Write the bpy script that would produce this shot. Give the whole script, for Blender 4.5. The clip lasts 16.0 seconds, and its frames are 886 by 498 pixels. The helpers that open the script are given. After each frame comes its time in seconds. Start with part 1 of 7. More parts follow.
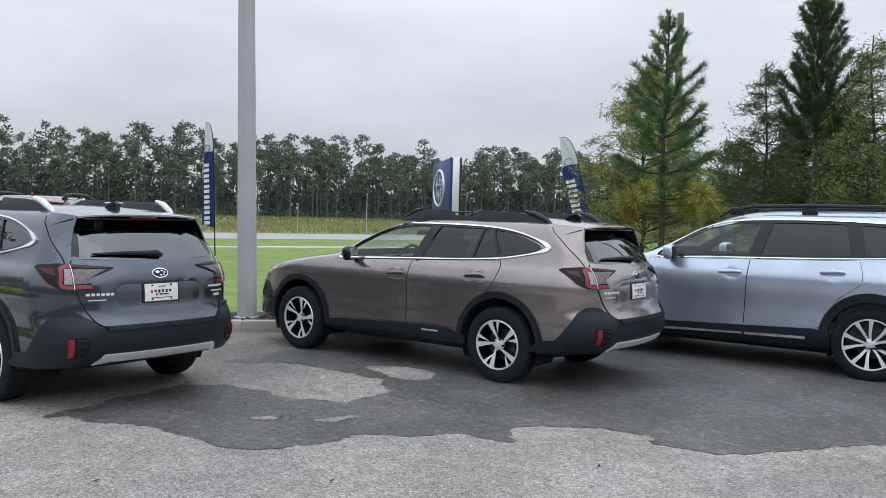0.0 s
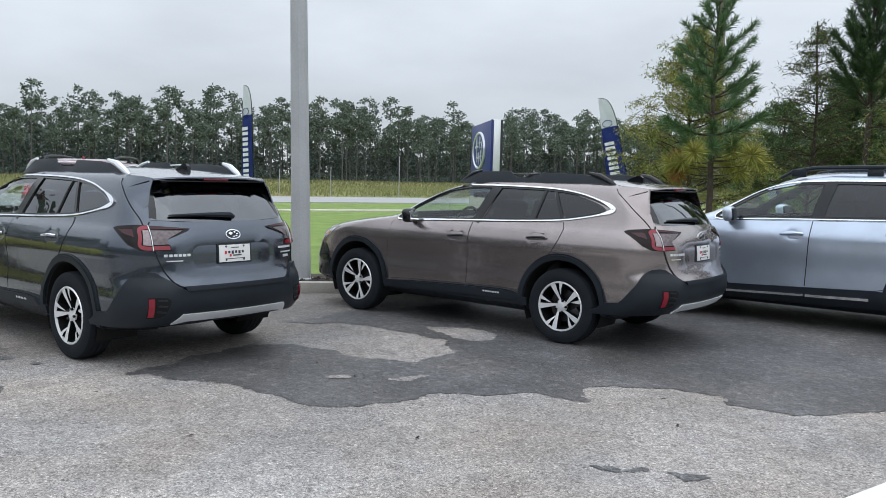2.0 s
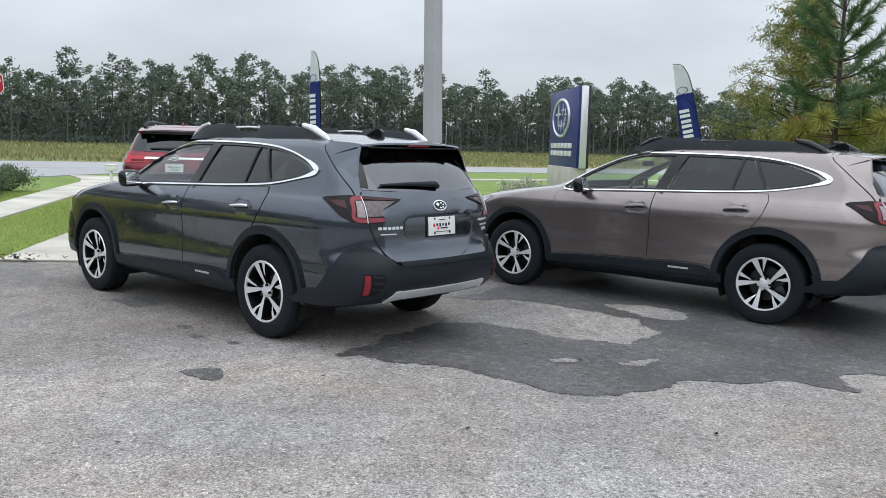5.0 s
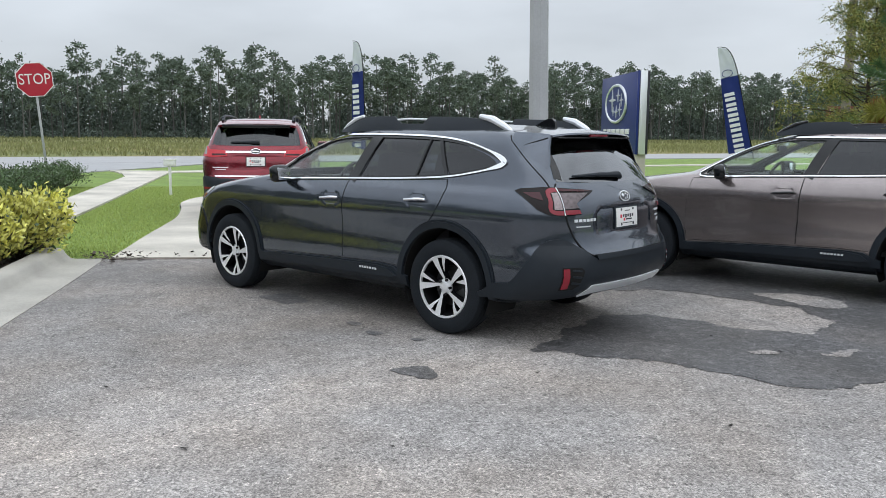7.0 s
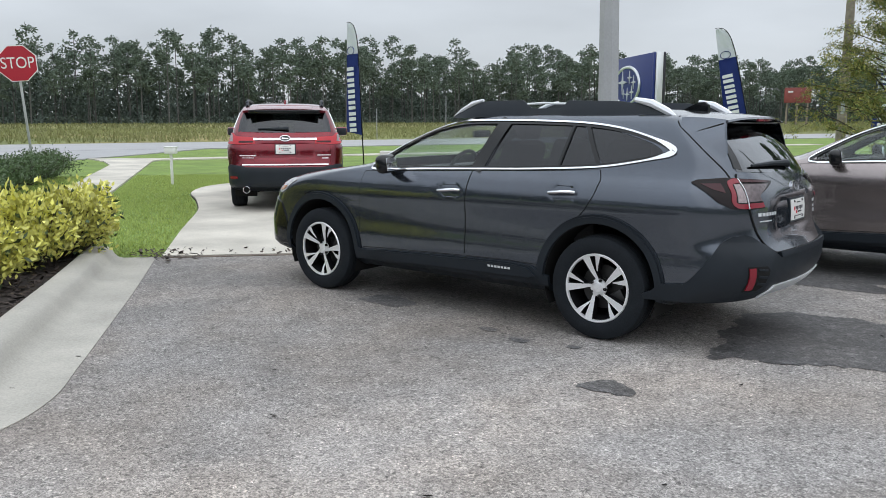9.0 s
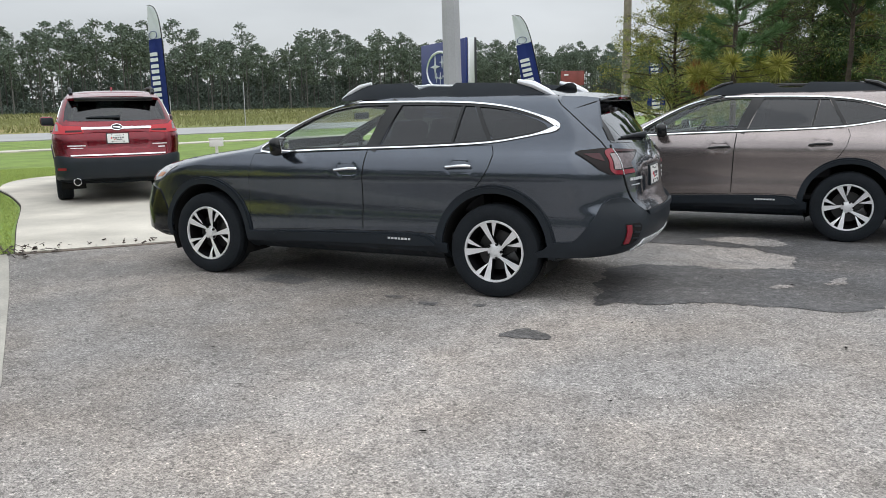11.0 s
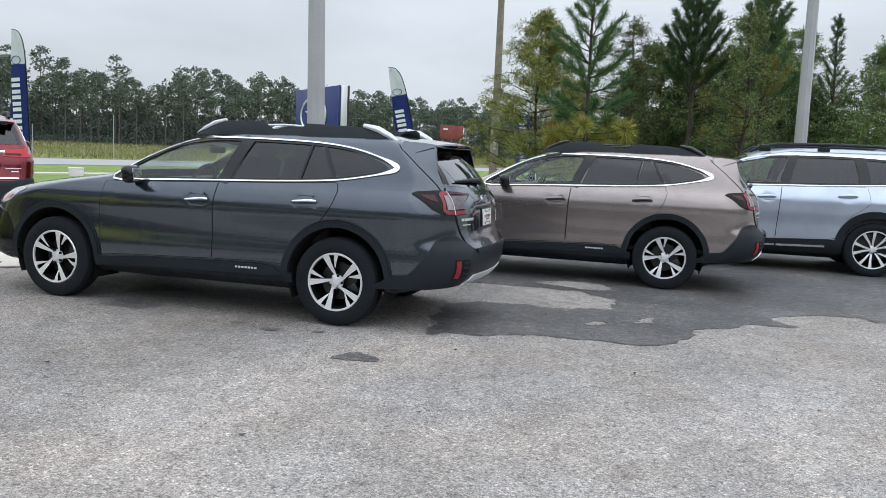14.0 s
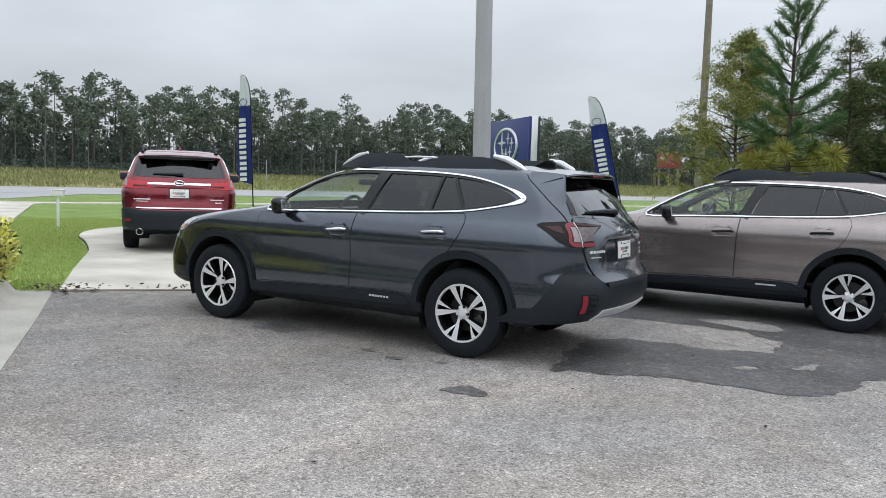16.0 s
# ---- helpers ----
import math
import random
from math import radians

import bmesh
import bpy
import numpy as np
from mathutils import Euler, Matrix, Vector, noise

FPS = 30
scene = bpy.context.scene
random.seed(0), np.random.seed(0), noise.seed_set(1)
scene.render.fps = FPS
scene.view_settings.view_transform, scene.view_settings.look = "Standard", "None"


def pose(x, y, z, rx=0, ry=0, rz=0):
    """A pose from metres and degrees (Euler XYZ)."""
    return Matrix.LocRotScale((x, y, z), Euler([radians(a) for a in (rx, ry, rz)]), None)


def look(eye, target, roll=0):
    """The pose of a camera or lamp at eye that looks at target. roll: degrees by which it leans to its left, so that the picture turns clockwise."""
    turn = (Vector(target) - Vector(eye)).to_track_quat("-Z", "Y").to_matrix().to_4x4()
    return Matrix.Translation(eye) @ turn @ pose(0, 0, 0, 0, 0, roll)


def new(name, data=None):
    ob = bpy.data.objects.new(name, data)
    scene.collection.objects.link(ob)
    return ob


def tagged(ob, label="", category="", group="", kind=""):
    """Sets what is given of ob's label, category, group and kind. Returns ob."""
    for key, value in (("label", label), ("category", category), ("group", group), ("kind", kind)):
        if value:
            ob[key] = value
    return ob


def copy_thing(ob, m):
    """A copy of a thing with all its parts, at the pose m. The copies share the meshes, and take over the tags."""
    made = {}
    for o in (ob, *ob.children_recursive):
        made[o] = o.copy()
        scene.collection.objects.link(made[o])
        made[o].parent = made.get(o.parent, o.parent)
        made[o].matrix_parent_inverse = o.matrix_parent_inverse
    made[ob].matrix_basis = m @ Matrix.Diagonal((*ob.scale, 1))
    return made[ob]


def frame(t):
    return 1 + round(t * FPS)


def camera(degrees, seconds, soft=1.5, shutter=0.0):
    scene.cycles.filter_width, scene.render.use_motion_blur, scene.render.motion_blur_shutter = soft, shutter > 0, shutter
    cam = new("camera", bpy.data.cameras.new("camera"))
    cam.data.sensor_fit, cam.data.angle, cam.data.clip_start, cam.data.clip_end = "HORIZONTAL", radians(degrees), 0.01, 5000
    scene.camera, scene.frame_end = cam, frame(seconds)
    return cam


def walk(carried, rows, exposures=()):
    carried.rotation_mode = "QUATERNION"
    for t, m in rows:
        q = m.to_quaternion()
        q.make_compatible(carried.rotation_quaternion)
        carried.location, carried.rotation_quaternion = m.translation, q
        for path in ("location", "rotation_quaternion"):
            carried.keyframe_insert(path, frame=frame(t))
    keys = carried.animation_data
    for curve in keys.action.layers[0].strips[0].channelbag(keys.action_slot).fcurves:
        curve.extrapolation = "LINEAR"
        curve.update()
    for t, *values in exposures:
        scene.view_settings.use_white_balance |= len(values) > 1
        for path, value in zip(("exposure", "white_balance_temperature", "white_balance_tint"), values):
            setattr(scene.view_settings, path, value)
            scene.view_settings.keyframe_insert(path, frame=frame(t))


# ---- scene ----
cam = camera(56.7, 16.0, soft=0.8)

PATH = [
    (0, (9.603, -3.006, 1.585), (8.385, -1.422, 1.503), 1.5),
    (0.5, (9.596, -2.983, 1.597), (8.356, -1.418, 1.491), 1.4),
    (1, (9.61, -2.943, 1.578), (8.353, -1.393, 1.453), 1.3),
    (1.5, (9.518, -3.046, 1.564), (8.259, -1.5, 1.417), 1.3),
    (2, (9.355, -3.236, 1.564), (8.089, -1.697, 1.391), 1.4),
    (2.5, (9.19, -3.258, 1.545), (7.928, -1.72, 1.348), 1.7),
    (3, (8.908, -3.269, 1.53), (7.645, -1.733, 1.311), 2.0),
    (3.5, (8.69, -3.447, 1.534), (7.426, -1.914, 1.301), 2.0),
    (4, (8.476, -3.64, 1.533), (7.204, -2.116, 1.292), 1.9),
    (4.5, (8.196, -3.708, 1.515), (6.906, -2.2, 1.269), 1.8),
    (5, (7.891, -3.807, 1.509), (6.583, -2.314, 1.26), 1.5),
    (5.2, (7.786, -3.899, 1.501), (6.468, -2.415, 1.251), 1.4),
    (7.5, (6.496, -4.705, 1.511), (5.189, -3.219, 1.226), -0.0),
    (8, (6.139, -4.796, 1.518), (4.861, -3.286, 1.22), 0.0),
    (10.3, (4.91, -5.526, 1.518), (3.833, -3.876, 1.174), -0.5),
    (10.5, (4.929, -5.646, 1.524), (3.913, -3.958, 1.177), -0.6),
    (11, (4.982, -5.802, 1.498), (4.162, -4.012, 1.144), -0.9),
    (11.5, (4.908, -5.941, 1.485), (4.293, -4.072, 1.128), -0.9),
    (12, (4.848, -6.103, 1.476), (4.31, -4.204, 1.153), -0.2),
    (12.5, (4.882, -6.151, 1.48), (4.315, -4.251, 1.219), 0.4),
    (13, (5.048, -6.203, 1.477), (4.427, -4.313, 1.272), 0.8),
    (13.5, (5.281, -6.255, 1.462), (4.7, -4.353, 1.256), 1.5),
    (14, (5.416, -6.139, 1.444), (4.869, -4.23, 1.212), 2.5),
    (14.5, (5.535, -5.954, 1.457), (4.935, -4.064, 1.199), 3.0),
    (15, (5.735, -5.839, 1.448), (4.964, -4.013, 1.184), 2.9),
    (15.5, (5.893, -5.74, 1.449), (4.941, -3.995, 1.229), 2.6),
    (16, (6.015, -5.74, 1.471), (4.987, -4.034, 1.292), 1.9),
]
walk(cam, [(t, look(eye, target, roll)) for t, eye, target, roll in PATH],
     exposures=[(0.0, 0.0, 6370, 10), (1.5, 0.03, 6370, 10), (3.0, 0.1, 6370, 10), (5.0, 0.09, 6420, 10), (7.5, 0.02, 6450, 10), (8.5, 0.0, 6470, 10), (10.5, 0.0, 6620, 10), (11.5, 0.1, 6820, 10),
                (12.0, 0.1, 6870, 10), (13.0, 0.12, 6490, 10), (14.5, 0.08, 6390, 10), (15.5, 0.05, 6520, 10), (16.0, 0.0, 6490, 10)])

# ---- light ----
SKY_LOW, SKY_HIGH = 0.575, 1.9
SUN_EL, SUN_AZ = 48.0, 120.0
world = bpy.data.worlds.new("overcast_sky")
scene.world = world
world.use_nodes = True
wn, wl = world.node_tree.nodes, world.node_tree.links
wn.clear()


def wnode(kind, **vals):
    n = wn.new(kind)
    for k, v in vals.items():
        n.inputs[k].default_value = v
    return n


w_out, w_bg = wnode("ShaderNodeOutputWorld"), wnode("ShaderNodeBackground", Strength=1.0)
w_sky = wnode("ShaderNodeTexSky")
w_sky.sky_type, w_sky.sun_disc = "NISHITA", False
w_sky.sun_elevation, w_sky.sun_rotation = radians(SUN_EL), radians(SUN_AZ)
w_dim = wnode("ShaderNodeVectorMath")
w_dim.operation = "SCALE"
w_dim.inputs["Scale"].default_value = 0.07
wl.new(w_sky.outputs[0], w_dim.inputs[0])
w_co, w_sep = wnode("ShaderNodeTexCoord"), wnode("ShaderNodeSeparateXYZ")
wl.new(w_co.outputs["Generated"], w_sep.inputs[0])
# overcast: the zenith about three times as bright as the horizon
w_grad = wnode("ShaderNodeMapRange")
w_grad.inputs["From Min"].default_value, w_grad.inputs["From Max"].default_value = 0.0, 1.0
w_grad.inputs["To Min"].default_value, w_grad.inputs["To Max"].default_value = SKY_LOW, SKY_HIGH
wl.new(w_sep.outputs["Z"], w_grad.inputs["Value"])
w_map = wnode("ShaderNodeMapping", Scale=(1.6, 1.6, 5.0))
w_cloud = wnode("ShaderNodeTexNoise", Scale=1.7, Detail=5.0, Roughness=0.5)
wl.new(w_co.outputs["Generated"], w_map.inputs[0])
wl.new(w_map.outputs[0], w_cloud.inputs["Vector"])
w_cr = wnode("ShaderNodeMapRange")
w_cr.inputs["From Min"].default_value, w_cr.inputs["From Max"].default_value = 0.3, 0.7
w_cr.inputs["To Min"].default_value, w_cr.inputs["To Max"].default_value = 0.87, 1.13
wl.new(w_cloud.outputs[0], w_cr.inputs["Value"])
w_mul = wnode("ShaderNodeMath")
w_mul.operation = "MULTIPLY"
wl.new(w_grad.outputs[0], w_mul.inputs[0])
wl.new(w_cr.outputs[0], w_mul.inputs[1])
w_tint = wnode("ShaderNodeVectorMath")
w_tint.operation = "SCALE"
w_tint.inputs[0].default_value = (0.935, 1.0, 1.075)
wl.new(w_mul.outputs[0], w_tint.inputs["Scale"])
w_mix = wnode("ShaderNodeMix", Factor=0.88)
w_mix.data_type = "RGBA"
wl.new(w_dim.outputs[0], w_mix.inputs["A"])
wl.new(w_tint.outputs[0], w_mix.inputs["B"])
wl.new(w_mix.outputs["Result"], w_bg.inputs["Color"])
wl.new(w_bg.outputs[0], w_out.inputs[0])

sun = new("sun", bpy.data.lights.new("sun", "SUN"))
sun.data.energy, sun.data.angle, sun.data.color = 0.5, radians(85), (1.0, 0.98, 0.95)
_a, _e = radians(SUN_AZ), radians(SUN_EL)
sun.matrix_world = look((0, 0, 30), (-math.sin(_a) * math.cos(_e), -math.cos(_a) * math.cos(_e), 30 - math.sin(_e)))


# ---- materials ----
def material(name, color, rough=0.5, metal=0.0, grain=0.0, grain_scale=40.0, blotch=0.0, blotch_scale=3.0, bump=0.0,
             bump_scale=80.0, coat=0.0, sheen_spec=0.5, vary=0.0, tint=None):
    """A surface with variation at two scales, a fine relief and, for repeats, a change from object to object."""
    m = bpy.data.materials.new(name)
    m.use_nodes = True
    ns, ln = m.node_tree.nodes, m.node_tree.links
    b = ns["Principled BSDF"]
    b.inputs["Base Color"].default_value = (*color, 1)
    b.inputs["Roughness"].default_value, b.inputs["Metallic"].default_value = rough, metal
    b.inputs["Coat Weight"].default_value, b.inputs["Coat Roughness"].default_value = coat, 0.04
    b.inputs["Specular IOR Level"].default_value = sheen_spec
    co = ns.new("ShaderNodeTexCoord")
    value = None

    def scaled(socket, amount):
        r = ns.new("ShaderNodeMapRange")
        r.inputs["From Min"].default_value, r.inputs["From Max"].default_value = 0.25, 0.75
        r.inputs["To Min"].default_value, r.inputs["To Max"].default_value = 1 - amount, 1 + amount
        ln.new(socket, r.inputs["Value"])
        return r.outputs[0]

    def times(a, c):
        if a is None:
            return c
        t = ns.new("ShaderNodeMath")
        t.operation = "MULTIPLY"
        ln.new(a, t.inputs[0])
        ln.new(c, t.inputs[1])
        return t.outputs[0]

    def tex(scale, detail=4.0):
        n = ns.new("ShaderNodeTexNoise")
        n.inputs["Scale"].default_value, n.inputs["Detail"].default_value = scale, detail
        ln.new(co.outputs["Object"], n.inputs["Vector"])
        return n.outputs[0]

    if grain:
        value = times(value, scaled(tex(grain_scale, 3.0), grain))
    if blotch:
        value = times(value, scaled(tex(blotch_scale, 5.0), blotch))
    if vary:
        for source in ("ShaderNodeObjectInfo", "ShaderNodeNewGeometry"):
            g = ns.new(source)
            r = ns.new("ShaderNodeMapRange")
            r.inputs["To Min"].default_value, r.inputs["To Max"].default_value = 1 - vary, 1 + vary
            ln.new(g.outputs["Random" if "Object" in source else "Random Per Island"], r.inputs["Value"])
            value = times(value, r.outputs[0])
    if value is not None:
        s = ns.new("ShaderNodeVectorMath")
        s.operation = "SCALE"
        s.inputs[0].default_value = color
        ln.new(value, s.inputs["Scale"])
        out = s.outputs[0]
        if tint:
            mx = ns.new("ShaderNodeMix")
            mx.data_type = "RGBA"
            s2 = ns.new("ShaderNodeVectorMath")
            s2.operation = "SCALE"
            s2.inputs[0].default_value = tint[:3]
            ln.new(value, s2.inputs["Scale"])
            r = ns.new("ShaderNodeMapRange")
            r.inputs["From Min"].default_value, r.inputs["From Max"].default_value = 0.42, 0.6
            ln.new(tex(tint[3]), r.inputs["Value"])
            ln.new(r.outputs[0], mx.inputs["Factor"])
            ln.new(out, mx.inputs["A"])
            ln.new(s2.outputs[0], mx.inputs["B"])
            out = mx.outputs["Result"]
        ln.new(out, b.inputs["Base Color"])
    if bump:
        bn = ns.new("ShaderNodeBump")
        bn.inputs["Strength"].default_value, bn.inputs["Distance"].default_value = bump, 0.01
        ln.new(tex(bump_scale, 3.0), bn.inputs["Height"])
        ln.new(bn.outputs[0], b.inputs["Normal"])
    return m


def paint(name, color, rough=0.32, metal=0.55, dirt=0.12):
    """Metallic car paint under clear coat, with faint dried rain marks."""
    m = material(name, color, rough, metal, grain=0.05, grain_scale=900.0, blotch=dirt, blotch_scale=2.5, coat=1.0)
    ns, ln = m.node_tree.nodes, m.node_tree.links
    b = ns["Principled BSDF"]
    co, mp, n, r = ns.new("ShaderNodeTexCoord"), ns.new("ShaderNodeMapping"), ns.new("ShaderNodeTexNoise"), ns.new("ShaderNodeMapRange")
    mp.inputs["Scale"].default_value = (14, 14, 1.2)
    n.inputs["Scale"].default_value, n.inputs["Detail"].default_value = 1.5, 3
    r.inputs["From Min"].default_value, r.inputs["From Max"].default_value = 0.45, 0.75
    r.inputs["To Min"].default_value, r.inputs["To Max"].default_value = 0.01, 0.24
    ln.new(co.outputs["Object"], mp.inputs[0])
    ln.new(mp.outputs[0], n.inputs["Vector"])
    ln.new(n.outputs[0], r.inputs["Value"])
    ln.new(r.outputs[0], b.inputs["Coat Roughness"])
    return m


def glass(name, tint, rough=0.0, sheen=0.085):
    """A pane: mostly clear, tinted, with the gloss of glass on top."""
    m = bpy.data.materials.new(name)
    m.use_nodes = True
    ns, ln = m.node_tree.nodes, m.node_tree.links
    ns.clear()
    out, mix, clear, gloss, face = (ns.new(k) for k in ("ShaderNodeOutputMaterial", "ShaderNodeMixShader", "ShaderNodeBsdfTransparent", "ShaderNodeBsdfGlossy", "ShaderNodeLayerWeight"))
    power, scale = ns.new("ShaderNodeMath"), ns.new("ShaderNodeMath")
    power.operation, scale.operation = "POWER", "MULTIPLY_ADD"
    power.inputs[1].default_value, scale.inputs[1].default_value, scale.inputs[2].default_value = 4.0, 1.1, sheen
    clear.inputs["Color"].default_value = (*tint, 1)
    gloss.inputs["Roughness"].default_value = rough
    gloss.inputs["Color"].default_value = (0.95, 0.97, 1, 1)
    ln.new(face.outputs["Facing"], power.inputs[0])
    ln.new(power.outputs[0], scale.inputs[0])
    ln.new(scale.outputs[0], mix.inputs[0])
    ln.new(clear.outputs[0], mix.inputs[1])
    ln.new(gloss.outputs[0], mix.inputs[2])
    ln.new(mix.outputs[0], out.inputs[0])
    return m


def asphalt_surface(name, shade, rough, mottle=0.0, damp_edge=False):
    """Worn asphalt: pale and dark stones, hairline joints, broad stains."""
    m = bpy.data.materials.new(name)
    m.use_nodes = True
    ns, ln = m.node_tree.nodes, m.node_tree.links
    b = ns["Principled BSDF"]
    co = ns.new("ShaderNodeTexCoord")

    def noise(scale, detail, lo, hi, a, c):
        n, r = ns.new("ShaderNodeTexNoise"), ns.new("ShaderNodeMapRange")
        n.inputs["Scale"].default_value, n.inputs["Detail"].default_value = scale, detail
        ln.new(co.outputs["Object"], n.inputs["Vector"])
        ln.new(n.outputs[0], r.inputs["Value"])
        for k, v in zip(("From Min", "From Max", "To Min", "To Max"), (lo, hi, a, c)):
            r.inputs[k].default_value = v
        return r.outputs[0]

    def times(p, q):
        t = ns.new("ShaderNodeMath")
        t.operation = "MULTIPLY"
        ln.new(p, t.inputs[0])
        ln.new(q, t.inputs[1])
        return t.outputs[0]

    def stones(scale, lo, hi):
        v, sep, r = ns.new("ShaderNodeTexVoronoi"), ns.new("ShaderNodeSeparateColor"), ns.new("ShaderNodeMapRange")
        v.inputs["Scale"].default_value = scale
        ln.new(co.outputs["Object"], v.inputs["Vector"])
        ln.new(v.outputs["Color"], sep.inputs[0])
        ln.new(sep.outputs[0], r.inputs["Value"])
        r.inputs["To Min"].default_value, r.inputs["To Max"].default_value = lo, hi
        return v, r.outputs[0]

    v, small = stones(150.0, 0.52, 1.5)
    _, large = stones(62.0, 0.82, 1.2)
    pale, dark = stones(78.0, 1.0, 1.5)[1], stones(58.0, 0.58, 1.0)[1]
    for socket, lo, hi in ((pale, 0.88, 0.95), (dark, 0.03, 0.1)):   # single pale stones and single pits
        socket.node.inputs["From Min"].default_value, socket.node.inputs["From Max"].default_value = lo, hi
    large = times(large, times(pale, dark))
    fac = times(times(small, large), times(times(noise(0.45, 7, 0.3, 0.7, 0.84, 1.13), noise(0.11, 3, 0.35, 0.65, 0.88, 1.1)), noise(6.0, 6, 0.3, 0.7, 0.86, 1.14)))
    if mottle:
        fac = times(fac, times(noise(1.3, 8, 0.35, 0.7, 0.8, 1.25), noise(14.0, 6, 0.5, 0.72, 0.92, 1.0 + mottle)))
    # dark tar where the stones have worn out, in wandering lines
    fac = times(fac, noise(1.1, 9, 0.47, 0.5, 0.88, 1.0))
    fac = times(fac, noise(34.0, 3, 0.28, 0.42, 0.72, 1.0))
    if damp_edge:
        # the low edge of the lot along the kerb dries last and stays darker
        dot, wob, grad = ns.new("ShaderNodeVectorMath"), ns.new("ShaderNodeMath"), ns.new("ShaderNodeMapRange")
        dot.operation, wob.operation, grad.interpolation_type = "DOT_PRODUCT", "ADD", "SMOOTHSTEP"
        dot.inputs[1].default_value = (-0.735, 0.678, 0)
        ln.new(co.outputs["Object"], dot.inputs[0])
        ln.new(dot.outputs["Value"], wob.inputs[0])
        ln.new(noise(0.9, 6, 0.25, 0.75, -0.9, 0.9), wob.inputs[1])
        axes, ends, both = ns.new("ShaderNodeSeparateXYZ"), ns.new("ShaderNodeMapRange"), ns.new("ShaderNodeMath")
        ln.new(co.outputs["Object"], axes.inputs[0])
        ln.new(axes.outputs["X"], ends.inputs["Value"])
        for k, val in zip(("From Min", "From Max", "To Min", "To Max"), (2.4, 4.2, 0.0, -4.0)):
            ends.inputs[k].default_value = val
        both.operation = "ADD"
        ln.new(wob.outputs[0], both.inputs[0])
        ln.new(ends.outputs[0], both.inputs[1])
        for k, val in zip(("From Min", "From Max", "To Min", "To Max"), (-4.3, -2.3, 1.0, 0.7)):
            grad.inputs[k].default_value = val
        ln.new(both.outputs[0], grad.inputs["Value"])
        fac = times(fac, grad.outputs[0])
    tone = ns.new("ShaderNodeMix")
    tone.data_type = "RGBA"
    tone.inputs["A"].default_value = (*shade, 1)
    tone.inputs["B"].default_value = (shade[0] * 1.05, shade[1] * 0.99, shade[2] * 0.93, 1)
    ln.new(noise(0.8, 6, 0.4, 0.65, 0.0, 1.0), tone.inputs["Factor"])
    s = ns.new("ShaderNodeVectorMath")
    s.operation = "SCALE"
    ln.new(tone.outputs["Result"], s.inputs[0])
    ln.new(fac, s.inputs["Scale"])
    ln.new(s.outputs[0], b.inputs["Base Color"])
    b.inputs["Roughness"].default_value = rough
    bn = ns.new("ShaderNodeBump")
    bn.inputs["Strength"].default_value, bn.inputs["Distance"].default_value = 0.4, 0.004
    ln.new(v.outputs["Distance"], bn.inputs["Height"])
    ln.new(bn.outputs[0], b.inputs["Normal"])
    return m


M_ASPHALT = asphalt_surface("worn_asphalt", (0.305, 0.288, 0.276), 0.9, 0.0, True)
M_WET = asphalt_surface("damp_asphalt", (0.104, 0.103, 0.105), 0.62, 0.6)
M_FAINT = asphalt_surface("stained_asphalt", (0.105, 0.105, 0.108), 0.8, 0.5)
M_CONCRETE = material("pale_concrete", (0.53, 0.497, 0.435), 0.85, grain=0.14, grain_scale=60, blotch=0.32, blotch_scale=0.9, bump=0.25, bump_scale=90)
M_KERB = material("weathered_kerb_concrete", (0.39, 0.372, 0.332), 0.9, grain=0.14, grain_scale=70, blotch=0.22, blotch_scale=1.6, bump=0.3, bump_scale=90)
M_ROAD = material("road_asphalt", (0.36, 0.36, 0.365), 0.85, grain=0.1, grain_scale=20, blotch=0.1, blotch_scale=0.4)
M_LAWN = material("lawn", (0.165, 0.25, 0.05), 0.9, grain=0.5, grain_scale=30, blotch=0.28, blotch_scale=1.1, bump=0.8, bump_scale=60, tint=(0.175, 0.25, 0.05, 0.6))
M_FIELD = material("rough_grass", (0.15, 0.17, 0.045), 0.95, grain=0.4, grain_scale=3, blotch=0.3, blotch_scale=0.15, bump=0.6, bump_scale=8, tint=(0.24, 0.2, 0.07, 0.05))
M_BLADE = material("grass_blades", (0.33, 0.405, 0.115), 0.8, vary=0.2)
M_TALL = material("tall_dry_grass", (0.2, 0.21, 0.085), 0.9, vary=0.15, blotch=0.3, blotch_scale=0.12)
M_MULCH = material("dark_mulch", (0.035, 0.026, 0.022), 0.95, vary=0.5)
M_BARK = material("pine_bark", (0.065, 0.048, 0.04), 0.95, grain=0.4, grain_scale=14, blotch=0.2, bump=0.8, bump_scale=25)
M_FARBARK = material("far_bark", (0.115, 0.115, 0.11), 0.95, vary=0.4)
M_NEEDLE = material("pine_needles", (0.075, 0.145, 0.052), 0.6, vary=0.35)
M_NEEDLE_Y = material("yellowed_needles", (0.25, 0.24, 0.055), 0.6, vary=0.35)
M_NEEDLE_R = material("rusty_needles", (0.28, 0.11, 0.035), 0.7, vary=0.3)
M_CYPRESS = material("cypress_leaves", (0.135, 0.195, 0.07), 0.7, vary=0.4, sheen_spec=0.2)
M_THICKET = material("thicket_leaves", (0.068, 0.115, 0.046), 0.7, vary=0.45, sheen_spec=0.25)
# distance haze is mixed into these two leaf colours: paler and greyer
M_FARLEAF_HAZED = material("far_pine_crowns", (0.15, 0.19, 0.148), 0.95, vary=0.2, sheen_spec=0.0)
M_UNDER_HAZED = material("far_undergrowth", (0.105, 0.132, 0.114), 0.95, vary=0.2, sheen_spec=0.0)
M_SHRUB_Y = material("golden_shrub_leaves", (0.7, 0.68, 0.17), 0.5, vary=0.35)
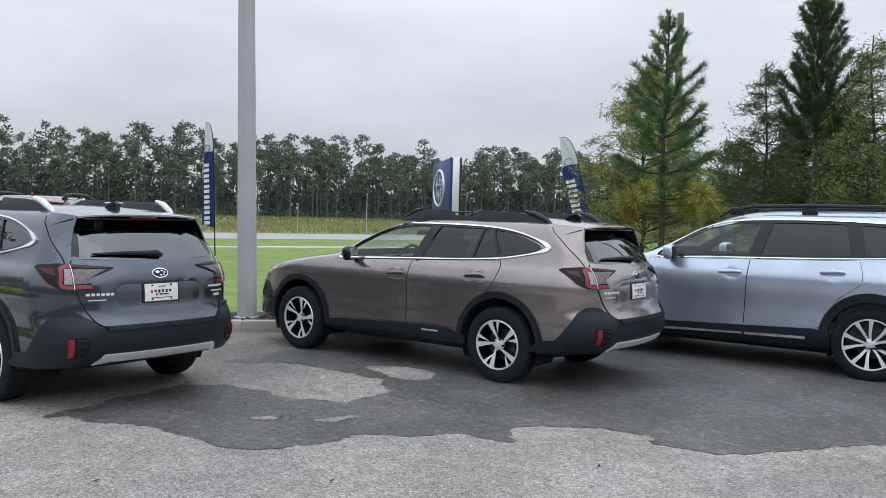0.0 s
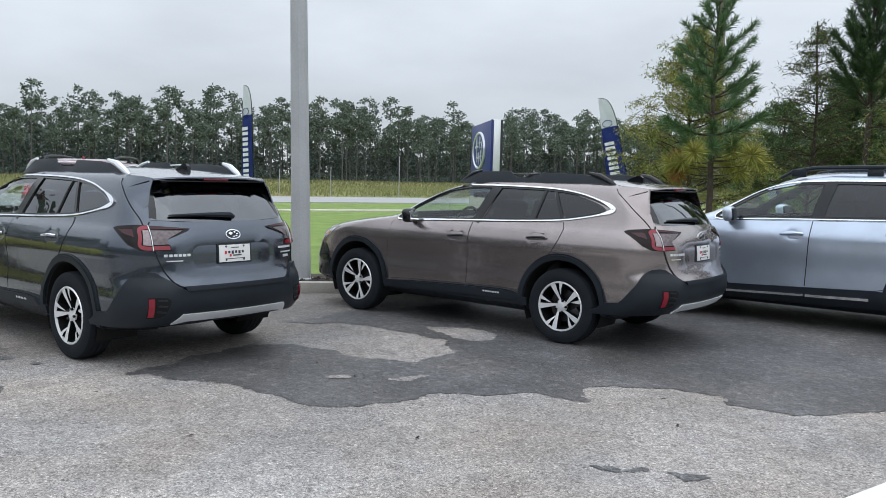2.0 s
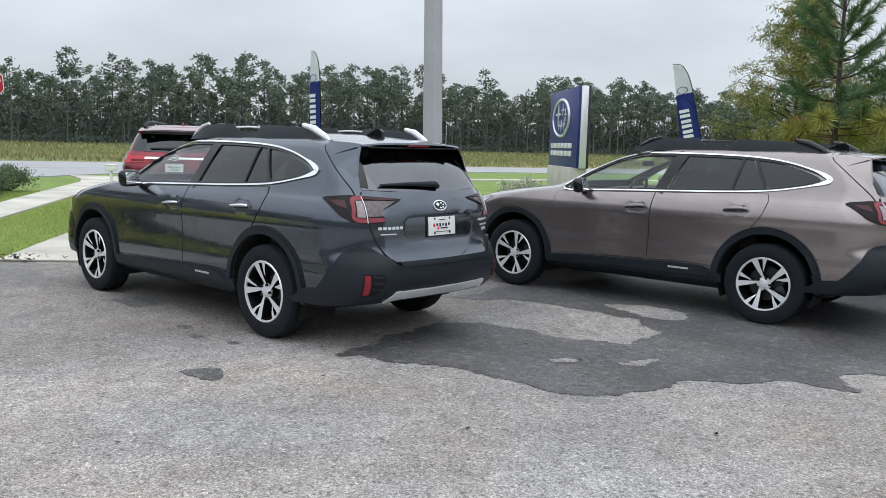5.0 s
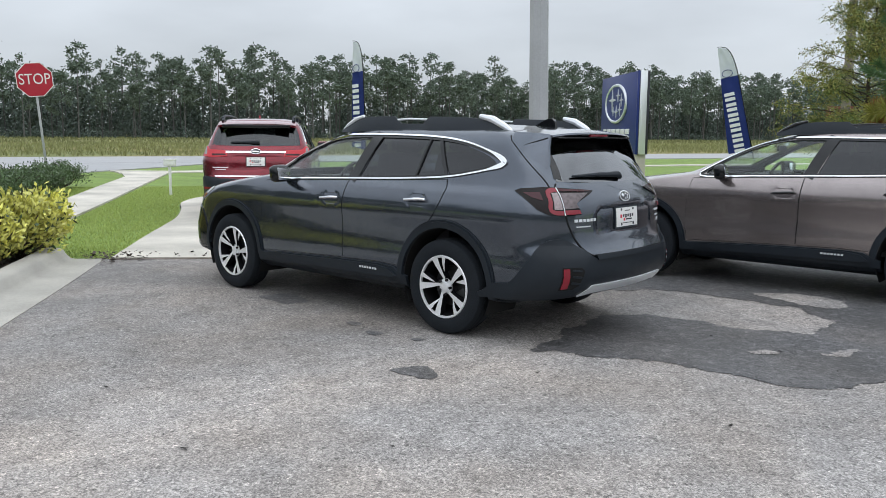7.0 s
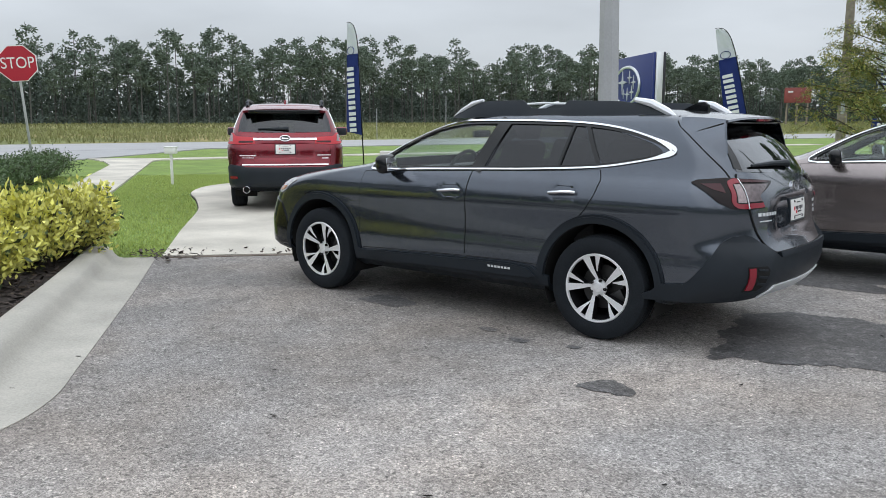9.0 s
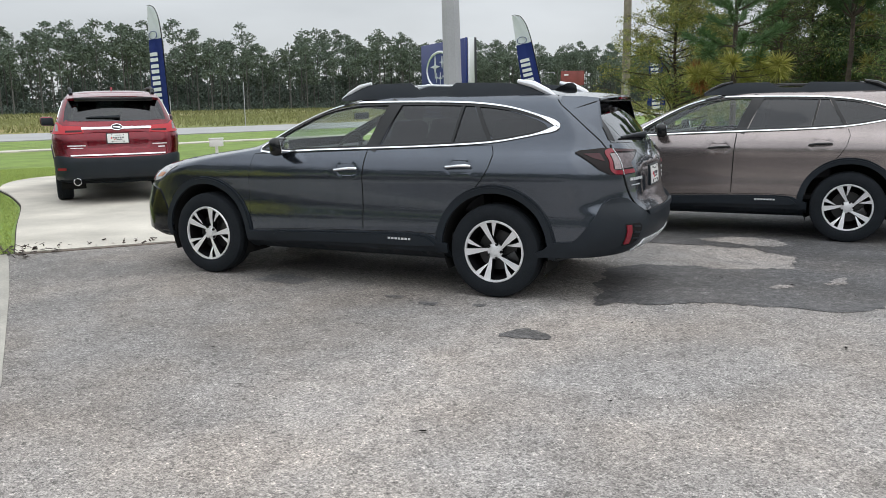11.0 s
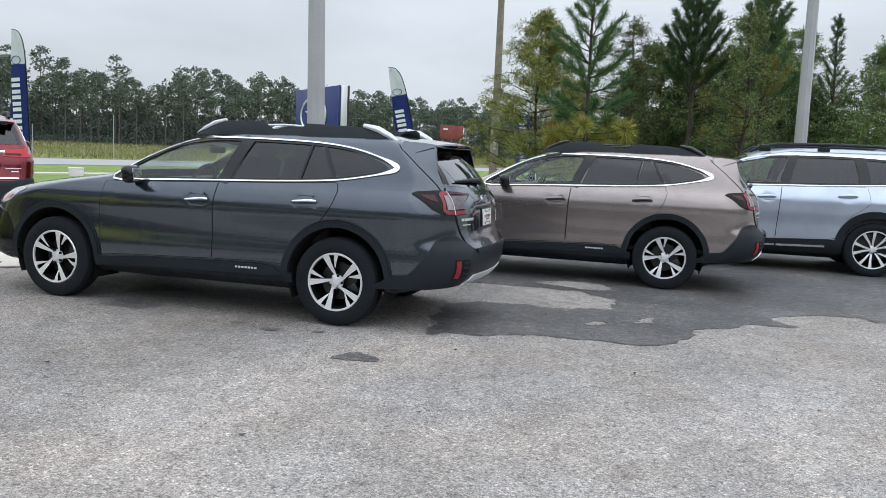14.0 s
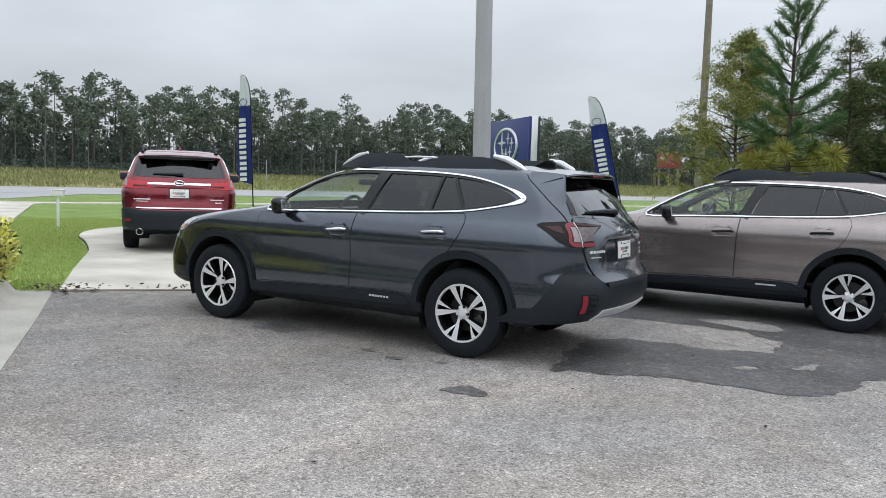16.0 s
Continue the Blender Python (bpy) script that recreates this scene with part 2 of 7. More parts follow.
M_SHRUB_D = material("dark_shrub_leaves", (0.07, 0.112, 0.045), 0.5, vary=0.45)
M_FLOWER = material("pale_flower_heads", (0.5, 0.54, 0.4), 0.7, vary=0.3)
M_GALV = material("galvanised_steel", (0.42, 0.43, 0.44), 0.45, 0.35, grain=0.06, grain_scale=30, blotch=0.1, blotch_scale=2)
M_POLE = material("concrete_pole", (0.4, 0.41, 0.42), 0.75, grain=0.06, grain_scale=40, blotch=0.14, blotch_scale=1.3, bump=0.15, bump_scale=60)
M_WOOD = material("weathered_wood", (0.24, 0.21, 0.17), 0.9, grain=0.2, grain_scale=9, blotch=0.2, bump=0.3)
M_GREY = paint("graphite_grey_paint", (0.069, 0.083, 0.106), 0.17, 0.78)
M_BROWN = paint("bronze_brown_paint", (0.285, 0.248, 0.242), 0.24, 0.75)
M_SILVER = paint("ice_silver_paint", (0.5, 0.57, 0.68), 0.28, 0.75)
M_RED = paint("crimson_red_paint", (0.17, 0.004, 0.014), 0.24, 0.78)
M_PLASTIC = material("black_plastic", (0.0135, 0.0185, 0.025), 0.45, grain=0.15, grain_scale=300, blotch=0.12, blotch_scale=4, bump=0.08, bump_scale=400, sheen_spec=0.3)
M_GLOSSBLK = material("gloss_black", (0.007, 0.008, 0.009), 0.14, coat=0.25, sheen_spec=0.35)
M_GAP = material("panel_gap", (0.004, 0.004, 0.004), 0.9)
M_TYRE = material("tyre_rubber", (0.0135, 0.0165, 0.0205), 0.85, sheen_spec=0.2, grain=0.2, grain_scale=120, blotch=0.15, blotch_scale=8)
M_ALLOY = material("machined_alloy", (0.88, 0.89, 0.91), 0.34, 0.5, grain=0.05, grain_scale=200)
M_RIMDARK = material("rim_pockets", (0.006, 0.006, 0.007), 0.6, sheen_spec=0.1)
M_DISC = material("brake_disc", (0.06, 0.06, 0.062), 0.4, 0.8)
M_CHROME = material("chrome", (0.85, 0.86, 0.88), 0.1, 1.0)
M_SATIN = material("satin_silver", (0.78, 0.8, 0.83), 0.35, 0.45)
M_LAMP_R = material("red_lamp", (0.22, 0.011, 0.024), 0.15, coat=0.5, sheen_spec=0.3)
M_LAMP_T = material("bright_red_lamp", (0.5, 0.018, 0.03), 0.14, coat=0.4, sheen_spec=0.3)
M_LAMP_M = material("dim_red_lamp", (0.04, 0.004, 0.008), 0.12, coat=0.2, sheen_spec=0.3)
M_LAMP_D = material("smoked_lamp", (0.006, 0.0025, 0.003), 0.08, coat=0.1, sheen_spec=0.2)
M_BULB = material("bulb_lens", (0.27, 0.22, 0.225), 0.15, 0.2, grain=0.3, grain_scale=60, coat=0.4)
M_LAMP_C = material("clear_lamp", (0.11, 0.085, 0.09), 0.15, 0.2, grain=0.35, grain_scale=40, coat=0.5)
M_HEAD = material("head_lamp_lens", (0.46, 0.45, 0.45), 0.12, 0.3, grain=0.3, grain_scale=25, coat=1.0)
M_LAMP_A = material("amber_lamp", (0.5, 0.18, 0.06), 0.2, coat=1.0)
M_CABIN = material("cabin_trim", (0.03, 0.03, 0.033), 0.8, grain=0.1)
M_SEAT = material("seat_cloth", (0.05, 0.05, 0.055), 0.85, grain=0.15, grain_scale=200)
M_WHITE = material("white_plastic", (0.78, 0.78, 0.76), 0.45, blotch=0.05)
M_INK = material("dark_print", (0.03, 0.03, 0.04), 0.6)
M_INKRED = material("red_print", (0.6, 0.03, 0.05), 0.6)
M_BLUE = material("sign_blue", (0.012, 0.028, 0.17), 0.4, blotch=0.06)
M_FLAGBLUE = material("flag_blue_cloth", (0.025, 0.05, 0.24), 0.75, blotch=0.08, bump=0.05)
M_FLAGWHITE = material("flag_white_cloth", (0.72, 0.74, 0.78), 0.75, blotch=0.05)
M_STOP = material("stop_red", (0.42, 0.012, 0.03), 0.4, blotch=0.05)
M_BOARD = material("billboard_red", (0.22, 0.055, 0.05), 0.6, blotch=0.3, blotch_scale=0.6)
G_FRONT = glass("clear_car_glass", (0.93, 1.0, 0.96), 0.0, 0.06)
G_DARK = glass("privacy_glass", (0.045, 0.055, 0.066), 0.0, 0.062)
G_REAR = glass("rear_window_glass", (0.05, 0.055, 0.06), 0.0, 0.15)
M_JOINT = material("dirty_joint", (0.15, 0.122, 0.1), 0.95, grain=0.3, grain_scale=60, blotch=0.35, blotch_scale=5, bump=0.3)
M_DEADLEAF = material("dark_dead_leaves", (0.05, 0.037, 0.03), 0.8, vary=0.5)
M_LINE = material("road_paint", (0.75, 0.74, 0.7), 0.7, grain=0.1, grain_scale=90, blotch=0.1)


# ---- mesh tools ----
def mesh_of(name, bm, mats, smooth=35.0):
    me = bpy.data.meshes.new(name)
    bm.to_mesh(me)
    bm.free()
    for m in mats if isinstance(mats, (list, tuple)) else [mats]:
        me.materials.append(m)
    if smooth:
        me.polygons.foreach_set("use_smooth", [True] * len(me.polygons))
        me.set_sharp_from_angle(angle=radians(smooth))
    return me


def part(name, bm, mat, parent, label="", smooth=35.0, at=None):
    """One mesh under a thing or a part."""
    ob = new(name, mesh_of(name, bm, mat, smooth) if isinstance(bm, bmesh.types.BMesh) else bm)
    ob.parent = parent
    if at is not None:
        ob.matrix_basis = at
    return tagged(ob, label)


def thing(name, label, category, at=None, group=""):
    ob = new(name)
    ob.empty_display_size = 0.2
    if at is not None:
        ob.matrix_basis = at
    return tagged(ob, label, category, group)


def solid(name, bm, mat, label, category="", kind="", group="", smooth=35.0):
    ob = new(name, mesh_of(name, bm, mat, smooth))
    return tagged(ob, label, category, group, kind)


def box(sx, sy, sz, at=(0, 0, 0), bevel=0.0, rot=(0, 0, 0), bm=None, seg=2):
    own = bm is None
    bm = bm or bmesh.new()
    made = bmesh.ops.create_cube(bm, size=1.0)["verts"]
    bmesh.ops.scale(bm, vec=(sx, sy, sz), verts=made)
    if bevel:
        edges = list({e for v in made for e in v.link_edges})
        r = bmesh.ops.bevel(bm, geom=edges, offset=bevel, segments=seg, profile=0.5, affect="EDGES")
        made = list({v for f in r["faces"] for v in f.verts} | {v for v in made if v.is_valid})
    bmesh.ops.transform(bm, matrix=pose(*at, *rot), verts=made)
    return bm


def tube(points, radius, sides=8, bm=None, closed=False, cap=True):
    """A round bar along points; radius one number or one for each point."""
    bm = bm or bmesh.new()
    pts = [Vector(p) for p in points]
    rad = list(radius) if isinstance(radius, (list, tuple, np.ndarray)) else [radius] * len(pts)
    rings, side = [], None
    for i, p in enumerate(pts):
        a, b = pts[i - 1 if i or closed else 0], pts[(i + 1) % len(pts) if closed else min(i + 1, len(pts) - 1)]
        d = (b - a).normalized()
        if side is None:
            side = d.orthogonal().normalized()
        side = (side - d * side.dot(d)).normalized()
        up = d.cross(side)
        rings.append([bm.verts.new(p + (side * math.cos(k) + up * math.sin(k)) * rad[i]) for k in (2 * math.pi * j / sides for j in range(sides))])
    for i in range(len(rings) - (0 if closed else 1)):
        a, b = rings[i], rings[(i + 1) % len(rings)]
        for j in range(sides):
            bm.faces.new((a[j], a[(j + 1) % sides], b[(j + 1) % sides], b[j]))
    if cap and not closed:
        bm.faces.new(rings[0][::-1])
        bm.faces.new(rings[-1])
    return bm


def lathe(profile, steps=48, axis="y", bm=None, close=False):
    """Turns (radius, along) pairs about an axis through the origin."""
    bm = bm or bmesh.new()
    rings = []
    for r, h in profile:
        ring = []
        for k in range(steps):
            a = 2 * math.pi * k / steps
            c, s = r * math.cos(a), r * math.sin(a)
            ring.append(bm.verts.new((c, h, s) if axis == "y" else (c, s, h)))
        rings.append(ring)
    for a, b in zip(rings, rings[1:] + (rings[:1] if close else [])):
        for j in range(steps):
            bm.faces.new((a[j], a[(j + 1) % steps], b[(j + 1) % steps], b[j]))
    return bm


def slab(poly, z0, z1, bm=None, step=0.0):
    """A flat plate over an outline, from z0 up to z1."""
    bm = bm or bmesh.new()
    low, high = [bm.verts.new((x, y, z0)) for x, y in poly], [bm.verts.new((x, y, z1)) for x, y in poly]
    top = bm.faces.new(high)
    for i in range(len(poly)):
        j = (i + 1) % len(poly)
        bm.faces.new((low[i], low[j], high[j], high[i]))
    bmesh.ops.recalc_face_normals(bm, faces=bm.faces[:])
    if top.normal.z < 0:
        bmesh.ops.reverse_faces(bm, faces=bm.faces[:])
    bmesh.ops.triangulate(bm, faces=[f for f in bm.faces if len(f.verts) > 4])
    return bm


def rounded(poly, n=4):
    """An outline through the corners, smoothed."""
    pts = [np.array(p, float) for p in poly]
    for _ in range(n):
        pts = [q for i, p in enumerate(pts) for q in (0.75 * p + 0.25 * pts[(i + 1) % len(pts)], 0.25 * p + 0.75 * pts[(i + 1) % len(pts)])]
    return [tuple(p) for p in pts]


def ragged(poly, amp=0.08, scale=2.2, step=0.06, seed=0.0):
    """An outline with an uneven, natural edge."""
    pts = [np.array(p, float) for p in poly]
    out = []
    for i, p in enumerate(pts):
        q = pts[(i + 1) % len(pts)]
        n = max(1, int(np.linalg.norm(q - p) / step))
        for k in range(n):
            c = p + (q - p) * k / n
            v = noise.noise_vector(Vector((c[0] * scale, c[1] * scale, seed))) * amp + noise.noise_vector(Vector((c[0] * scale * 4, c[1] * scale * 4, seed + 7))) * amp * 0.45 + noise.noise_vector(Vector((c[0] * scale * 13, c[1] * scale * 13, seed + 3))) * amp * 0.32 + noise.noise_vector(Vector((c[0] * scale * 31, c[1] * scale * 31, seed + 5))) * amp * 0.16
            out.append((c[0] + v.x, c[1] + v.y))
    return out


def from_arrays(name, verts, faces, mats, mat_index=None, smooth=False):
    me = bpy.data.meshes.new(name)
    me.from_pydata([tuple(v) for v in np.asarray(verts).tolist()], [], np.asarray(faces).tolist())
    for m in mats if isinstance(mats, (list, tuple)) else [mats]:
        me.materials.append(m)
    if mat_index is not None:
        me.polygons.foreach_set("material_index", np.asarray(mat_index, dtype=np.int32))
    if smooth:
        me.polygons.foreach_set("use_smooth", [True] * len(me.polygons))
    return me


# ---- cars ----
class Shape:
    """A car body as level outlines: nose, tail, half width and corners at each height. x runs back from the front hub, y to the right."""

    def __init__(self, rows, taper_front, taper_rear):
        t = np.array(rows, float)
        self.z, self.cols, self.tf, self.tr = t[:, 0], t[:, 1:], taper_front, taper_rear
        self.slopes, self.kept = [], {}
        for c in self.cols.T:
            h, d = np.diff(self.z), np.diff(c) / np.diff(self.z)
            m = np.r_[d[0], [(0 if a * b <= 0 else 2 * a * b / (a + b)) for a, b in zip(d, d[1:])], d[-1]]
            self.slopes.append(m)

    def row(self, z):
        z = min(max(z, self.z[0]), self.z[-1])
        i = min(int(np.searchsorted(self.z, z, "right")) - 1, len(self.z) - 2)
        h = self.z[i + 1] - self.z[i]
        u = (z - self.z[i]) / h
        out = []
        for c, m in zip(self.cols.T, self.slopes):
            out.append((1 + 2 * u) * (1 - u) ** 2 * c[i] + u * (1 - u) ** 2 * h * m[i] + u * u * (3 - 2 * u) * c[i + 1] + u * u * (u - 1) * h * m[i + 1])
        return out

    def ring(self, z, n=12):
        """Half outline at a height, from the nose round to the tail, with y >= 0."""
        key = (round(z, 4), n)
        if key not in self.kept:
            self.kept[key] = self.outline(*key)
        return self.kept[key]

    def outline(self, z, n):
        xf, xr, w, rf, rr, bf, br = self.row(z)
        rfy, rry = min(rf, 0.6 * w), min(rr, 0.6 * w)
        u = np.linspace(0, 1, n, endpoint=False)
        a = u * math.pi / 2
        front = np.c_[np.full(n, xf), u * (w - rfy)]
        fc = np.c_[xf + rf * (1 - np.cos(a)), w - rfy + rfy * np.sin(a)]
        front = np.r_[front, fc]
        front[:, 0] += bf * (front[:, 1] / w) ** 2
        rc = np.c_[xr - rr * (1 - np.sin(a)), w - rry + rry * np.cos(a)]
        rear = np.r_[rc, np.c_[np.full(n + 1, xr), (w - rry) * (1 - np.linspace(0, 1, n + 1))]]
        rear[:, 0] -= br * (rear[:, 1] / w) ** 2
        k = np.linspace(0, 1, 4 * n, endpoint=False)
        x0, x1 = xf + rf + bf, xr - rr - br
        side = np.c_[x0 + (x1 - x0) * k, np.full(4 * n, w)]
        p = np.r_[front, side, rear]
        (fx, fl, fa), (rx, rl, ra) = self.tf, self.tr
        p[:, 1] *= 1 - fa * np.clip((fx - p[:, 0]) / fl, 0, 1.5) ** 2 - ra * np.clip((p[:, 0] - rx) / rl, 0, 1.5) ** 2
        return p

    def side(self, x, z):
        p = self.ring(z)
        return Vector((x, -float(np.interp(x, p[:, 0], p[:, 1])), z))

    def rear(self, y, z):
        p = self.ring(z)[-40:][::-1]
        return Vector((float(np.interp(abs(y), p[:, 1], p[:, 0])), y, z))

    def arc(self, s, z):
        """s metres round from the tail's middle, the left side negative."""
        key = (round(z, 4), "arc")
        if key not in self.kept:
            p = self.ring(z)[::-1]
            self.kept[key] = p, np.r_[0, np.cumsum(np.hypot(*np.diff(p, axis=0).T))]
        p, d = self.kept[key]
        return Vector((float(np.interp(abs(s), d, p[:, 0])), math.copysign(float(np.interp(abs(s), d, p[:, 1])), s), z))

    def normal(self, fn, u, z):
        e = 0.012
        n = (fn(u + e, z) - fn(u - e, z)).cross(fn(u, z + e) - fn(u, z - e))
        p = fn(u, z)
        n.normalize()
        if n.dot(Vector((p.x - 1.6, p.y * 2.0, 0))) < 0:
            n = -n
        return n

    def on(self, fn, u, z, off):
        return fn(u, z) + self.normal(fn, u, z) * off


def patch(sh, fn, poly, off=0.004, step=0.06, depth=0.012, mirror=False, dish=None):
    """A panel with the given outline, laid on the body at a small height over it, with edges that go down to it."""
    bm = bmesh.new()
    f = bm.faces.new([bm.verts.new((u, z, 0)) for u, z in poly])
    bmesh.ops.triangulate(bm, faces=[f])
    us, zs = [p[0] for p in poly], [p[1] for p in poly]
    for lo, hi, ax in ((min(us), max(us), 0), (min(zs), max(zs), 1)):
        k = lo + step
        while k < hi - 0.01:
            no = Vector((1, 0, 0)) if ax == 0 else Vector((0, 1, 0))
            bmesh.ops.bisect_plane(bm, geom=bm.verts[:] + bm.edges[:] + bm.faces[:], plane_co=no * k, plane_no=no, dist=1e-5)
            k += step
    bmesh.ops.remove_doubles(bm, verts=bm.verts[:], dist=1e-5)
    rim = [e for e in bm.edges if e.is_boundary]
    made = bmesh.ops.extrude_edge_only(bm, edges=rim)["geom"]
    low = {g for g in made if isinstance(g, bmesh.types.BMVert)}
    for v in bm.verts:
        u, z = v.co.x, v.co.y
        o = off - (depth if v in low else 0) + (dish(u, z) if dish and v not in low else 0)
        p = sh.on(fn, u, z, o)
        v.co = (p.x, -p.y, p.z) if mirror else p
    bmesh.ops.recalc_face_normals(bm, faces=bm.faces[:])
    return bm


def band(sh, fn, line, width, off=0.004, thick=0.008, mirror=False, bm=None, steps=0, taper=False):
    """A strip of given width along a line on the body."""
    bm = bm or bmesh.new()
    pts = [np.array(p, float) for p in line]
    if steps:
        d = np.r_[0, np.cumsum([np.linalg.norm(b - a) for a, b in zip(pts, pts[1:])])]
        g = np.linspace(0, d[-1], steps)
        arr = np.array(pts)
        pts = [np.array([np.interp(k, d, arr[:, 0]), np.interp(k, d, arr[:, 1])]) for k in g]
    rows = []
    for i, p in enumerate(pts):
        t = pts[min(i + 1, len(pts) - 1)] - pts[max(i - 1, 0)]
        t = t / max(np.linalg.norm(t), 1e-6)
        w = (width[i] if isinstance(width, (list, np.ndarray)) else width) / 2
        s = np.array([-t[1], t[0]]) * w
        corner = [(p + s, off - thick), (p + s, off), (p - s, off), (p - s, off - thick)]
        ring = []
        for q, o in corner:
            c = sh.on(fn, q[0], q[1], o)
            ring.append(bm.verts.new((c.x, -c.y, c.z) if mirror else c))
        rows.append(ring)
    for a, b in zip(rows, rows[1:]):
        for j in range(3):
            bm.faces.new((a[j], a[j + 1], b[j + 1], b[j]))
    bm.faces.new(rows[0])
    bm.faces.new(rows[-1][::-1])
    bmesh.ops.recalc_face_normals(bm, faces=bm.faces[:])
    return bm


def prism(poly, axis, lo, hi):
    """A closed cutter: an outline in (x, z) drawn along y, or in (y, z) drawn along x."""
    bm = bmesh.new()
    pts = [(lambda k, u=u, z=z: (u, k, z) if axis == "y" else (k, u, z)) for u, z in poly]
    a, b = [bm.verts.new(p(lo)) for p in pts], [bm.verts.new(p(hi)) for p in pts]
    bm.faces.new(a)
    bm.faces.new(b[::-1])
    for i in range(len(a)):
        j = (i + 1) % len(a)
        bm.faces.new((a[i], b[i], b[j], a[j]))
    bmesh.ops.recalc_face_normals(bm, faces=bm.faces[:])
    return bm


def curve(points, n=6, closed=True):
    """A smooth line through points (Catmull-Rom)."""
    p = [np.array(q, float) for q in points]
    m, out = len(p), []
    for i in range(m if closed else m - 1):
        a, b, c, d = (p[(i + k) % m] if closed else p[min(max(i + k, 0), m - 1)] for k in (-1, 0, 1, 2))
        for j in range(n):
            t = j / n
            out.append(tuple(0.5 * (2 * b + (c - a) * t + (2 * a - 5 * b + 4 * c - d) * t * t + (3 * b - a - 3 * c + d) * t ** 3)))
    if not closed:
        out.append(tuple(p[-1]))
    return out


def shell(sh, levels, cutters, low=0.405):
    """The hollow body with its openings cut through."""
    bm = bmesh.new()
    rings = []
    for z in levels:
        h = sh.ring(z)
        left = [bm.verts.new((x, -y, z)) for x, y in h]
        right = [bm.verts.new((x, y, z)) for x, y in h[1:-1]]
        rings.append(left + right[::-1])
    for a, b in zip(rings, rings[1:]):
        for i in range(len(a)):
            j = (i + 1) % len(a)
            bm.faces.new((a[i], a[j], b[j], b[i]))
    bm.faces.new(rings[0][::-1])
    bm.faces.new(rings[-1])
    bmesh.ops.recalc_face_normals(bm, faces=bm.faces[:])
    me = bpy.data.meshes.new("body")
    bm.to_mesh(me)
    bm.free()
    me.materials.append(M_GAP)
    me.materials.append(M_CABIN)
    ob = new("body_blank", me)
    sol = ob.modifiers.new("thickness", "SOLIDIFY")
    sol.thickness, sol.offset, sol.material_offset, sol.material_offset_rim = 0.035, -1, 1, 1
    made = []
    for c in cutters:
        cm = bpy.data.meshes.new("cutter")
        c.to_mesh(cm)
        c.free()
        cm.materials.append(M_CABIN)
        co = new("cutter", cm)
        made.append(co)
        bo = ob.modifiers.new("opening", "BOOLEAN")
        bo.object, bo.operation, bo.solver = co, "DIFFERENCE", "EXACT"
    bpy.context.view_layer.update()
    dg = bpy.context.evaluated_depsgraph_get()
    out = bpy.data.meshes.new_from_object(ob.evaluated_get(dg))
    for o in [ob, *made]:
        bpy.data.objects.remove(o)
    # the lowest band of the body is bare black plastic
    out.materials.append(M_PLASTIC)
    for p in out.polygons:
        if p.material_index == 0 and p.center.z < low:
            p.material_index = 2
    out.polygons.foreach_set("use_smooth", [True] * len(out.polygons))
    out.set_sharp_from_angle(angle=radians(30))
    return out


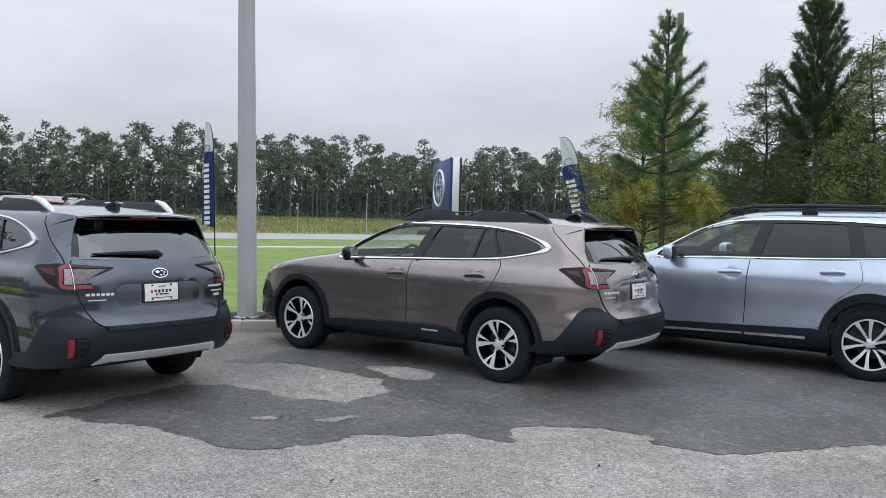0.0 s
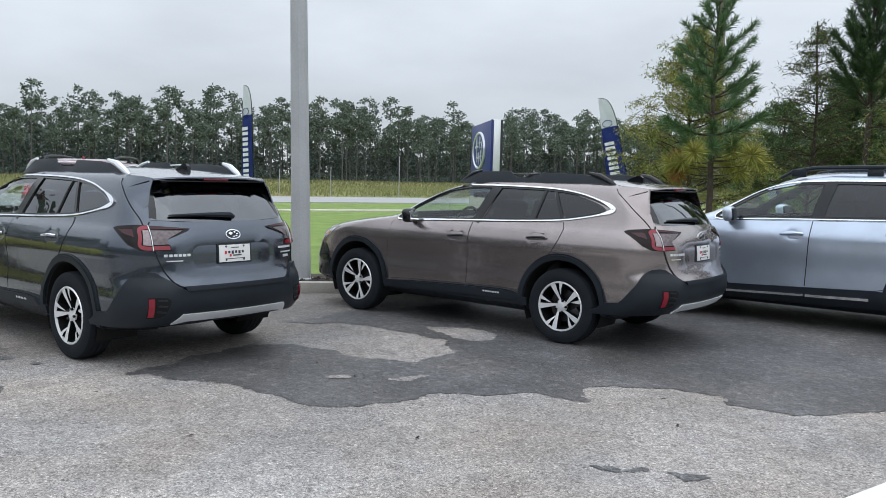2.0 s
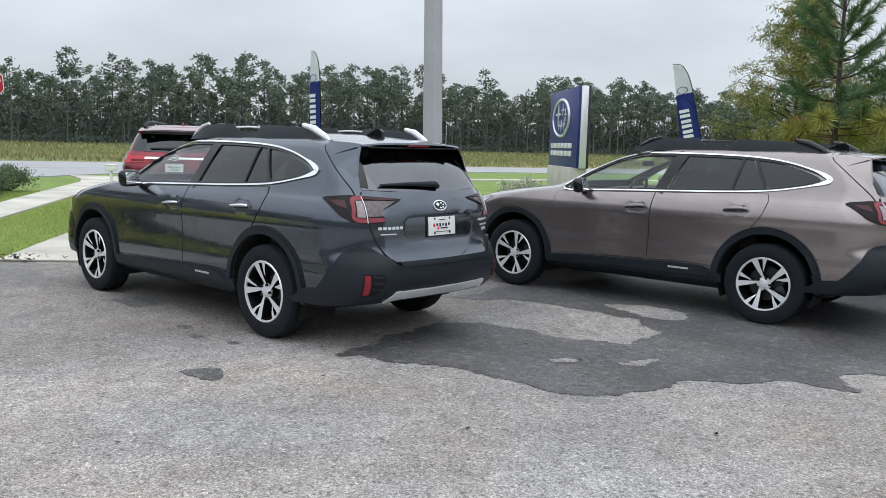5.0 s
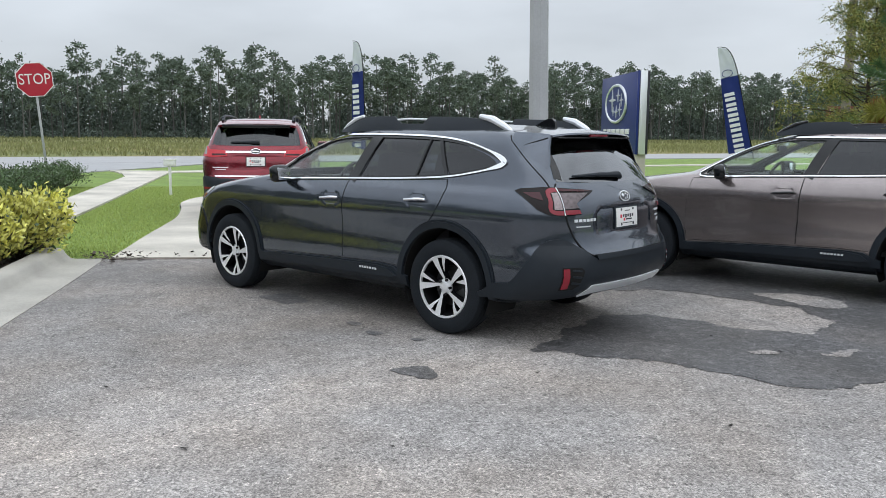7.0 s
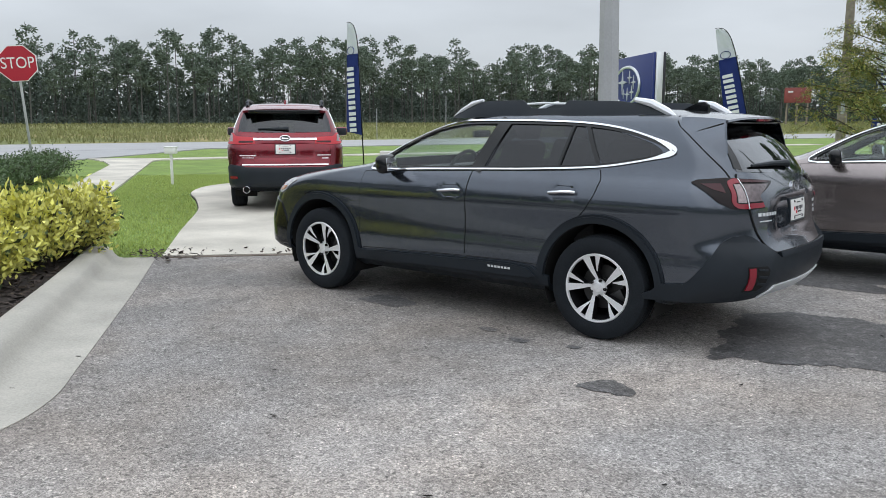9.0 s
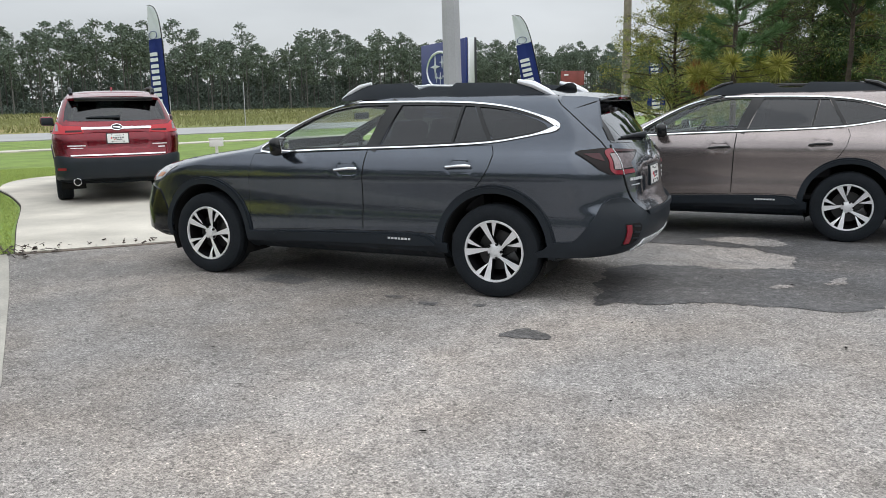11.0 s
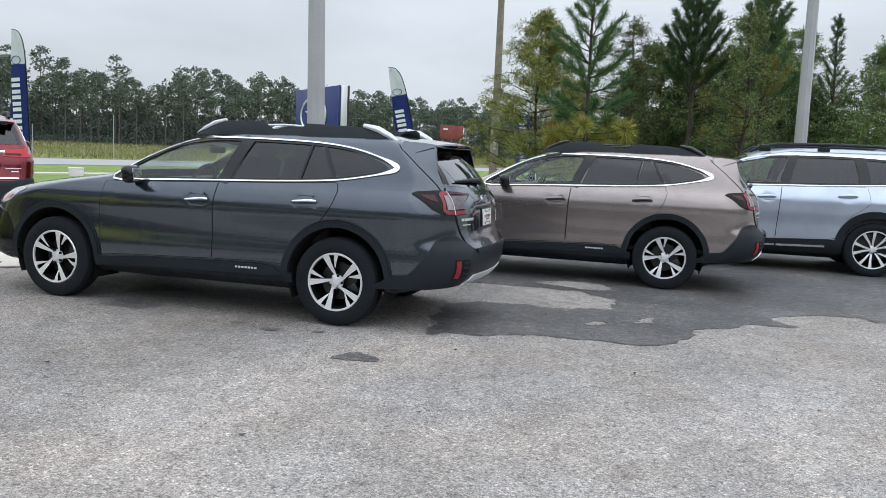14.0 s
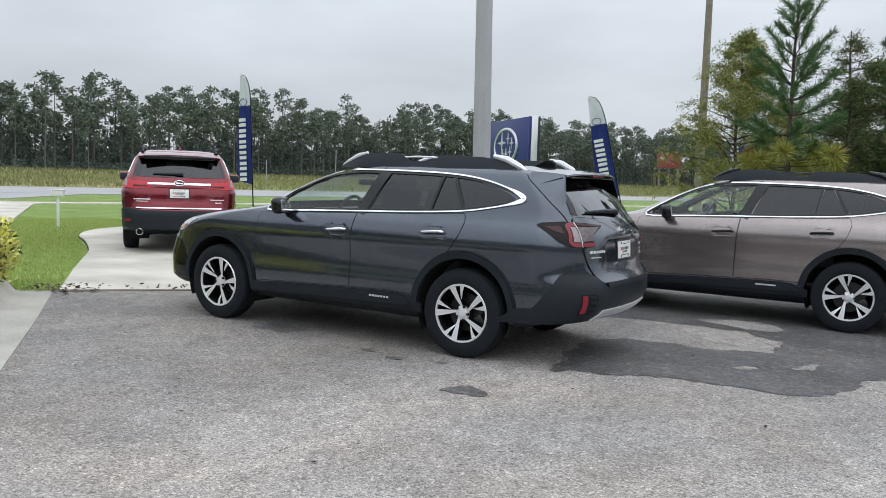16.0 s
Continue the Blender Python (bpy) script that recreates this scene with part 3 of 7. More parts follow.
def wheel_meshes(r_tyre, r_rim, width, spokes="twin"):
    """Tyre, barrel, face and disc of one wheel; its face looks to -y."""
    h = width / 2
    prof = [(r_rim - 0.005, -h * 0.86), (r_rim + 0.012, -h * 0.95), (r_rim + 0.045, -h * 1.0), (r_tyre - 0.04, -h * 0.98), (r_tyre - 0.012, -h * 0.86), (r_tyre - 0.003, -h * 0.7),
            *[(r_tyre - (0.006 if k == 1 else 0.0), h * f + 0.005 * (k - 1)) for f in (-0.42, 0.0, 0.42) for k in (0, 1, 2)], (r_tyre - 0.012, h * 0.86), (r_tyre - 0.05, h), (r_rim, h * 0.9)]
    tyre = lathe(prof, 56)
    bmesh.ops.recalc_face_normals(tyre, faces=tyre.faces[:])
    barrel = lathe([(r_rim - 0.012, -h * 0.80), (r_rim - 0.03, -h * 0.5), (r_rim - 0.035, h * 0.6), (0.02, h * 0.6)], 48)
    lathe([(r_rim + 0.002, -h * 0.9), (r_rim - 0.012, -h * 0.93), (r_rim - 0.016, -h * 0.8)], 48, bm=barrel)
    lip = lathe([(r_rim + 0.004, -h * 0.90), (r_rim - 0.002, -h * 0.97), (r_rim - 0.013, -h * 0.95), (r_rim - 0.016, -h * 0.82)], 56)
    face = bmesh.new()
    full = ((0.03, -0.34, 0.022, -h * 0.62), (0.07, -0.08, 0.026, -h * 0.7), (0.115, 0.05, 0.036, -h * 0.78), (0.17, 0.10, 0.048, -h * 0.87), (r_rim - 0.008, 0.125, 0.064, -h * 0.93))
    half = ((0.112, -0.15, 0.003, -h * 0.66), (0.135, -0.19, 0.015, -h * 0.72), (0.175, -0.25, 0.025, -h * 0.86), (r_rim - 0.008, -0.285, 0.045, -h * 0.93))
    if spokes != "twin":
        full = ((0.035, 0.22, 0.03, -h * 0.62), (0.085, 0.22, 0.028, -h * 0.7), (0.14, 0.24, 0.031, -h * 0.8), (0.19, 0.27, 0.038, -h * 0.88), (r_rim - 0.008, 0.29, 0.05, -h * 0.93))
        half = tuple((rr, -da, w, y) for rr, da, w, y in full)
    for k in range(5):
        for blade in (full, half):
            base = 2 * math.pi * k / 5 + math.pi / 2
            rows = []
            for rr, da, w, y in blade:
                a = base + da
                c, s = math.cos(a), math.sin(a)
                ring = []
                for t, dy in ((-1.04, 0.055), (-0.92, 0.0), (0.92, 0.0), (1.04, 0.055)):
                    ring.append(face.verts.new((rr * c - s * t * w / 2, y + dy, rr * s + c * t * w / 2)))
                rows.append(ring)
            for a_, b_ in zip(rows, rows[1:]):
                for j in range(3):
                    face.faces.new((a_[j], a_[j + 1], b_[j + 1], b_[j])).material_index = 0 if j == 1 else 1
    lathe([(0.062, -h * 0.55), (0.06, -h * 0.66), (0.04, -h * 0.7), (0.034, -h * 0.72)], 30, bm=face)
    bmesh.ops.recalc_face_normals(face, faces=face.faces[:])
    cap = lathe([(0.034, -h * 0.70), (0.032, -h * 0.76), (0.02, -h * 0.78), (0.001, -h * 0.785)], 24)
    nut = lathe([(0.011, 0.0), (0.011, -0.016), (0.001, -0.017)], 8)
    bmesh.ops.translate(nut, vec=(0, -h * 0.68, 0.056), verts=nut.verts[:])
    disc = lathe([(0.155, h * 0.1), (0.155, -h * 0.06), (0.06, -h * 0.06), (0.06, -h * 0.2), (0.02, -h * 0.2)], 40)
    box(0.09, 0.06, 0.13, (0.12, -h * 0.1, 0.06), 0.012, bm=disc)
    return {"tyre": mesh_of("tyre", tyre, M_TYRE), "barrel": mesh_of("barrel", barrel, M_RIMDARK), "rim": mesh_of("rim", face, [M_ALLOY, M_RIMDARK], 25),
            "lip": mesh_of("lip", lip, M_ALLOY), "centre_cap": mesh_of("centre_cap", cap, M_ALLOY), "wheel_nut": mesh_of("wheel_nut", nut, M_GLOSSBLK), "brake_disc": mesh_of("brake_disc", disc, M_DISC)}


def put_wheel(car, meshes, x, y, z, right, spin):
    hub = part("wheel", lathe([(0.0, 0.0), (0.03, 0.02), (0.03, 0.1)], 12), M_RIMDARK, car, at=pose(x, y, z, 0, 0, 180 if right else 0) @ pose(0, 0, 0, 0, spin, 0))
    for name in ("tyre", "barrel", "rim", "lip", "centre_cap", "brake_disc"):
        part(name, meshes[name], None, hub)
    for k in range(5):
        part("wheel_nut", meshes["wheel_nut"], None, hub, at=pose(0, 0, 0, 0, 36 + 72 * k, 0))


def seat(parent, x, y, z, w=0.5, label=""):
    bm = box(0.52, w, 0.18, (x, y, z), 0.06, rot=(0, -6, 0))
    s = part("seat", bm, M_SEAT, parent, label)
    part("backrest", box(0.14, w * 0.96, 0.62, (x + 0.32, y, z + 0.36), 0.05, rot=(0, 16, 0)), M_SEAT, s)
    part("headrest", box(0.1, 0.26, 0.18, (x + 0.43, y, z + 0.76), 0.04, rot=(0, 12, 0)), M_SEAT, s)


def grow(poly, d):
    """The outline moved outwards by d (inwards where negative)."""
    p = [np.array(q, float) for q in poly]
    area = sum(a[0] * b[1] - b[0] * a[1] for a, b in zip(p, p[1:] + p[:1]))
    out = []
    for i, q in enumerate(p):
        e1, e2 = q - p[i - 1], p[(i + 1) % len(p)] - q
        n1, n2 = (np.array([e[1], -e[0]]) / max(np.linalg.norm(e), 1e-9) for e in (e1, e2))
        m = n1 + n2
        m = m / max(m @ m / 2, 0.4)
        out.append(tuple(q + m * d * (1 if area > 0 else -1)))
    return out

def patch_into(sh, fn, poly, off, mir, bm):
    """Adds a small flat mark on the body to a mesh."""
    bm = bm or bmesh.new()
    vs = []
    for u, z in poly:
        p = sh.on(fn, u, z, off)
        vs.append(bm.verts.new((p.x, -p.y, p.z) if mir else p))
    bm.faces.new(vs)
    return bm


def well(hx, s, r=0.43):
    """The dark liner over a wheel."""
    bm = bmesh.new()
    rows = [[bm.verts.new((hx + r * math.cos(radians(a)), s * y, 0.38 + r * math.sin(radians(a)))) for a in np.linspace(-25, 205, 24)] for y in (0.855, 0.5)]
    rows.append([bm.verts.new((hx + 0.02 * math.cos(radians(a)), s * 0.5, 0.38)) for a in np.linspace(-25, 205, 24)])
    for p, q in zip(rows, rows[1:]):
        for j in range(23):
            bm.faces.new((p[j], p[j + 1], q[j + 1], q[j]))
    return bm


def arc_of(sh, x, z):
    """How far round from the tail's middle the side lies at x."""
    p = sh.ring(z)[::-1]
    d = np.r_[0, np.cumsum(np.hypot(*np.diff(p, axis=0).T))]
    return float(np.interp(-x, -p[:, 0], d))


def arc_at(sh, y, z):
    """How far round from the tail's middle the body reaches the half width y."""
    p = sh.ring(z)[-40:][::-1]
    d = np.r_[0, np.cumsum(np.hypot(*np.diff(p, axis=0).T))]
    return float(np.interp(y, p[:, 1], d))


def patch_front(sh, poly):
    def front(y, z):
        p = sh.ring(z)[:40]
        return Vector((float(np.interp(abs(y), p[:, 1], p[:, 0])), y, z))
    return patch(sh, front, poly, -0.006, 0.08, 0.004)


def put_wheels(car, meshes, hubs, y):
    for k, (x, z) in enumerate(hubs):
        put_wheel(car, meshes, x, -y, z, False, 17 + 40 * k)
        put_wheel(car, meshes, x, y, z, True, 30 + 25 * k)


def cabin(car, dz, dx=0.0):
    """Dark interior: floor, dash, wheel and two rows of seats."""
    part("cabin_floor", box(2.9, 1.4, 0.04, (1.95 + dx, 0, 0.42 + dz)), M_CABIN, car)
    part("dashboard", box(0.5, 1.36, 0.3, (0.85 + dx, 0, 0.94 + dz), 0.08, rot=(0, -8, 0)), M_CABIN, car)
    ring = [(1.18 + dx + 0.07 * math.sin(t), -0.36 + 0.185 * math.cos(t), 1.05 + dz + 0.175 * math.sin(t)) for t in np.linspace(0, 2 * math.pi, 21)[:-1]]
    wheel = part("steering_wheel", tube(ring, 0.017, 8, closed=True), M_CABIN, car)
    part("steering_hub", box(0.05, 0.16, 0.1, (1.18 + dx, -0.36, 1.04 + dz), 0.02), M_CABIN, wheel)
    part("steering_spoke", tube([(1.18 + dx, -0.53, 1.05 + dz), (1.19 + dx, -0.19, 1.05 + dz)], 0.014, 6), M_CABIN, wheel)
    part("rear_view_mirror", box(0.03, 0.24, 0.06, (1.12 + dx, 0, 1.36 + dz), 0.012), M_CABIN, car)
    for y in (-0.37, 0.37):
        seat(car, 1.42 + dx, y, 0.66 + dz)
        seat(car, 2.32 + dx, y, 0.68 + dz)
    part("load_floor", box(0.9, 1.2, 0.04, (3.1 + dx, 0, 0.78 + dz)), M_CABIN, car)


def card_print(sh, rear, plate, z):
    """Bars for the printed words of a dealer's card, and its four screws."""
    rowsof = [(-0.10 + 0.033 * k, 0.019, z + 0.008 + 0.003 * (k % 2), 0.013 - 0.003 * (k % 2), M_INKRED if k == 0 else M_INK) for k in range(6)]
    rowsof += [(-0.02, 0.08, z - 0.016, 0.005, M_INK), (-0.055, 0.018, z - 0.016, 0.010, M_INKRED), (-0.095, 0.19, z - 0.042, 0.0025, M_INK), (-0.035, 0.07, z + 0.046, 0.003, M_INK)]
    for u, w, zc, h, mt in rowsof:
        part("plate_print", patch(sh, rear, [(u, zc - h), (u + w, zc - h), (u + w, zc + h), (u, zc + h)], 0.015, 0.1, 0.004), mt, plate)
    for u in (-0.085, 0.085):
        for zc in (z - 0.052, z + 0.055):
            part("plate_screw", patch(sh, rear, [(u + 0.008 * math.cos(t), zc + 0.008 * math.sin(t)) for t in np.linspace(0, 5.5, 8)], 0.017, 0.1, 0.005), M_INK, plate)


# ---- wagons ----
# height, nose x, tail x, half width, front corner, rear corner, front bow, rear bow
WAGON = Shape([
    (0.22, -0.55, 3.08, 0.56, 0.30, 0.28, 0.12, 0.10),
    (0.29, -0.86, 3.30, 0.77, 0.30, 0.26, 0.14, 0.12),
    (0.36, -0.935, 3.68, 0.862, 0.25, 0.26, 0.11, 0.12),
    (0.46, -0.945, 3.815, 0.872, 0.25, 0.28, 0.12, 0.12),
    (0.56, -0.945, 3.85, 0.874, 0.25, 0.30, 0.12, 0.12),
    (0.66, -0.935, 3.85, 0.868, 0.26, 0.32, 0.13, 0.12),
    (0.74, -0.915, 3.80, 0.871, 0.27, 0.35, 0.14, 0.11),
    (0.84, -0.88, 3.777, 0.881, 0.29, 0.37, 0.15, 0.10),
    (0.90, -0.82, 3.775, 0.888, 0.31, 0.38, 0.16, 0.10),
    (0.95, -0.73, 3.772, 0.887, 0.34, 0.38, 0.16, 0.10),
    (1.00, -0.54, 3.762, 0.876, 0.34, 0.37, 0.15, 0.10),
    (1.05, -0.25, 3.748, 0.857, 0.30, 0.35, 0.14, 0.10),
    (1.09, 0.06, 3.73, 0.835, 0.24, 0.33, 0.13, 0.10),
    (1.13, 0.33, 3.705, 0.806, 0.20, 0.30, 0.13, 0.10),
    (1.18, 0.46, 3.668, 0.782, 0.16, 0.26, 0.13, 0.10),
    (1.27, 0.64, 3.60, 0.747, 0.13, 0.2, 0.14, 0.10),
    (1.37, 0.85, 3.52, 0.708, 0.13, 0.16, 0.16, 0.11),
    (1.45, 1.05, 3.435, 0.672, 0.15, 0.15, 0.18, 0.11),
    (1.50, 1.20, 3.38, 0.64, 0.18, 0.16, 0.20, 0.12),
    (1.535, 1.33, 3.30, 0.60, 0.22, 0.18, 0.22, 0.14),
    (1.555, 1.43, 3.18, 0.55, 0.25, 0.2, 0.24, 0.16),
    (1.572, 1.58, 3.0, 0.46, 0.25, 0.2, 0.22, 0.16),
    (1.584, 1.76, 2.78, 0.34, 0.2, 0.2, 0.16, 0.12),
    (1.592, 1.98, 2.5, 0.18, 0.12, 0.12, 0.06, 0.06),
], (0.5, 1.4, 0.06), (2.9, 1.0, 0.05))
W_LEVELS = np.r_[np.linspace(0.22, 1.0, 40), np.linspace(1.01, 1.53, 40), np.linspace(1.535, 1.592, 16)]
W_HUBS, W_R = ((0.0, 0.363), (2.745, 0.363)), 0.363
DAYLIGHT = [(0.60, 1.098), (1.14, 1.112), (1.66, 1.132), (2.17, 1.152), (2.66, 1.182), (2.94, 1.224), (3.11, 1.262), (3.195, 1.295),
            (3.185, 1.322), (3.06, 1.378), (2.82, 1.442), (2.53, 1.478), (2.13, 1.492), (1.64, 1.494), (1.38, 1.478), (1.11, 1.41), (0.80, 1.255)]
PANES = {"front_door_glass": [(0.66, 1.118), (1.14, 1.128), (1.655, 1.148), (1.80, 1.474), (1.62, 1.478), (1.40, 1.462), (1.13, 1.398), (0.83, 1.25)],
         "rear_door_glass": [(1.74, 1.152), (2.17, 1.168), (2.355, 1.177), (2.416, 1.467), (2.13, 1.476), (1.875, 1.478)],
         "rear_door_quarter_glass": [(2.378, 1.18), (2.665, 1.198), (2.512, 1.462), (2.438, 1.466)],
         "cargo_side_glass": [(2.705, 1.206), (2.92, 1.238), (3.06, 1.268), (3.125, 1.294), (3.04, 1.35), (2.82, 1.415), (2.548, 1.46)]}
REAR_PANE = [(-0.60, 1.20), (-0.30, 1.185), (0.0, 1.18), (0.30, 1.185), (0.60, 1.20), (0.54, 1.40), (0.50, 1.475), (-0.50, 1.475), (-0.54, 1.40)]
SCREEN = [(-0.66, 1.17), (0.66, 1.17), (0.60, 1.40), (0.52, 1.485), (-0.52, 1.485), (-0.60, 1.40)]
FRONT_DOOR = [(0.535, 1.075), (1.14, 1.094), (1.632, 1.115), (1.612, 0.9), (1.602, 0.6), (1.60, 0.475), (0.80, 0.45), (0.505, 0.435), (0.478, 0.6), (0.478, 0.74), (0.50, 0.92)]
REAR_DOOR = [(1.642, 1.115), (2.17, 1.136), (2.70, 1.164), (2.725, 1.10), (2.70, 1.0), (2.64, 0.9), (2.535, 0.79), (2.43, 0.70), (2.36, 0.6), (2.33, 0.475), (2.0, 0.485), (1.61, 0.475), (1.612, 0.6), (1.622, 0.9)]


def arch_cutter(x, z, r):
    return prism([(x + r * math.cos(a), max(z + r * math.sin(a), 0.05)) for a in np.linspace(0, 2 * math.pi, 40, endpoint=False)], "y", -1.3, 1.3)


W_BODY = shell(WAGON, W_LEVELS, [
    prism(curve(PANES["front_door_glass"], 3), "y", -1.3, 1.3), prism(PANES["rear_door_glass"], "y", -1.3, 1.3), prism(PANES["rear_door_quarter_glass"], "y", -1.3, 1.3),
    prism(curve(PANES["cargo_side_glass"], 3), "y", -1.3, 1.3), prism(REAR_PANE, "x", 3.15, 4.5), prism(SCREEN, "x", -0.5, 1.15),
    arch_cutter(0.0, 0.38, 0.432), arch_cutter(2.745, 0.38, 0.432)])
W_WHEEL = wheel_meshes(0.363, 0.238, 0.225)


def arc_line(x, z, r, a0, a1, n=26):
    return [(x + r * math.cos(radians(a)), z + r * math.sin(radians(a))) for a in np.linspace(a0, a1, n)]


def wagon(label, coat, at, rails_bright):
    sh = WAGON
    car = thing("station_wagon", label, "car", at)
    me = W_BODY.copy()
    me.materials[0] = coat
    body = part("body", me, None, car)
    side, rear, arc = sh.side, sh.rear, sh.arc
    for mir in (False, True):
        # doors, gaps and glass
        for name, poly, hx, hz in (("front_door", FRONT_DOOR, 1.473, 0.965), ("rear_door", REAR_DOOR, 2.463, 1.0)):
            def scoop(u, z, hx=hx, hz=hz):
                d = ((u - hx) / 0.095) ** 2 + ((z - hz) / 0.046) ** 2
                return -0.045 * max(0.0, 1 - d)
            door = part(name, patch(sh, side, poly, 0.004, 0.032, 0.006, mir, scoop), coat, car)
            bar = [sh.on(side, hx + k, hz + 0.006 * k / 0.1, o) for k, o in ((-0.115, 0.012), (-0.095, 0.034), (0.0, 0.042), (0.07, 0.038), (0.10, 0.018))]
            bm = tube([(p.x, -p.y if mir else p.y, p.z) for p in bar], [0.009, 0.0115, 0.012, 0.012, 0.01], 10)
            part("door_handle", bm, M_CHROME if rails_bright else M_GLOSSBLK, door, "bright chrome door handle" if rails_bright else "dark glossy door handle")
        for i, line in enumerate((FRONT_DOOR + FRONT_DOOR[:1], REAR_DOOR + REAR_DOOR[:1])):
            part("door_seam", band(sh, side, line, 0.01, 0.0022, 0.004, mir, None, 90), M_GAP, body)
        for name, poly in PANES.items():
            outline = curve(poly, 3) if name in ("front_door_glass", "cargo_side_glass") else poly
            pane = part(name, patch(sh, side, grow(outline, 0.006), -0.006, 0.08, 0.004, mir), G_FRONT if name.startswith("front") else G_DARK, car)
            pane.visible_shadow = False
        # black pillar and window surround, bright outline
        frame_bm = None
        for line, w in (([(1.66, 1.12), (1.735, 1.30), (1.838, 1.50)], 0.105), ([(2.366, 1.172), (2.427, 1.477)], 0.02), ([(2.685, 1.19), (2.61, 1.32), (2.53, 1.474)], 0.03)):
            frame_bm = band(sh, side, line, w, 0.006, 0.012, mir, frame_bm, 8)
        outline = curve(DAYLIGHT, 4)
        frame_bm = band(sh, side, [(a[0], a[1]) for a in grow(outline, -0.01)] + [grow(outline, -0.01)[0]], 0.026, 0.0045, 0.01, mir, frame_bm)
        part("window_surround", frame_bm, M_GLOSSBLK, car)
        trim = outline + outline[:1]
        w = [0.0115 + 0.026 * math.exp(-((u - 3.19) / 0.09) ** 2) for u, z in trim]
        part("window_trim", band(sh, side, trim, w, 0.012, 0.016, mir), M_CHROME, car, "bright chrome window surround")
        # mirror
        s = 1 if mir else -1
        bm = box(0.115, 0.19, 0.15, (0.87, s * 0.955, 1.15), 0.045, rot=(0, -8, -s * 8), seg=3)
        mirror_ob = part("door_mirror", bm, M_GLOSSBLK if rails_bright else M_PLASTIC, car)
        part("mirror_glass", box(0.006, 0.145, 0.105, (0.927, s * 0.95, 1.15), 0.002, rot=(0, -8, -s * 8)), M_CHROME, mirror_ob)
        part("mirror_foot", box(0.07, 0.1, 0.03, (0.845, s * 0.86, 1.095), 0.01), M_PLASTIC, mirror_ob)
        # black cladding: arches, sill, bumper corners
        for hx in (0.0, 2.745):
            for q, (r, w, o) in enumerate(((0.452, 0.046, 0.022), (0.482, 0.018, 0.012))):
                part("wheel_arch_trim", band(sh, side, arc_line(hx, 0.385, r, -14, 194), w, o, 0.03, mir), M_PLASTIC, car)
            part("wheel_well", well(hx, s), M_GAP, body)
        part("sill_cladding", patch(sh, side, [(0.45, 0.43), (0.52, 0.412), (0.78, 0.432), (1.60, 0.462), (2.05, 0.472), (2.21, 0.462), (2.31, 0.415), (2.36, 0.40), (2.36, 0.30), (2.16, 0.29), (1.64, 0.29), (0.8, 0.285), (0.45, 0.29)], 0.022, 0.06, 0.03, mir), M_PLASTIC, car)
        part("sill_guard", patch(sh, side, [(0.72, 0.40), (0.80, 0.425), (1.60, 0.452), (2.05, 0.46), (2.19, 0.445), (2.26, 0.395), (2.2, 0.38), (1.6, 0.372), (0.8, 0.36)], 0.036, 0.08, 0.016, mir), M_PLASTIC, car)
        name_bars = None
        for k in range(7):
            name_bars = patch_into(sh, side, [(1.85 + k * 0.03, 0.421), (1.872 + k * 0.03, 0.421), (1.872 + k * 0.03, 0.437), (1.85 + k * 0.03, 0.437)], 0.040, mir, name_bars)
        part("name_bars", name_bars, M_SATIN, car)
        # head lamp at the corner
        lamp = patch(sh, side, curve([(-0.745, 0.86), (-0.68, 0.815), (-0.52, 0.845), (-0.40, 0.925), (-0.33, 0.968), (-0.52, 0.955)], 3), 0.006, 0.05, 0.02, mir)
        head = part("head_lamp", lamp, M_HEAD, car)
        part("amber_marker", patch(sh, side, [(-0.60, 0.85), (-0.52, 0.86), (-0.47, 0.90), (-0.53, 0.895)], 0.011, 0.05, 0.008, mir), M_LAMP_A, head)
        part("front_bumper_cladding", patch(sh, side, [(-0.80, 0.25), (-0.42, 0.25), (-0.43, 0.45), (-0.5, 0.62), (-0.56, 0.74), (-0.74, 0.78), (-0.80, 0.6)], 0.010, 0.06, 0.02, mir), M_GLOSSBLK, car)
        # tail lamp wraps from the side to the tailgate
        sg = 1 if mir else -1
        tip, bend, split, low_in, notch, point = (arc_of(sh, 3.365, 1.1), arc_of(sh, 3.575, 1.05), *(arc_at(sh, q, 1.06) for q in (0.66, 0.547, 0.572, 0.37)))
        mirrored = lambda line: [(sg * u, z) for u, z in line]
        tail = part("tail_lamp", patch(sh, arc, mirrored([(tip, 1.112), (tip - 0.05, 1.128), (bend - 0.02, 1.142), (split, 1.137), (point + 0.12, 1.122), (point, 1.11), (point + 0.02, 1.098), (notch - 0.03, 1.046), (notch + 0.01, 1.026), (low_in + 0.006, 0.992), (low_in, 0.955), (split, 0.95), (bend + 0.01, 0.955), (bend + 0.09, 0.995), (tip - 0.03, 1.082)]), 0.014, 0.04, 0.03), M_LAMP_D, car, "smoked wraparound tail lamp")
        hook = curve([(split + 0.006, 1.119), (bend - 0.06, 1.119), (bend - 0.022, 1.10), (bend - 0.016, 1.045), (bend - 0.004, 0.995), (bend - 0.03, 0.972), (split + 0.006, 0.969)], 4, False)
        part("red_element", band(sh, arc, mirrored(hook), 0.028, 0.019, 0.01), M_LAMP_R, tail)
        part("red_element", patch(sh, arc, mirrored([(split - 0.005, 0.986), (low_in + 0.012, 0.988), (low_in + 0.004, 0.961), (split - 0.005, 0.957)]), 0.019, 0.03, 0.01), M_LAMP_R, tail)
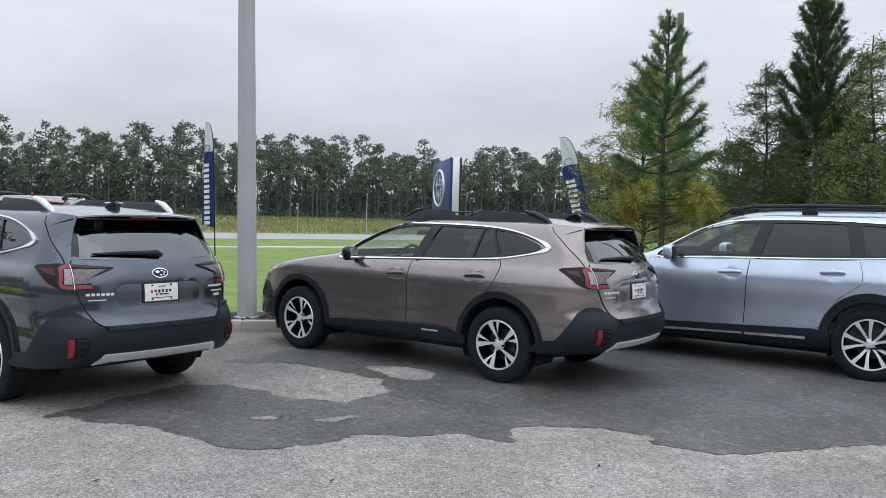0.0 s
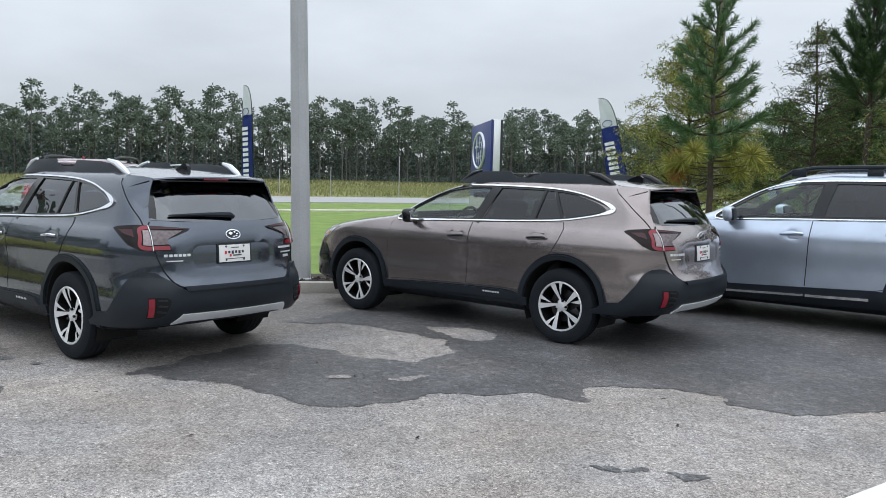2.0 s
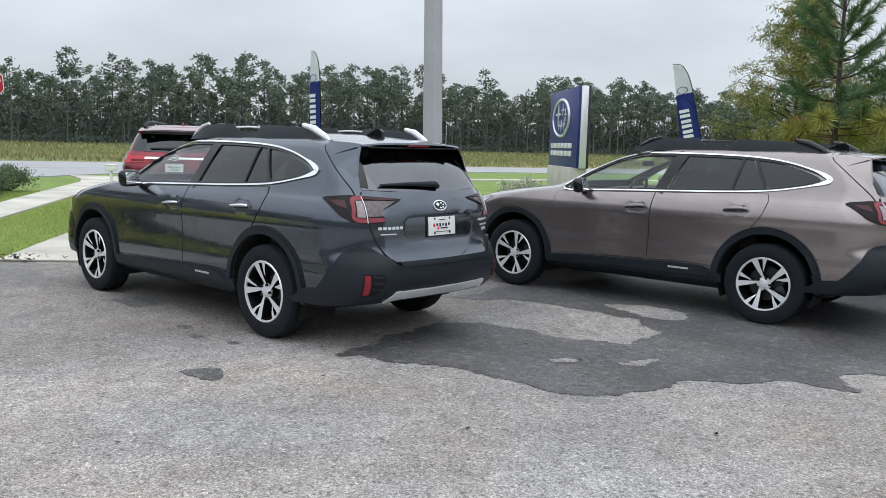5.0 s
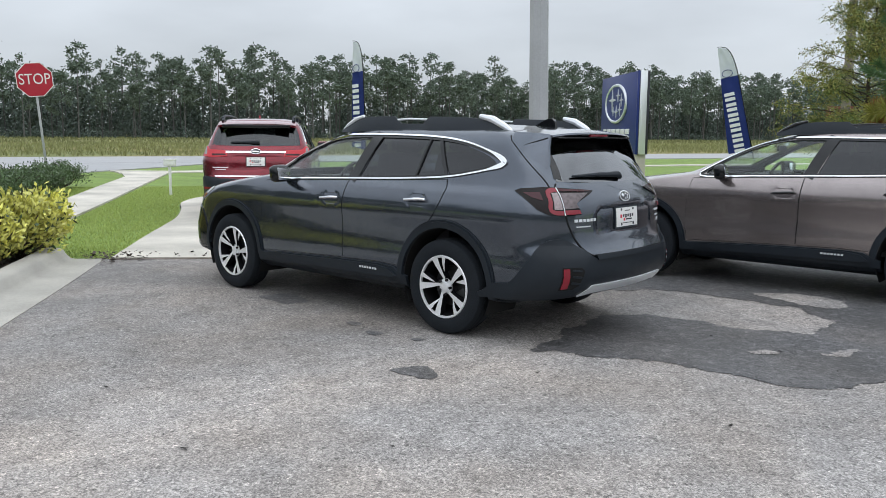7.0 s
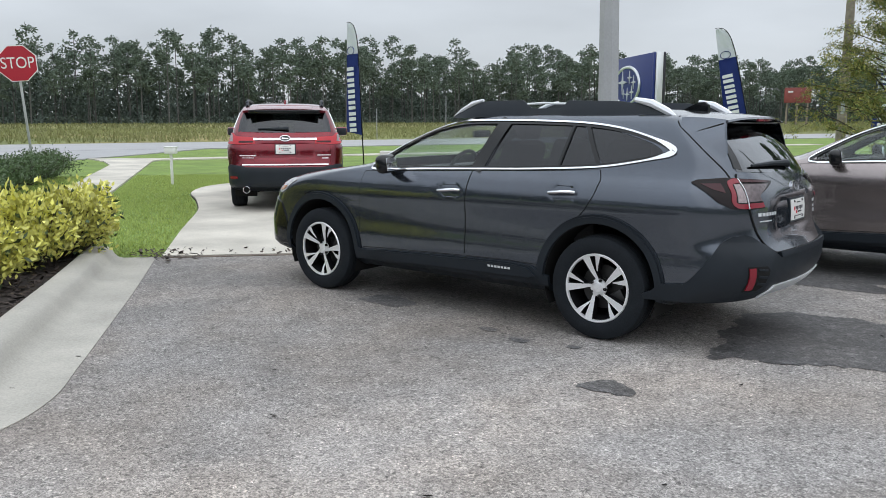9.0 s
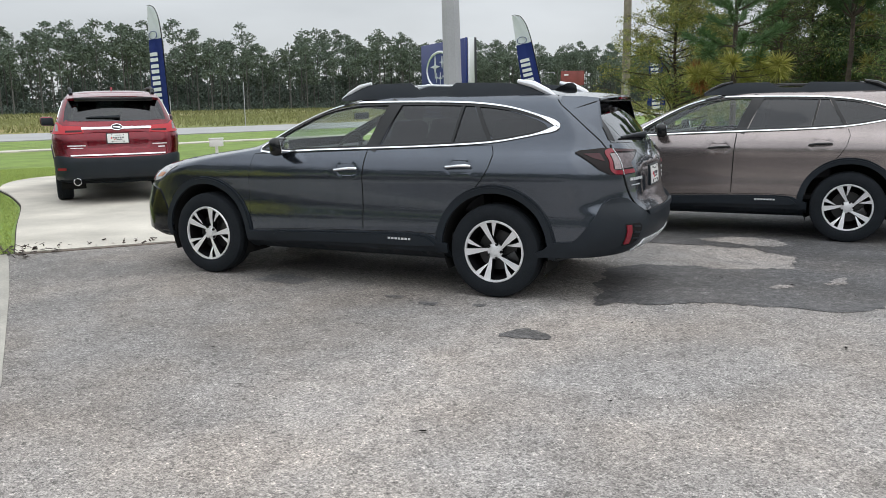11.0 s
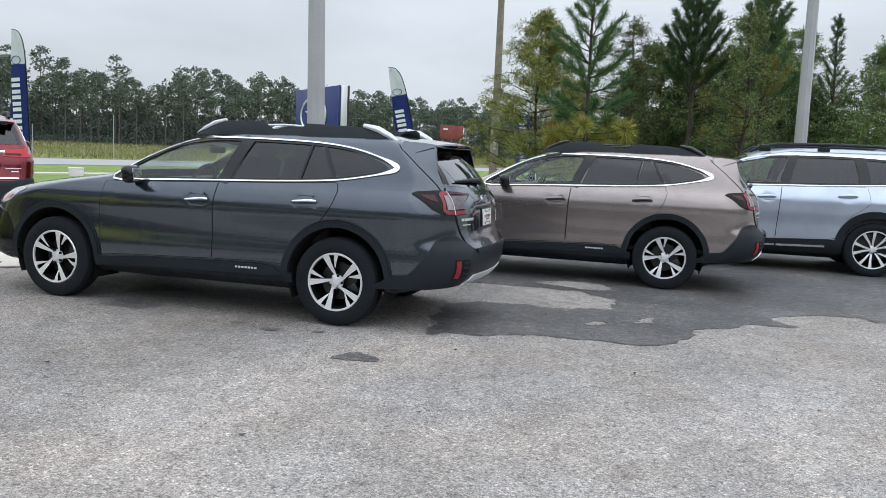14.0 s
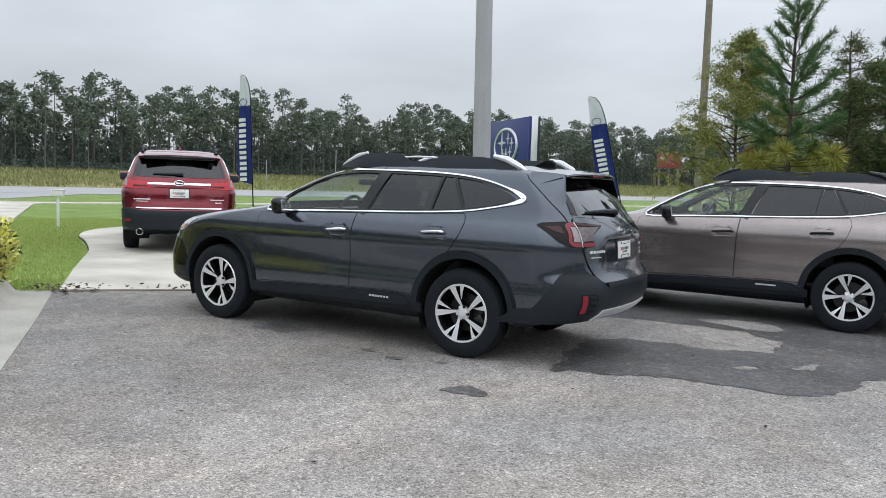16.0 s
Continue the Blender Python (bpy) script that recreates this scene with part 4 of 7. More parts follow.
        part("red_element", patch(sh, arc, mirrored([(split - 0.005, 1.13), (point + 0.10, 1.117), (point + 0.03, 1.108), (point + 0.10, 1.105), (split - 0.005, 1.112)]), 0.018, 0.03, 0.01), M_LAMP_M, tail)
        part("bulb_lens", patch(sh, arc, mirrored([(bend - 0.045, 1.10), (split + 0.008, 1.102), (split + 0.008, 0.99), (bend - 0.03, 0.992)]), 0.017, 0.03, 0.012), M_BULB, tail)
        part("clear_element", patch(sh, arc, mirrored([(split - 0.006, 1.10), (point + 0.07, 1.096), (notch - 0.035, 1.052), (notch, 1.028), (low_in + 0.014, 1.0), (split - 0.006, 0.995)]), 0.017, 0.03, 0.01), M_LAMP_C, tail)
        part("lamp_split", band(sh, arc, mirrored([(split, 1.135), (split, 0.953)]), 0.005, 0.020, 0.01, False, None, 6), M_SATIN, tail)
        part("red_marker", patch(sh, arc, mirrored([(tip - 0.05, 1.102), (bend + 0.03, 1.105), (bend + 0.03, 1.05), (tip - 0.10, 1.07)]), 0.017, 0.03, 0.01), M_LAMP_M, tail)
        # roof rail
        y = s * 0.565
        zr = [(1.26, 1.535, 0.012), (1.36, 1.58, 0.02), (1.50, 1.632, 0.026), (1.62, 1.645, 0.026), (1.92, 1.648, 0.024), (2.0, 1.588, 0.02), (2.24, 1.585, 0.02), (2.32, 1.642, 0.026), (2.72, 1.632, 0.026), (2.88, 1.612, 0.026), (3.02, 1.565, 0.02), (3.10, 1.535, 0.012)]
        rail_bm = bmesh.new()
        rows = []
        for x, z, w in zr:
            base = max(1.53 - 0.02 * abs(x - 2.2) ** 2, 1.49)
            yy = s * (0.565 - 0.02 * max(0, x - 2.4) - 0.04 * max(0, 1.6 - x))
            rows.append([rail_bm.verts.new((x, yy + d, h)) for d, h in ((-w - 0.012, base), (-w * 0.6, z - 0.012), (-w * 0.3, z), (w * 0.3, z), (w * 0.6, z - 0.012), (w + 0.012, base))])
        for p, q in zip(rows, rows[1:]):
            for j in range(5):
                rail_bm.faces.new((p[j], p[j + 1], q[j + 1], q[j]))
        rail_bm.faces.new(rows[0])
        rail_bm.faces.new(rows[-1][::-1])
        bmesh.ops.recalc_face_normals(rail_bm, faces=rail_bm.faces[:])
        rail = part("roof_rail", rail_bm, M_PLASTIC, car)
        part("crossbar_insert", tube([(1.94, y, 1.618), (2.1, y, 1.625), (2.30, y, 1.618)], 0.008, 8), M_SATIN, rail)
        ends = M_SATIN if rails_bright else M_GLOSSBLK
        part("rail_end", tube([(2.83, y, 1.642), (2.95, y * 0.985, 1.615), (3.06, y * 0.97, 1.56), (3.12, y * 0.965, 1.525)], [0.016, 0.028, 0.026, 0.012], 8), ends, rail)
        part("rail_end", tube([(1.55, y, 1.652), (1.44, y * 0.99, 1.625), (1.33, y * 0.97, 1.575), (1.25, y * 0.95, 1.53)], [0.012, 0.02, 0.018, 0.01], 8), ends, rail)
        # reflector and vent in the bumper
        q = arc_at(sh, 0.70, 0.52)
        vent = part("bumper_vent", patch(sh, arc, mirrored([(q + 0.035, 0.60), (q - 0.10, 0.60), (q - 0.125, 0.575), (q - 0.10, 0.48), (q - 0.06, 0.455), (q + 0.035, 0.45)]), 0.0245, 0.05, 0.01), M_GAP, car)
        for z in (0.575, 0.535, 0.495):
            part("vent_rib", band(sh, arc, mirrored([(q - 0.035, z + 0.006), (q - 0.10, z)]), 0.012, 0.030, 0.01, False, None, 4), M_PLASTIC, vent)
        part("reflector", patch(sh, arc, mirrored([(q + 0.03, 0.59), (q - 0.012, 0.592), (q - 0.016, 0.466), (q + 0.026, 0.462)]), 0.034, 0.04, 0.012), M_LAMP_R, car)

        def b(x, z=0.55):
            return arc_of(sh, x, z)
        # half of the rear bumper's cladding
        part("rear_bumper_cladding", patch(sh, arc, mirrored([(b(3.205, 0.46), 0.455), (b(3.36, 0.47), 0.472), (b(3.44, 0.56), 0.555), (b(3.53, 0.69), 0.69), (b(3.565, 0.76), 0.755), (b(3.60, 0.78), 0.782), (arc_at(sh, 0.70, 0.785), 0.79), (arc_at(sh, 0.655, 0.78), 0.782), (arc_at(sh, 0.60, 0.73), 0.735), (arc_at(sh, 0.53, 0.67), 0.672), (arc_at(sh, 0.47, 0.65), 0.65), (0.0, 0.645), (0.0, 0.40), (arc_at(sh, 0.6, 0.39), 0.39), (b(3.55), 0.365), (b(3.215), 0.345)]), 0.022, 0.05, 0.03), M_PLASTIC, car)
    put_wheels(car, W_WHEEL, W_HUBS, 0.775)
    # tailgate with its glass, spoiler and fittings
    half_gate = [(arc_at(sh, w, z), z) for w, z in ((0.64, 1.165), (0.66, 1.13), (0.66, 1.06), (0.657, 0.96), (0.64, 0.89), (0.60, 0.79), (0.545, 0.70), (0.50, 0.672))]
    gate_poly = [(-u, z) for u, z in half_gate] + half_gate[::-1]

    def gate_dish(u, z):
        d = max(abs(u) - 0.34, 0) / 0.04 + max(abs(z - 0.905) - 0.07, 0) / 0.025
        lipd = 0.012 * math.exp(-((z - 1.01) / 0.02) ** 2)
        return -0.02 * max(0, 1 - d) + lipd * (1 if abs(u) < 0.62 else 0)
    gate = part("tailgate", patch(sh, arc, gate_poly, 0.006, 0.04, 0.012, False, gate_dish), coat, car)
    part("door_seam", band(sh, arc, gate_poly, 0.008, 0.0075, 0.008, False, None, 90), M_GAP, body)
    for mir in (False, True):
        part("door_seam", band(sh, side, [(3.15, 1.53), (3.19, 1.47), (3.262, 1.415), (3.35, 1.34), (3.44, 1.26), (3.51, 1.195), (3.55, 1.145)], 0.006, 0.0025, 0.004, mir, None, 14), M_GAP, body)
    pane = part("rear_window", patch(sh, rear, grow(REAR_PANE, 0.02), 0.004, 0.06, 0.006), G_REAR, gate)
    pane.visible_shadow = False
    for sg in (-1, 1):
        part("window_frit", band(sh, rear, [(sg * 0.61, 1.195), (sg * 0.562, 1.36), (sg * 0.52, 1.478)], 0.045, 0.006, 0.012, False, None, 8), M_GLOSSBLK, gate)
    # spoiler
    bm = bmesh.new()
    rows = []
    for k in np.linspace(-1, 1, 17):
        x1 = 3.525 - 0.06 * k * k
        z1 = 1.525 - 0.022 * abs(k) ** 3
        x0 = 3.17 + 0.02 * k * k
        zt = 1.556 - 0.03 * abs(k) ** 3
        y0, y1 = 0.605 * k, 0.54 * k
        rows.append([bm.verts.new(c) for c in ((x0, y0, zt - 0.03), (x0 + 0.02, y0, zt), ((x0 + x1) / 2, (y0 + y1) / 2, (zt + z1) / 2 + 0.006), (x1, y1, z1), (x1 + 0.01, y1, z1 - 0.012), (x1 - 0.01, y1, z1 - 0.026), (x0 + 0.14, y0 * 0.94, zt - 0.062))])
    for p, q in zip(rows, rows[1:]):
        for j in range(6):
            bm.faces.new((p[j], p[j + 1], q[j + 1], q[j]))
        bm.faces.new((p[6], p[0], q[0], q[6]))
    bm.faces.new(rows[0])
    bm.faces.new(rows[-1][::-1])
    bmesh.ops.recalc_face_normals(bm, faces=bm.faces[:])
    part("spoiler", bm, coat, gate)
    # painted panels carry the pillars on to the spoiler's tips
    for sg in (-1, 1):
        upper = [(3.19, 0.608, 1.522), (3.28, 0.59, 1.523), (3.37, 0.57, 1.518), (3.455, 0.545, 1.508), (3.462, 0.54, 1.488)]
        lower = [sh.on(side, 3.22, 1.42, 0.002), sh.on(side, 3.28, 1.36, 0.002), sh.on(side, 3.34, 1.305, 0.002), sh.on(rear, 0.64, 1.27, 0.003), sh.on(rear, 0.605, 1.29, 0.004)]
        bm = bmesh.new()
        cols = []
        for u, v in zip(upper, lower):
            u, v = Vector((u[0], abs(u[1]), u[2])), Vector((v[0], abs(v[1]), v[2]))
            cols.append([bm.verts.new((c.x, sg * c.y, c.z)) for c in (u, u.lerp(v, 0.35) + Vector((0.0, 0.008, 0.002)), u.lerp(v, 0.7) + Vector((0.0, 0.004, 0.001)), v)])
        for p, q in zip(cols, cols[1:]):
            for j in range(3):
                bm.faces.new((p[j], p[j + 1], q[j + 1], q[j]) if sg > 0 else (q[j], q[j + 1], p[j + 1], p[j]))
        bmesh.ops.recalc_face_normals(bm, faces=bm.faces[:])
        bmesh.ops.solidify(bm, geom=bm.faces[:], thickness=0.005)
        part("spoiler_cheek", bm, coat, gate)
        part("spoiler_seam", tube([(3.262, sg * 0.668, 1.417), (3.30, sg * 0.655, 1.428), (3.365, sg * 0.625, 1.452), (3.45, sg * 0.566, 1.484)], 0.0035, 6), M_GAP, gate)
    part("brake_light", box(0.02, 0.24, 0.016, (3.518, 0, 1.502), 0.004), M_LAMP_R, gate)
    part("spoiler_underside", box(0.15, 1.0, 0.012, (3.43, 0, 1.492), 0.004, rot=(0, 6, 0)), M_GLOSSBLK, gate)
    w0, w1 = sh.on(rear, -0.50, 1.205, 0.02), sh.on(rear, 0.03, 1.20, 0.03)
    part("wiper", tube([w0, w0.lerp(w1, 0.5) + Vector((0.012, 0, 0.006)), w1, w1 + Vector((0, 0.03, -0.02))], [0.008, 0.014, 0.024, 0.02], 8), M_PLASTIC, gate)
    plate = part("licence_plate", patch(sh, rear, [(-0.165, 0.83), (0.165, 0.83), (0.165, 0.99), (-0.165, 0.99)], 0.010, 0.08, 0.012), M_PLASTIC, car)
    part("plate_card", patch(sh, rear, [(-0.15, 0.842), (0.15, 0.842), (0.15, 0.978), (-0.15, 0.978)], 0.013, 0.08, 0.006), M_WHITE, plate)
    card_print(sh, rear, plate, 0.91)
    ov = [(0.068 * math.cos(t), 1.058 + 0.034 * math.sin(t)) for t in np.linspace(0, 2 * math.pi, 25)[:-1]]
    badge = part("oval_badge", patch(sh, rear, ov, 0.012, 0.05, 0.012), M_GLOSSBLK, gate)
    part("badge_ring", band(sh, rear, ov + ov[:1], 0.007, 0.016, 0.01), M_CHROME, badge)
    for u, z, w in ((-0.022, 1.066, 0.022), (0.018, 1.074, 0.011), (0.04, 1.062, 0.011), (0.03, 1.046, 0.011), (0.004, 1.042, 0.011)):
        part("badge_mark", patch(sh, rear, [(u - w, z), (u, z - w * 0.6), (u + w, z), (u, z + w * 0.6)], 0.015, 0.05, 0.004), M_CHROME, badge)
    for u0, u1, z0, z1 in ((-0.60, -0.575, 0.905, 0.925), (-0.565, -0.54, 0.905, 0.925), (-0.53, -0.505, 0.905, 0.925), (-0.495, -0.47, 0.905, 0.925), (-0.46, -0.435, 0.905, 0.925), (-0.425, -0.40, 0.905, 0.925), (-0.585, -0.46, 0.868, 0.876), (0.47, 0.64, 0.925, 0.942), (0.50, 0.64, 0.885, 0.897), (0.53, 0.60, 0.845, 0.868)):
        part("name_bar", patch(sh, rear, [(u0, z0), (u1, z0), (u1, z1), (u0, z1)], 0.010, 0.1, 0.005), M_SATIN, gate)
    part("bumper_step", patch(sh, rear, [(-0.47, 0.645), (0.47, 0.645), (0.49, 0.672), (-0.49, 0.672)], 0.034, 0.06, 0.03), M_PLASTIC, car)
    part("skid_trim", patch(sh, rear, [(-0.55, 0.40), (-0.49, 0.472), (0.49, 0.472), (0.55, 0.40), (0.44, 0.418), (-0.44, 0.418)], 0.032, 0.05, 0.03), M_SATIN, car, "satin silver bumper trim")
    part("aerial_fin", prism([(2.90, 1.55), (2.98, 1.592), (3.06, 1.628), (3.10, 1.632), (3.13, 1.61), (3.14, 1.54)], "y", -0.016, 0.016), M_GLOSSBLK, car)
    cabin(car, 0.02)
    screen = part("windscreen", patch_front(sh, grow(SCREEN, 0.03)), G_FRONT, car)
    screen.visible_shadow = False
    return car

# ---- large family cars ----
TALL = Shape([
    (0.21, -0.55, 2.95, 0.7, 0.32, 0.26, 0.12, 0.08),
    (0.28, -0.85, 3.3, 0.83, 0.32, 0.25, 0.14, 0.09),
    (0.36, -0.925, 3.62, 0.895, 0.32, 0.24, 0.15, 0.10),
    (0.43, -0.932, 4.03, 0.91, 0.32, 0.24, 0.15, 0.10),
    (0.55, -0.935, 4.06, 0.915, 0.34, 0.24, 0.16, 0.10),
    (0.68, -0.93, 4.055, 0.92, 0.34, 0.24, 0.17, 0.10),
    (0.76, -0.92, 4.02, 0.93, 0.34, 0.25, 0.18, 0.10),
    (0.90, -0.90, 3.99, 0.945, 0.34, 0.25, 0.20, 0.10),
    (1.00, -0.82, 3.98, 0.945, 0.36, 0.24, 0.20, 0.10),
    (1.06, -0.66, 3.965, 0.93, 0.36, 0.23, 0.18, 0.10),
    (1.11, -0.35, 3.95, 0.91, 0.32, 0.22, 0.15, 0.10),
    (1.16, 0.02, 3.93, 0.89, 0.26, 0.21, 0.13, 0.10),
    (1.21, 0.30, 3.905, 0.87, 0.2, 0.2, 0.13, 0.10),
    (1.28, 0.48, 3.86, 0.845, 0.16, 0.18, 0.13, 0.10),
    (1.40, 0.70, 3.77, 0.80, 0.14, 0.16, 0.15, 0.10),
    (1.52, 0.92, 3.68, 0.755, 0.14, 0.15, 0.17, 0.10),
    (1.60, 1.10, 3.62, 0.72, 0.16, 0.15, 0.19, 0.10),
    (1.65, 1.24, 3.58, 0.685, 0.18, 0.16, 0.20, 0.11),
    (1.69, 1.38, 3.53, 0.64, 0.22, 0.18, 0.22, 0.12),
    (1.715, 1.50, 3.46, 0.57, 0.25, 0.2, 0.22, 0.14),
    (1.735, 1.68, 3.28, 0.45, 0.22, 0.2, 0.2, 0.14),
    (1.747, 1.95, 2.9, 0.28, 0.16, 0.16, 0.1, 0.1),
], (0.5, 1.4, 0.06), (3.1, 1.0, 0.045))
T_LEVELS = np.r_[np.linspace(0.21, 1.06, 40), np.linspace(1.075, 1.68, 42), np.linspace(1.69, 1.747, 14)]
T_HUBS = ((0.0, 0.376), (2.89, 0.376))
T_LIGHT = [(0.58, 1.175), (1.14, 1.19), (1.66, 1.205), (2.2, 1.222), (2.75, 1.245), (3.2, 1.275), (3.46, 1.31), (3.40, 1.42), (3.26, 1.56), (3.12, 1.60),
           (2.66, 1.625), (2.2, 1.632), (1.75, 1.625), (1.42, 1.602), (1.10, 1.52), (0.84, 1.38)]
T_PANES = {"front_door_glass": [(0.66, 1.20), (1.14, 1.21), (1.64, 1.225), (1.75, 1.60), (1.45, 1.578), (1.14, 1.502), (0.88, 1.37)],
           "rear_door_glass": [(1.76, 1.23), (2.2, 1.245), (2.68, 1.265), (2.60, 1.60), (2.2, 1.61), (1.83, 1.605)],
           "cargo_side_glass": [(2.80, 1.275), (3.15, 1.295), (3.38, 1.325), (3.33, 1.42), (3.2, 1.54), (3.08, 1.575), (2.72, 1.598)]}
T_REAR = [(-0.72, 1.295), (0.0, 1.28), (0.72, 1.295), (0.69, 1.45), (0.63, 1.60), (-0.63, 1.60), (-0.69, 1.45)]
T_SCREEN = [(-0.70, 1.27), (0.70, 1.27), (0.66, 1.5), (0.56, 1.63), (-0.56, 1.63), (-0.66, 1.5)]
T_FRONT_DOOR = [(0.50, 1.15), (1.14, 1.168), (1.655, 1.186), (1.64, 1.0), (1.62, 0.6), (1.615, 0.46), (0.8, 0.43), (0.53, 0.43), (0.50, 0.6), (0.49, 0.9)]
T_REAR_DOOR = [(1.665, 1.186), (2.2, 1.203), (2.755, 1.225), (2.79, 1.1), (2.80, 1.0), (2.72, 0.93), (2.58, 0.83), (2.5, 0.7), (2.45, 0.52), (2.3, 0.485), (1.625, 0.46), (1.63, 0.6), (1.65, 1.0)]
T_BODY = shell(TALL, T_LEVELS, [
    prism(curve(T_PANES["front_door_glass"], 3), "y", -1.4, 1.4), prism(T_PANES["rear_door_glass"], "y", -1.4, 1.4), prism(T_PANES["cargo_side_glass"], "y", -1.4, 1.4),
    prism(T_REAR, "x", 3.3, 4.6), prism(T_SCREEN, "x", -0.5, 1.2), arch_cutter(0.0, 0.40, 0.42), arch_cutter(2.89, 0.40, 0.42)])
T_WHEEL = wheel_meshes(0.376, 0.262, 0.245, "split")


def tall_wagon(label, coat, at):
    sh = TALL
    side, rear, arc = sh.side, sh.rear, sh.arc
    car = thing("family_car", label, "car", at)
    me = T_BODY.copy()
    me.materials[0] = coat
    body = part("body", me, None, car)
    for mir in (False, True):
        s = sg = 1 if mir else -1
        for name, poly, hx, hz in (("front_door", T_FRONT_DOOR, 1.47, 1.035), ("rear_door", T_REAR_DOOR, 2.52, 1.085)):
            def scoop(u, z, hx=hx, hz=hz):
                d = ((u - hx) / 0.085) ** 2 + ((z - hz) / 0.04) ** 2
                return -0.03 * max(0.0, 1 - d)
            door = part(name, patch(sh, side, poly, 0.004, 0.05, 0.006, mir, scoop), coat, car)
            bar = [sh.on(side, hx + k, hz + 0.05 * k, o) for k, o in ((-0.125, 0.012), (-0.10, 0.034), (0.0, 0.042), (0.08, 0.038), (0.11, 0.018))]
            part("door_handle", tube([(p.x, -p.y if mir else p.y, p.z) for p in bar], [0.013, 0.017, 0.019, 0.018, 0.014], 10), coat, door)
        for line in (T_FRONT_DOOR + T_FRONT_DOOR[:1], T_REAR_DOOR + T_REAR_DOOR[:1]):
            part("door_seam", band(sh, side, line, 0.01, 0.0022, 0.004, mir, None, 90), M_GAP, body)
        for name, poly in T_PANES.items():
            outline = curve(poly, 3) if name.startswith("front") else poly
            pane = part(name, patch(sh, side, grow(outline, 0.006), -0.006, 0.1, 0.004, mir), G_FRONT if name.startswith("front") else G_DARK, car)
            pane.visible_shadow = False
        bm = None
        for line, w in (([(1.695, 1.20), (1.74, 1.42), (1.80, 1.62)], 0.125), ([(2.735, 1.255), (2.70, 1.45), (2.655, 1.615)], 0.14)):
            bm = band(sh, side, line, w, 0.006, 0.012, mir, bm, 8)
        outline = curve(T_LIGHT, 4)
        bm = band(sh, side, grow(outline, -0.012) + [grow(outline, -0.012)[0]], 0.04, 0.0045, 0.01, mir, bm)
        part("window_surround", bm, M_GLOSSBLK, car)
        part("window_trim", band(sh, side, outline + outline[:1], 0.012, 0.012, 0.016, mir), M_CHROME, car, "bright chrome window surround")
        mirror_ob = part("door_mirror", box(0.13, 0.23, 0.17, (0.80, s * 1.05, 1.235), 0.05, rot=(0, -8, -s * 8), seg=3), coat, car)
        part("mirror_back", box(0.05, 0.2, 0.14, (0.845, s * 1.045, 1.232), 0.02, rot=(0, -8, -s * 8)), M_PLASTIC, mirror_ob)
        part("mirror_foot", box(0.08, 0.12, 0.035, (0.775, s * 0.92, 1.17), 0.01), M_PLASTIC, mirror_ob)
        for hx in (0.0, 2.89):
            part("wheel_well", well(hx, s, 0.44), M_GAP, body)
            part("wheel_arch_trim", band(sh, side, arc_line(hx, 0.405, 0.455, -14, 194), 0.09, 0.022, 0.03, mir), M_PLASTIC, car)
        part("sill_cladding", patch(sh, side, [(0.48, 0.44), (0.8, 0.43), (1.62, 0.46), (2.3, 0.488), (2.5, 0.475), (2.5, 0.30), (1.6, 0.285), (0.48, 0.28)], 0.022, 0.07, 0.03, mir), M_PLASTIC, car)
        part("sill_chrome", band(sh, side, [(0.6, 0.352), (1.6, 0.378), (1.615, 0.378)], 0.022, 0.032, 0.014, mir, None, 10), M_CHROME, car)
        part("sill_chrome", band(sh, side, [(1.635, 0.378), (2.27, 0.392)], 0.026, 0.032, 0.014, mir, None, 8), M_CHROME, car)
        part("head_lamp", patch(sh, side, curve([(-0.74, 0.93), (-0.62, 0.90), (-0.42, 0.97), (-0.32, 1.05), (-0.5, 1.05)], 3), 0.006, 0.06, 0.02, mir), M_HEAD, car)
        # tail lamp
        tail = part("tail_lamp", patch(sh, arc, [(sg * 1.16, 1.25), (sg * 0.86, 1.255), (sg * 0.77, 1.20), (sg * 0.49, 1.185), (sg * 0.47, 1.09), (sg * 0.72, 1.075), (sg * 1.0, 1.085), (sg * 1.16, 1.15)], 0.018, 0.05, 0.03), M_LAMP_T, car, "red wraparound tail lamp")
        part("clear_element", patch(sh, arc, [(sg * 0.93, 1.23), (sg * 0.87, 1.225), (sg * 0.84, 1.12), (sg * 0.92, 1.12)], 0.021, 0.05, 0.01), M_BULB, tail)
        part("red_element", patch(sh, arc, [(sg * 0.73, 1.13), (sg * 0.50, 1.13), (sg * 0.50, 1.105), (sg * 0.73, 1.10)], 0.021, 0.05, 0.01), M_LAMP_M, tail)
        part("rear_bumper_cladding", patch(sh, arc, [(sg * arc_of(sh, 3.36, 0.5), 0.45), (sg * arc_of(sh, 3.5, 0.5), 0.55), (sg * arc_of(sh, 3.68, 0.5), 0.70), (sg * arc_of(sh, 3.85, 0.5), 0.76), (sg * 0.82, 0.755), (sg * 0.6, 0.715), (0.0, 0.71), (0.0, 0.42), (sg * 0.8, 0.42), (sg * arc_of(sh, 3.7, 0.5), 0.38), (sg * arc_of(sh, 3.36, 0.5), 0.33)], 0.02, 0.06, 0.03), M_PLASTIC, car)
        part("reflector", patch(sh, arc, [(sg * 0.92, 0.575), (sg * 0.76, 0.575), (sg * 0.76, 0.54), (sg * 0.92, 0.535)], 0.028, 0.05, 0.012), M_LAMP_R, car)
        ex = part("exhaust", tube([(3.6, s * 0.62, 0.37), (4.085, s * 0.62, 0.37)], 0.052, 18, cap=False), M_CHROME, car)
        part("exhaust_inside", tube([(3.6, s * 0.62, 0.37), (4.06, s * 0.62, 0.37)], 0.044, 16), M_GAP, ex)
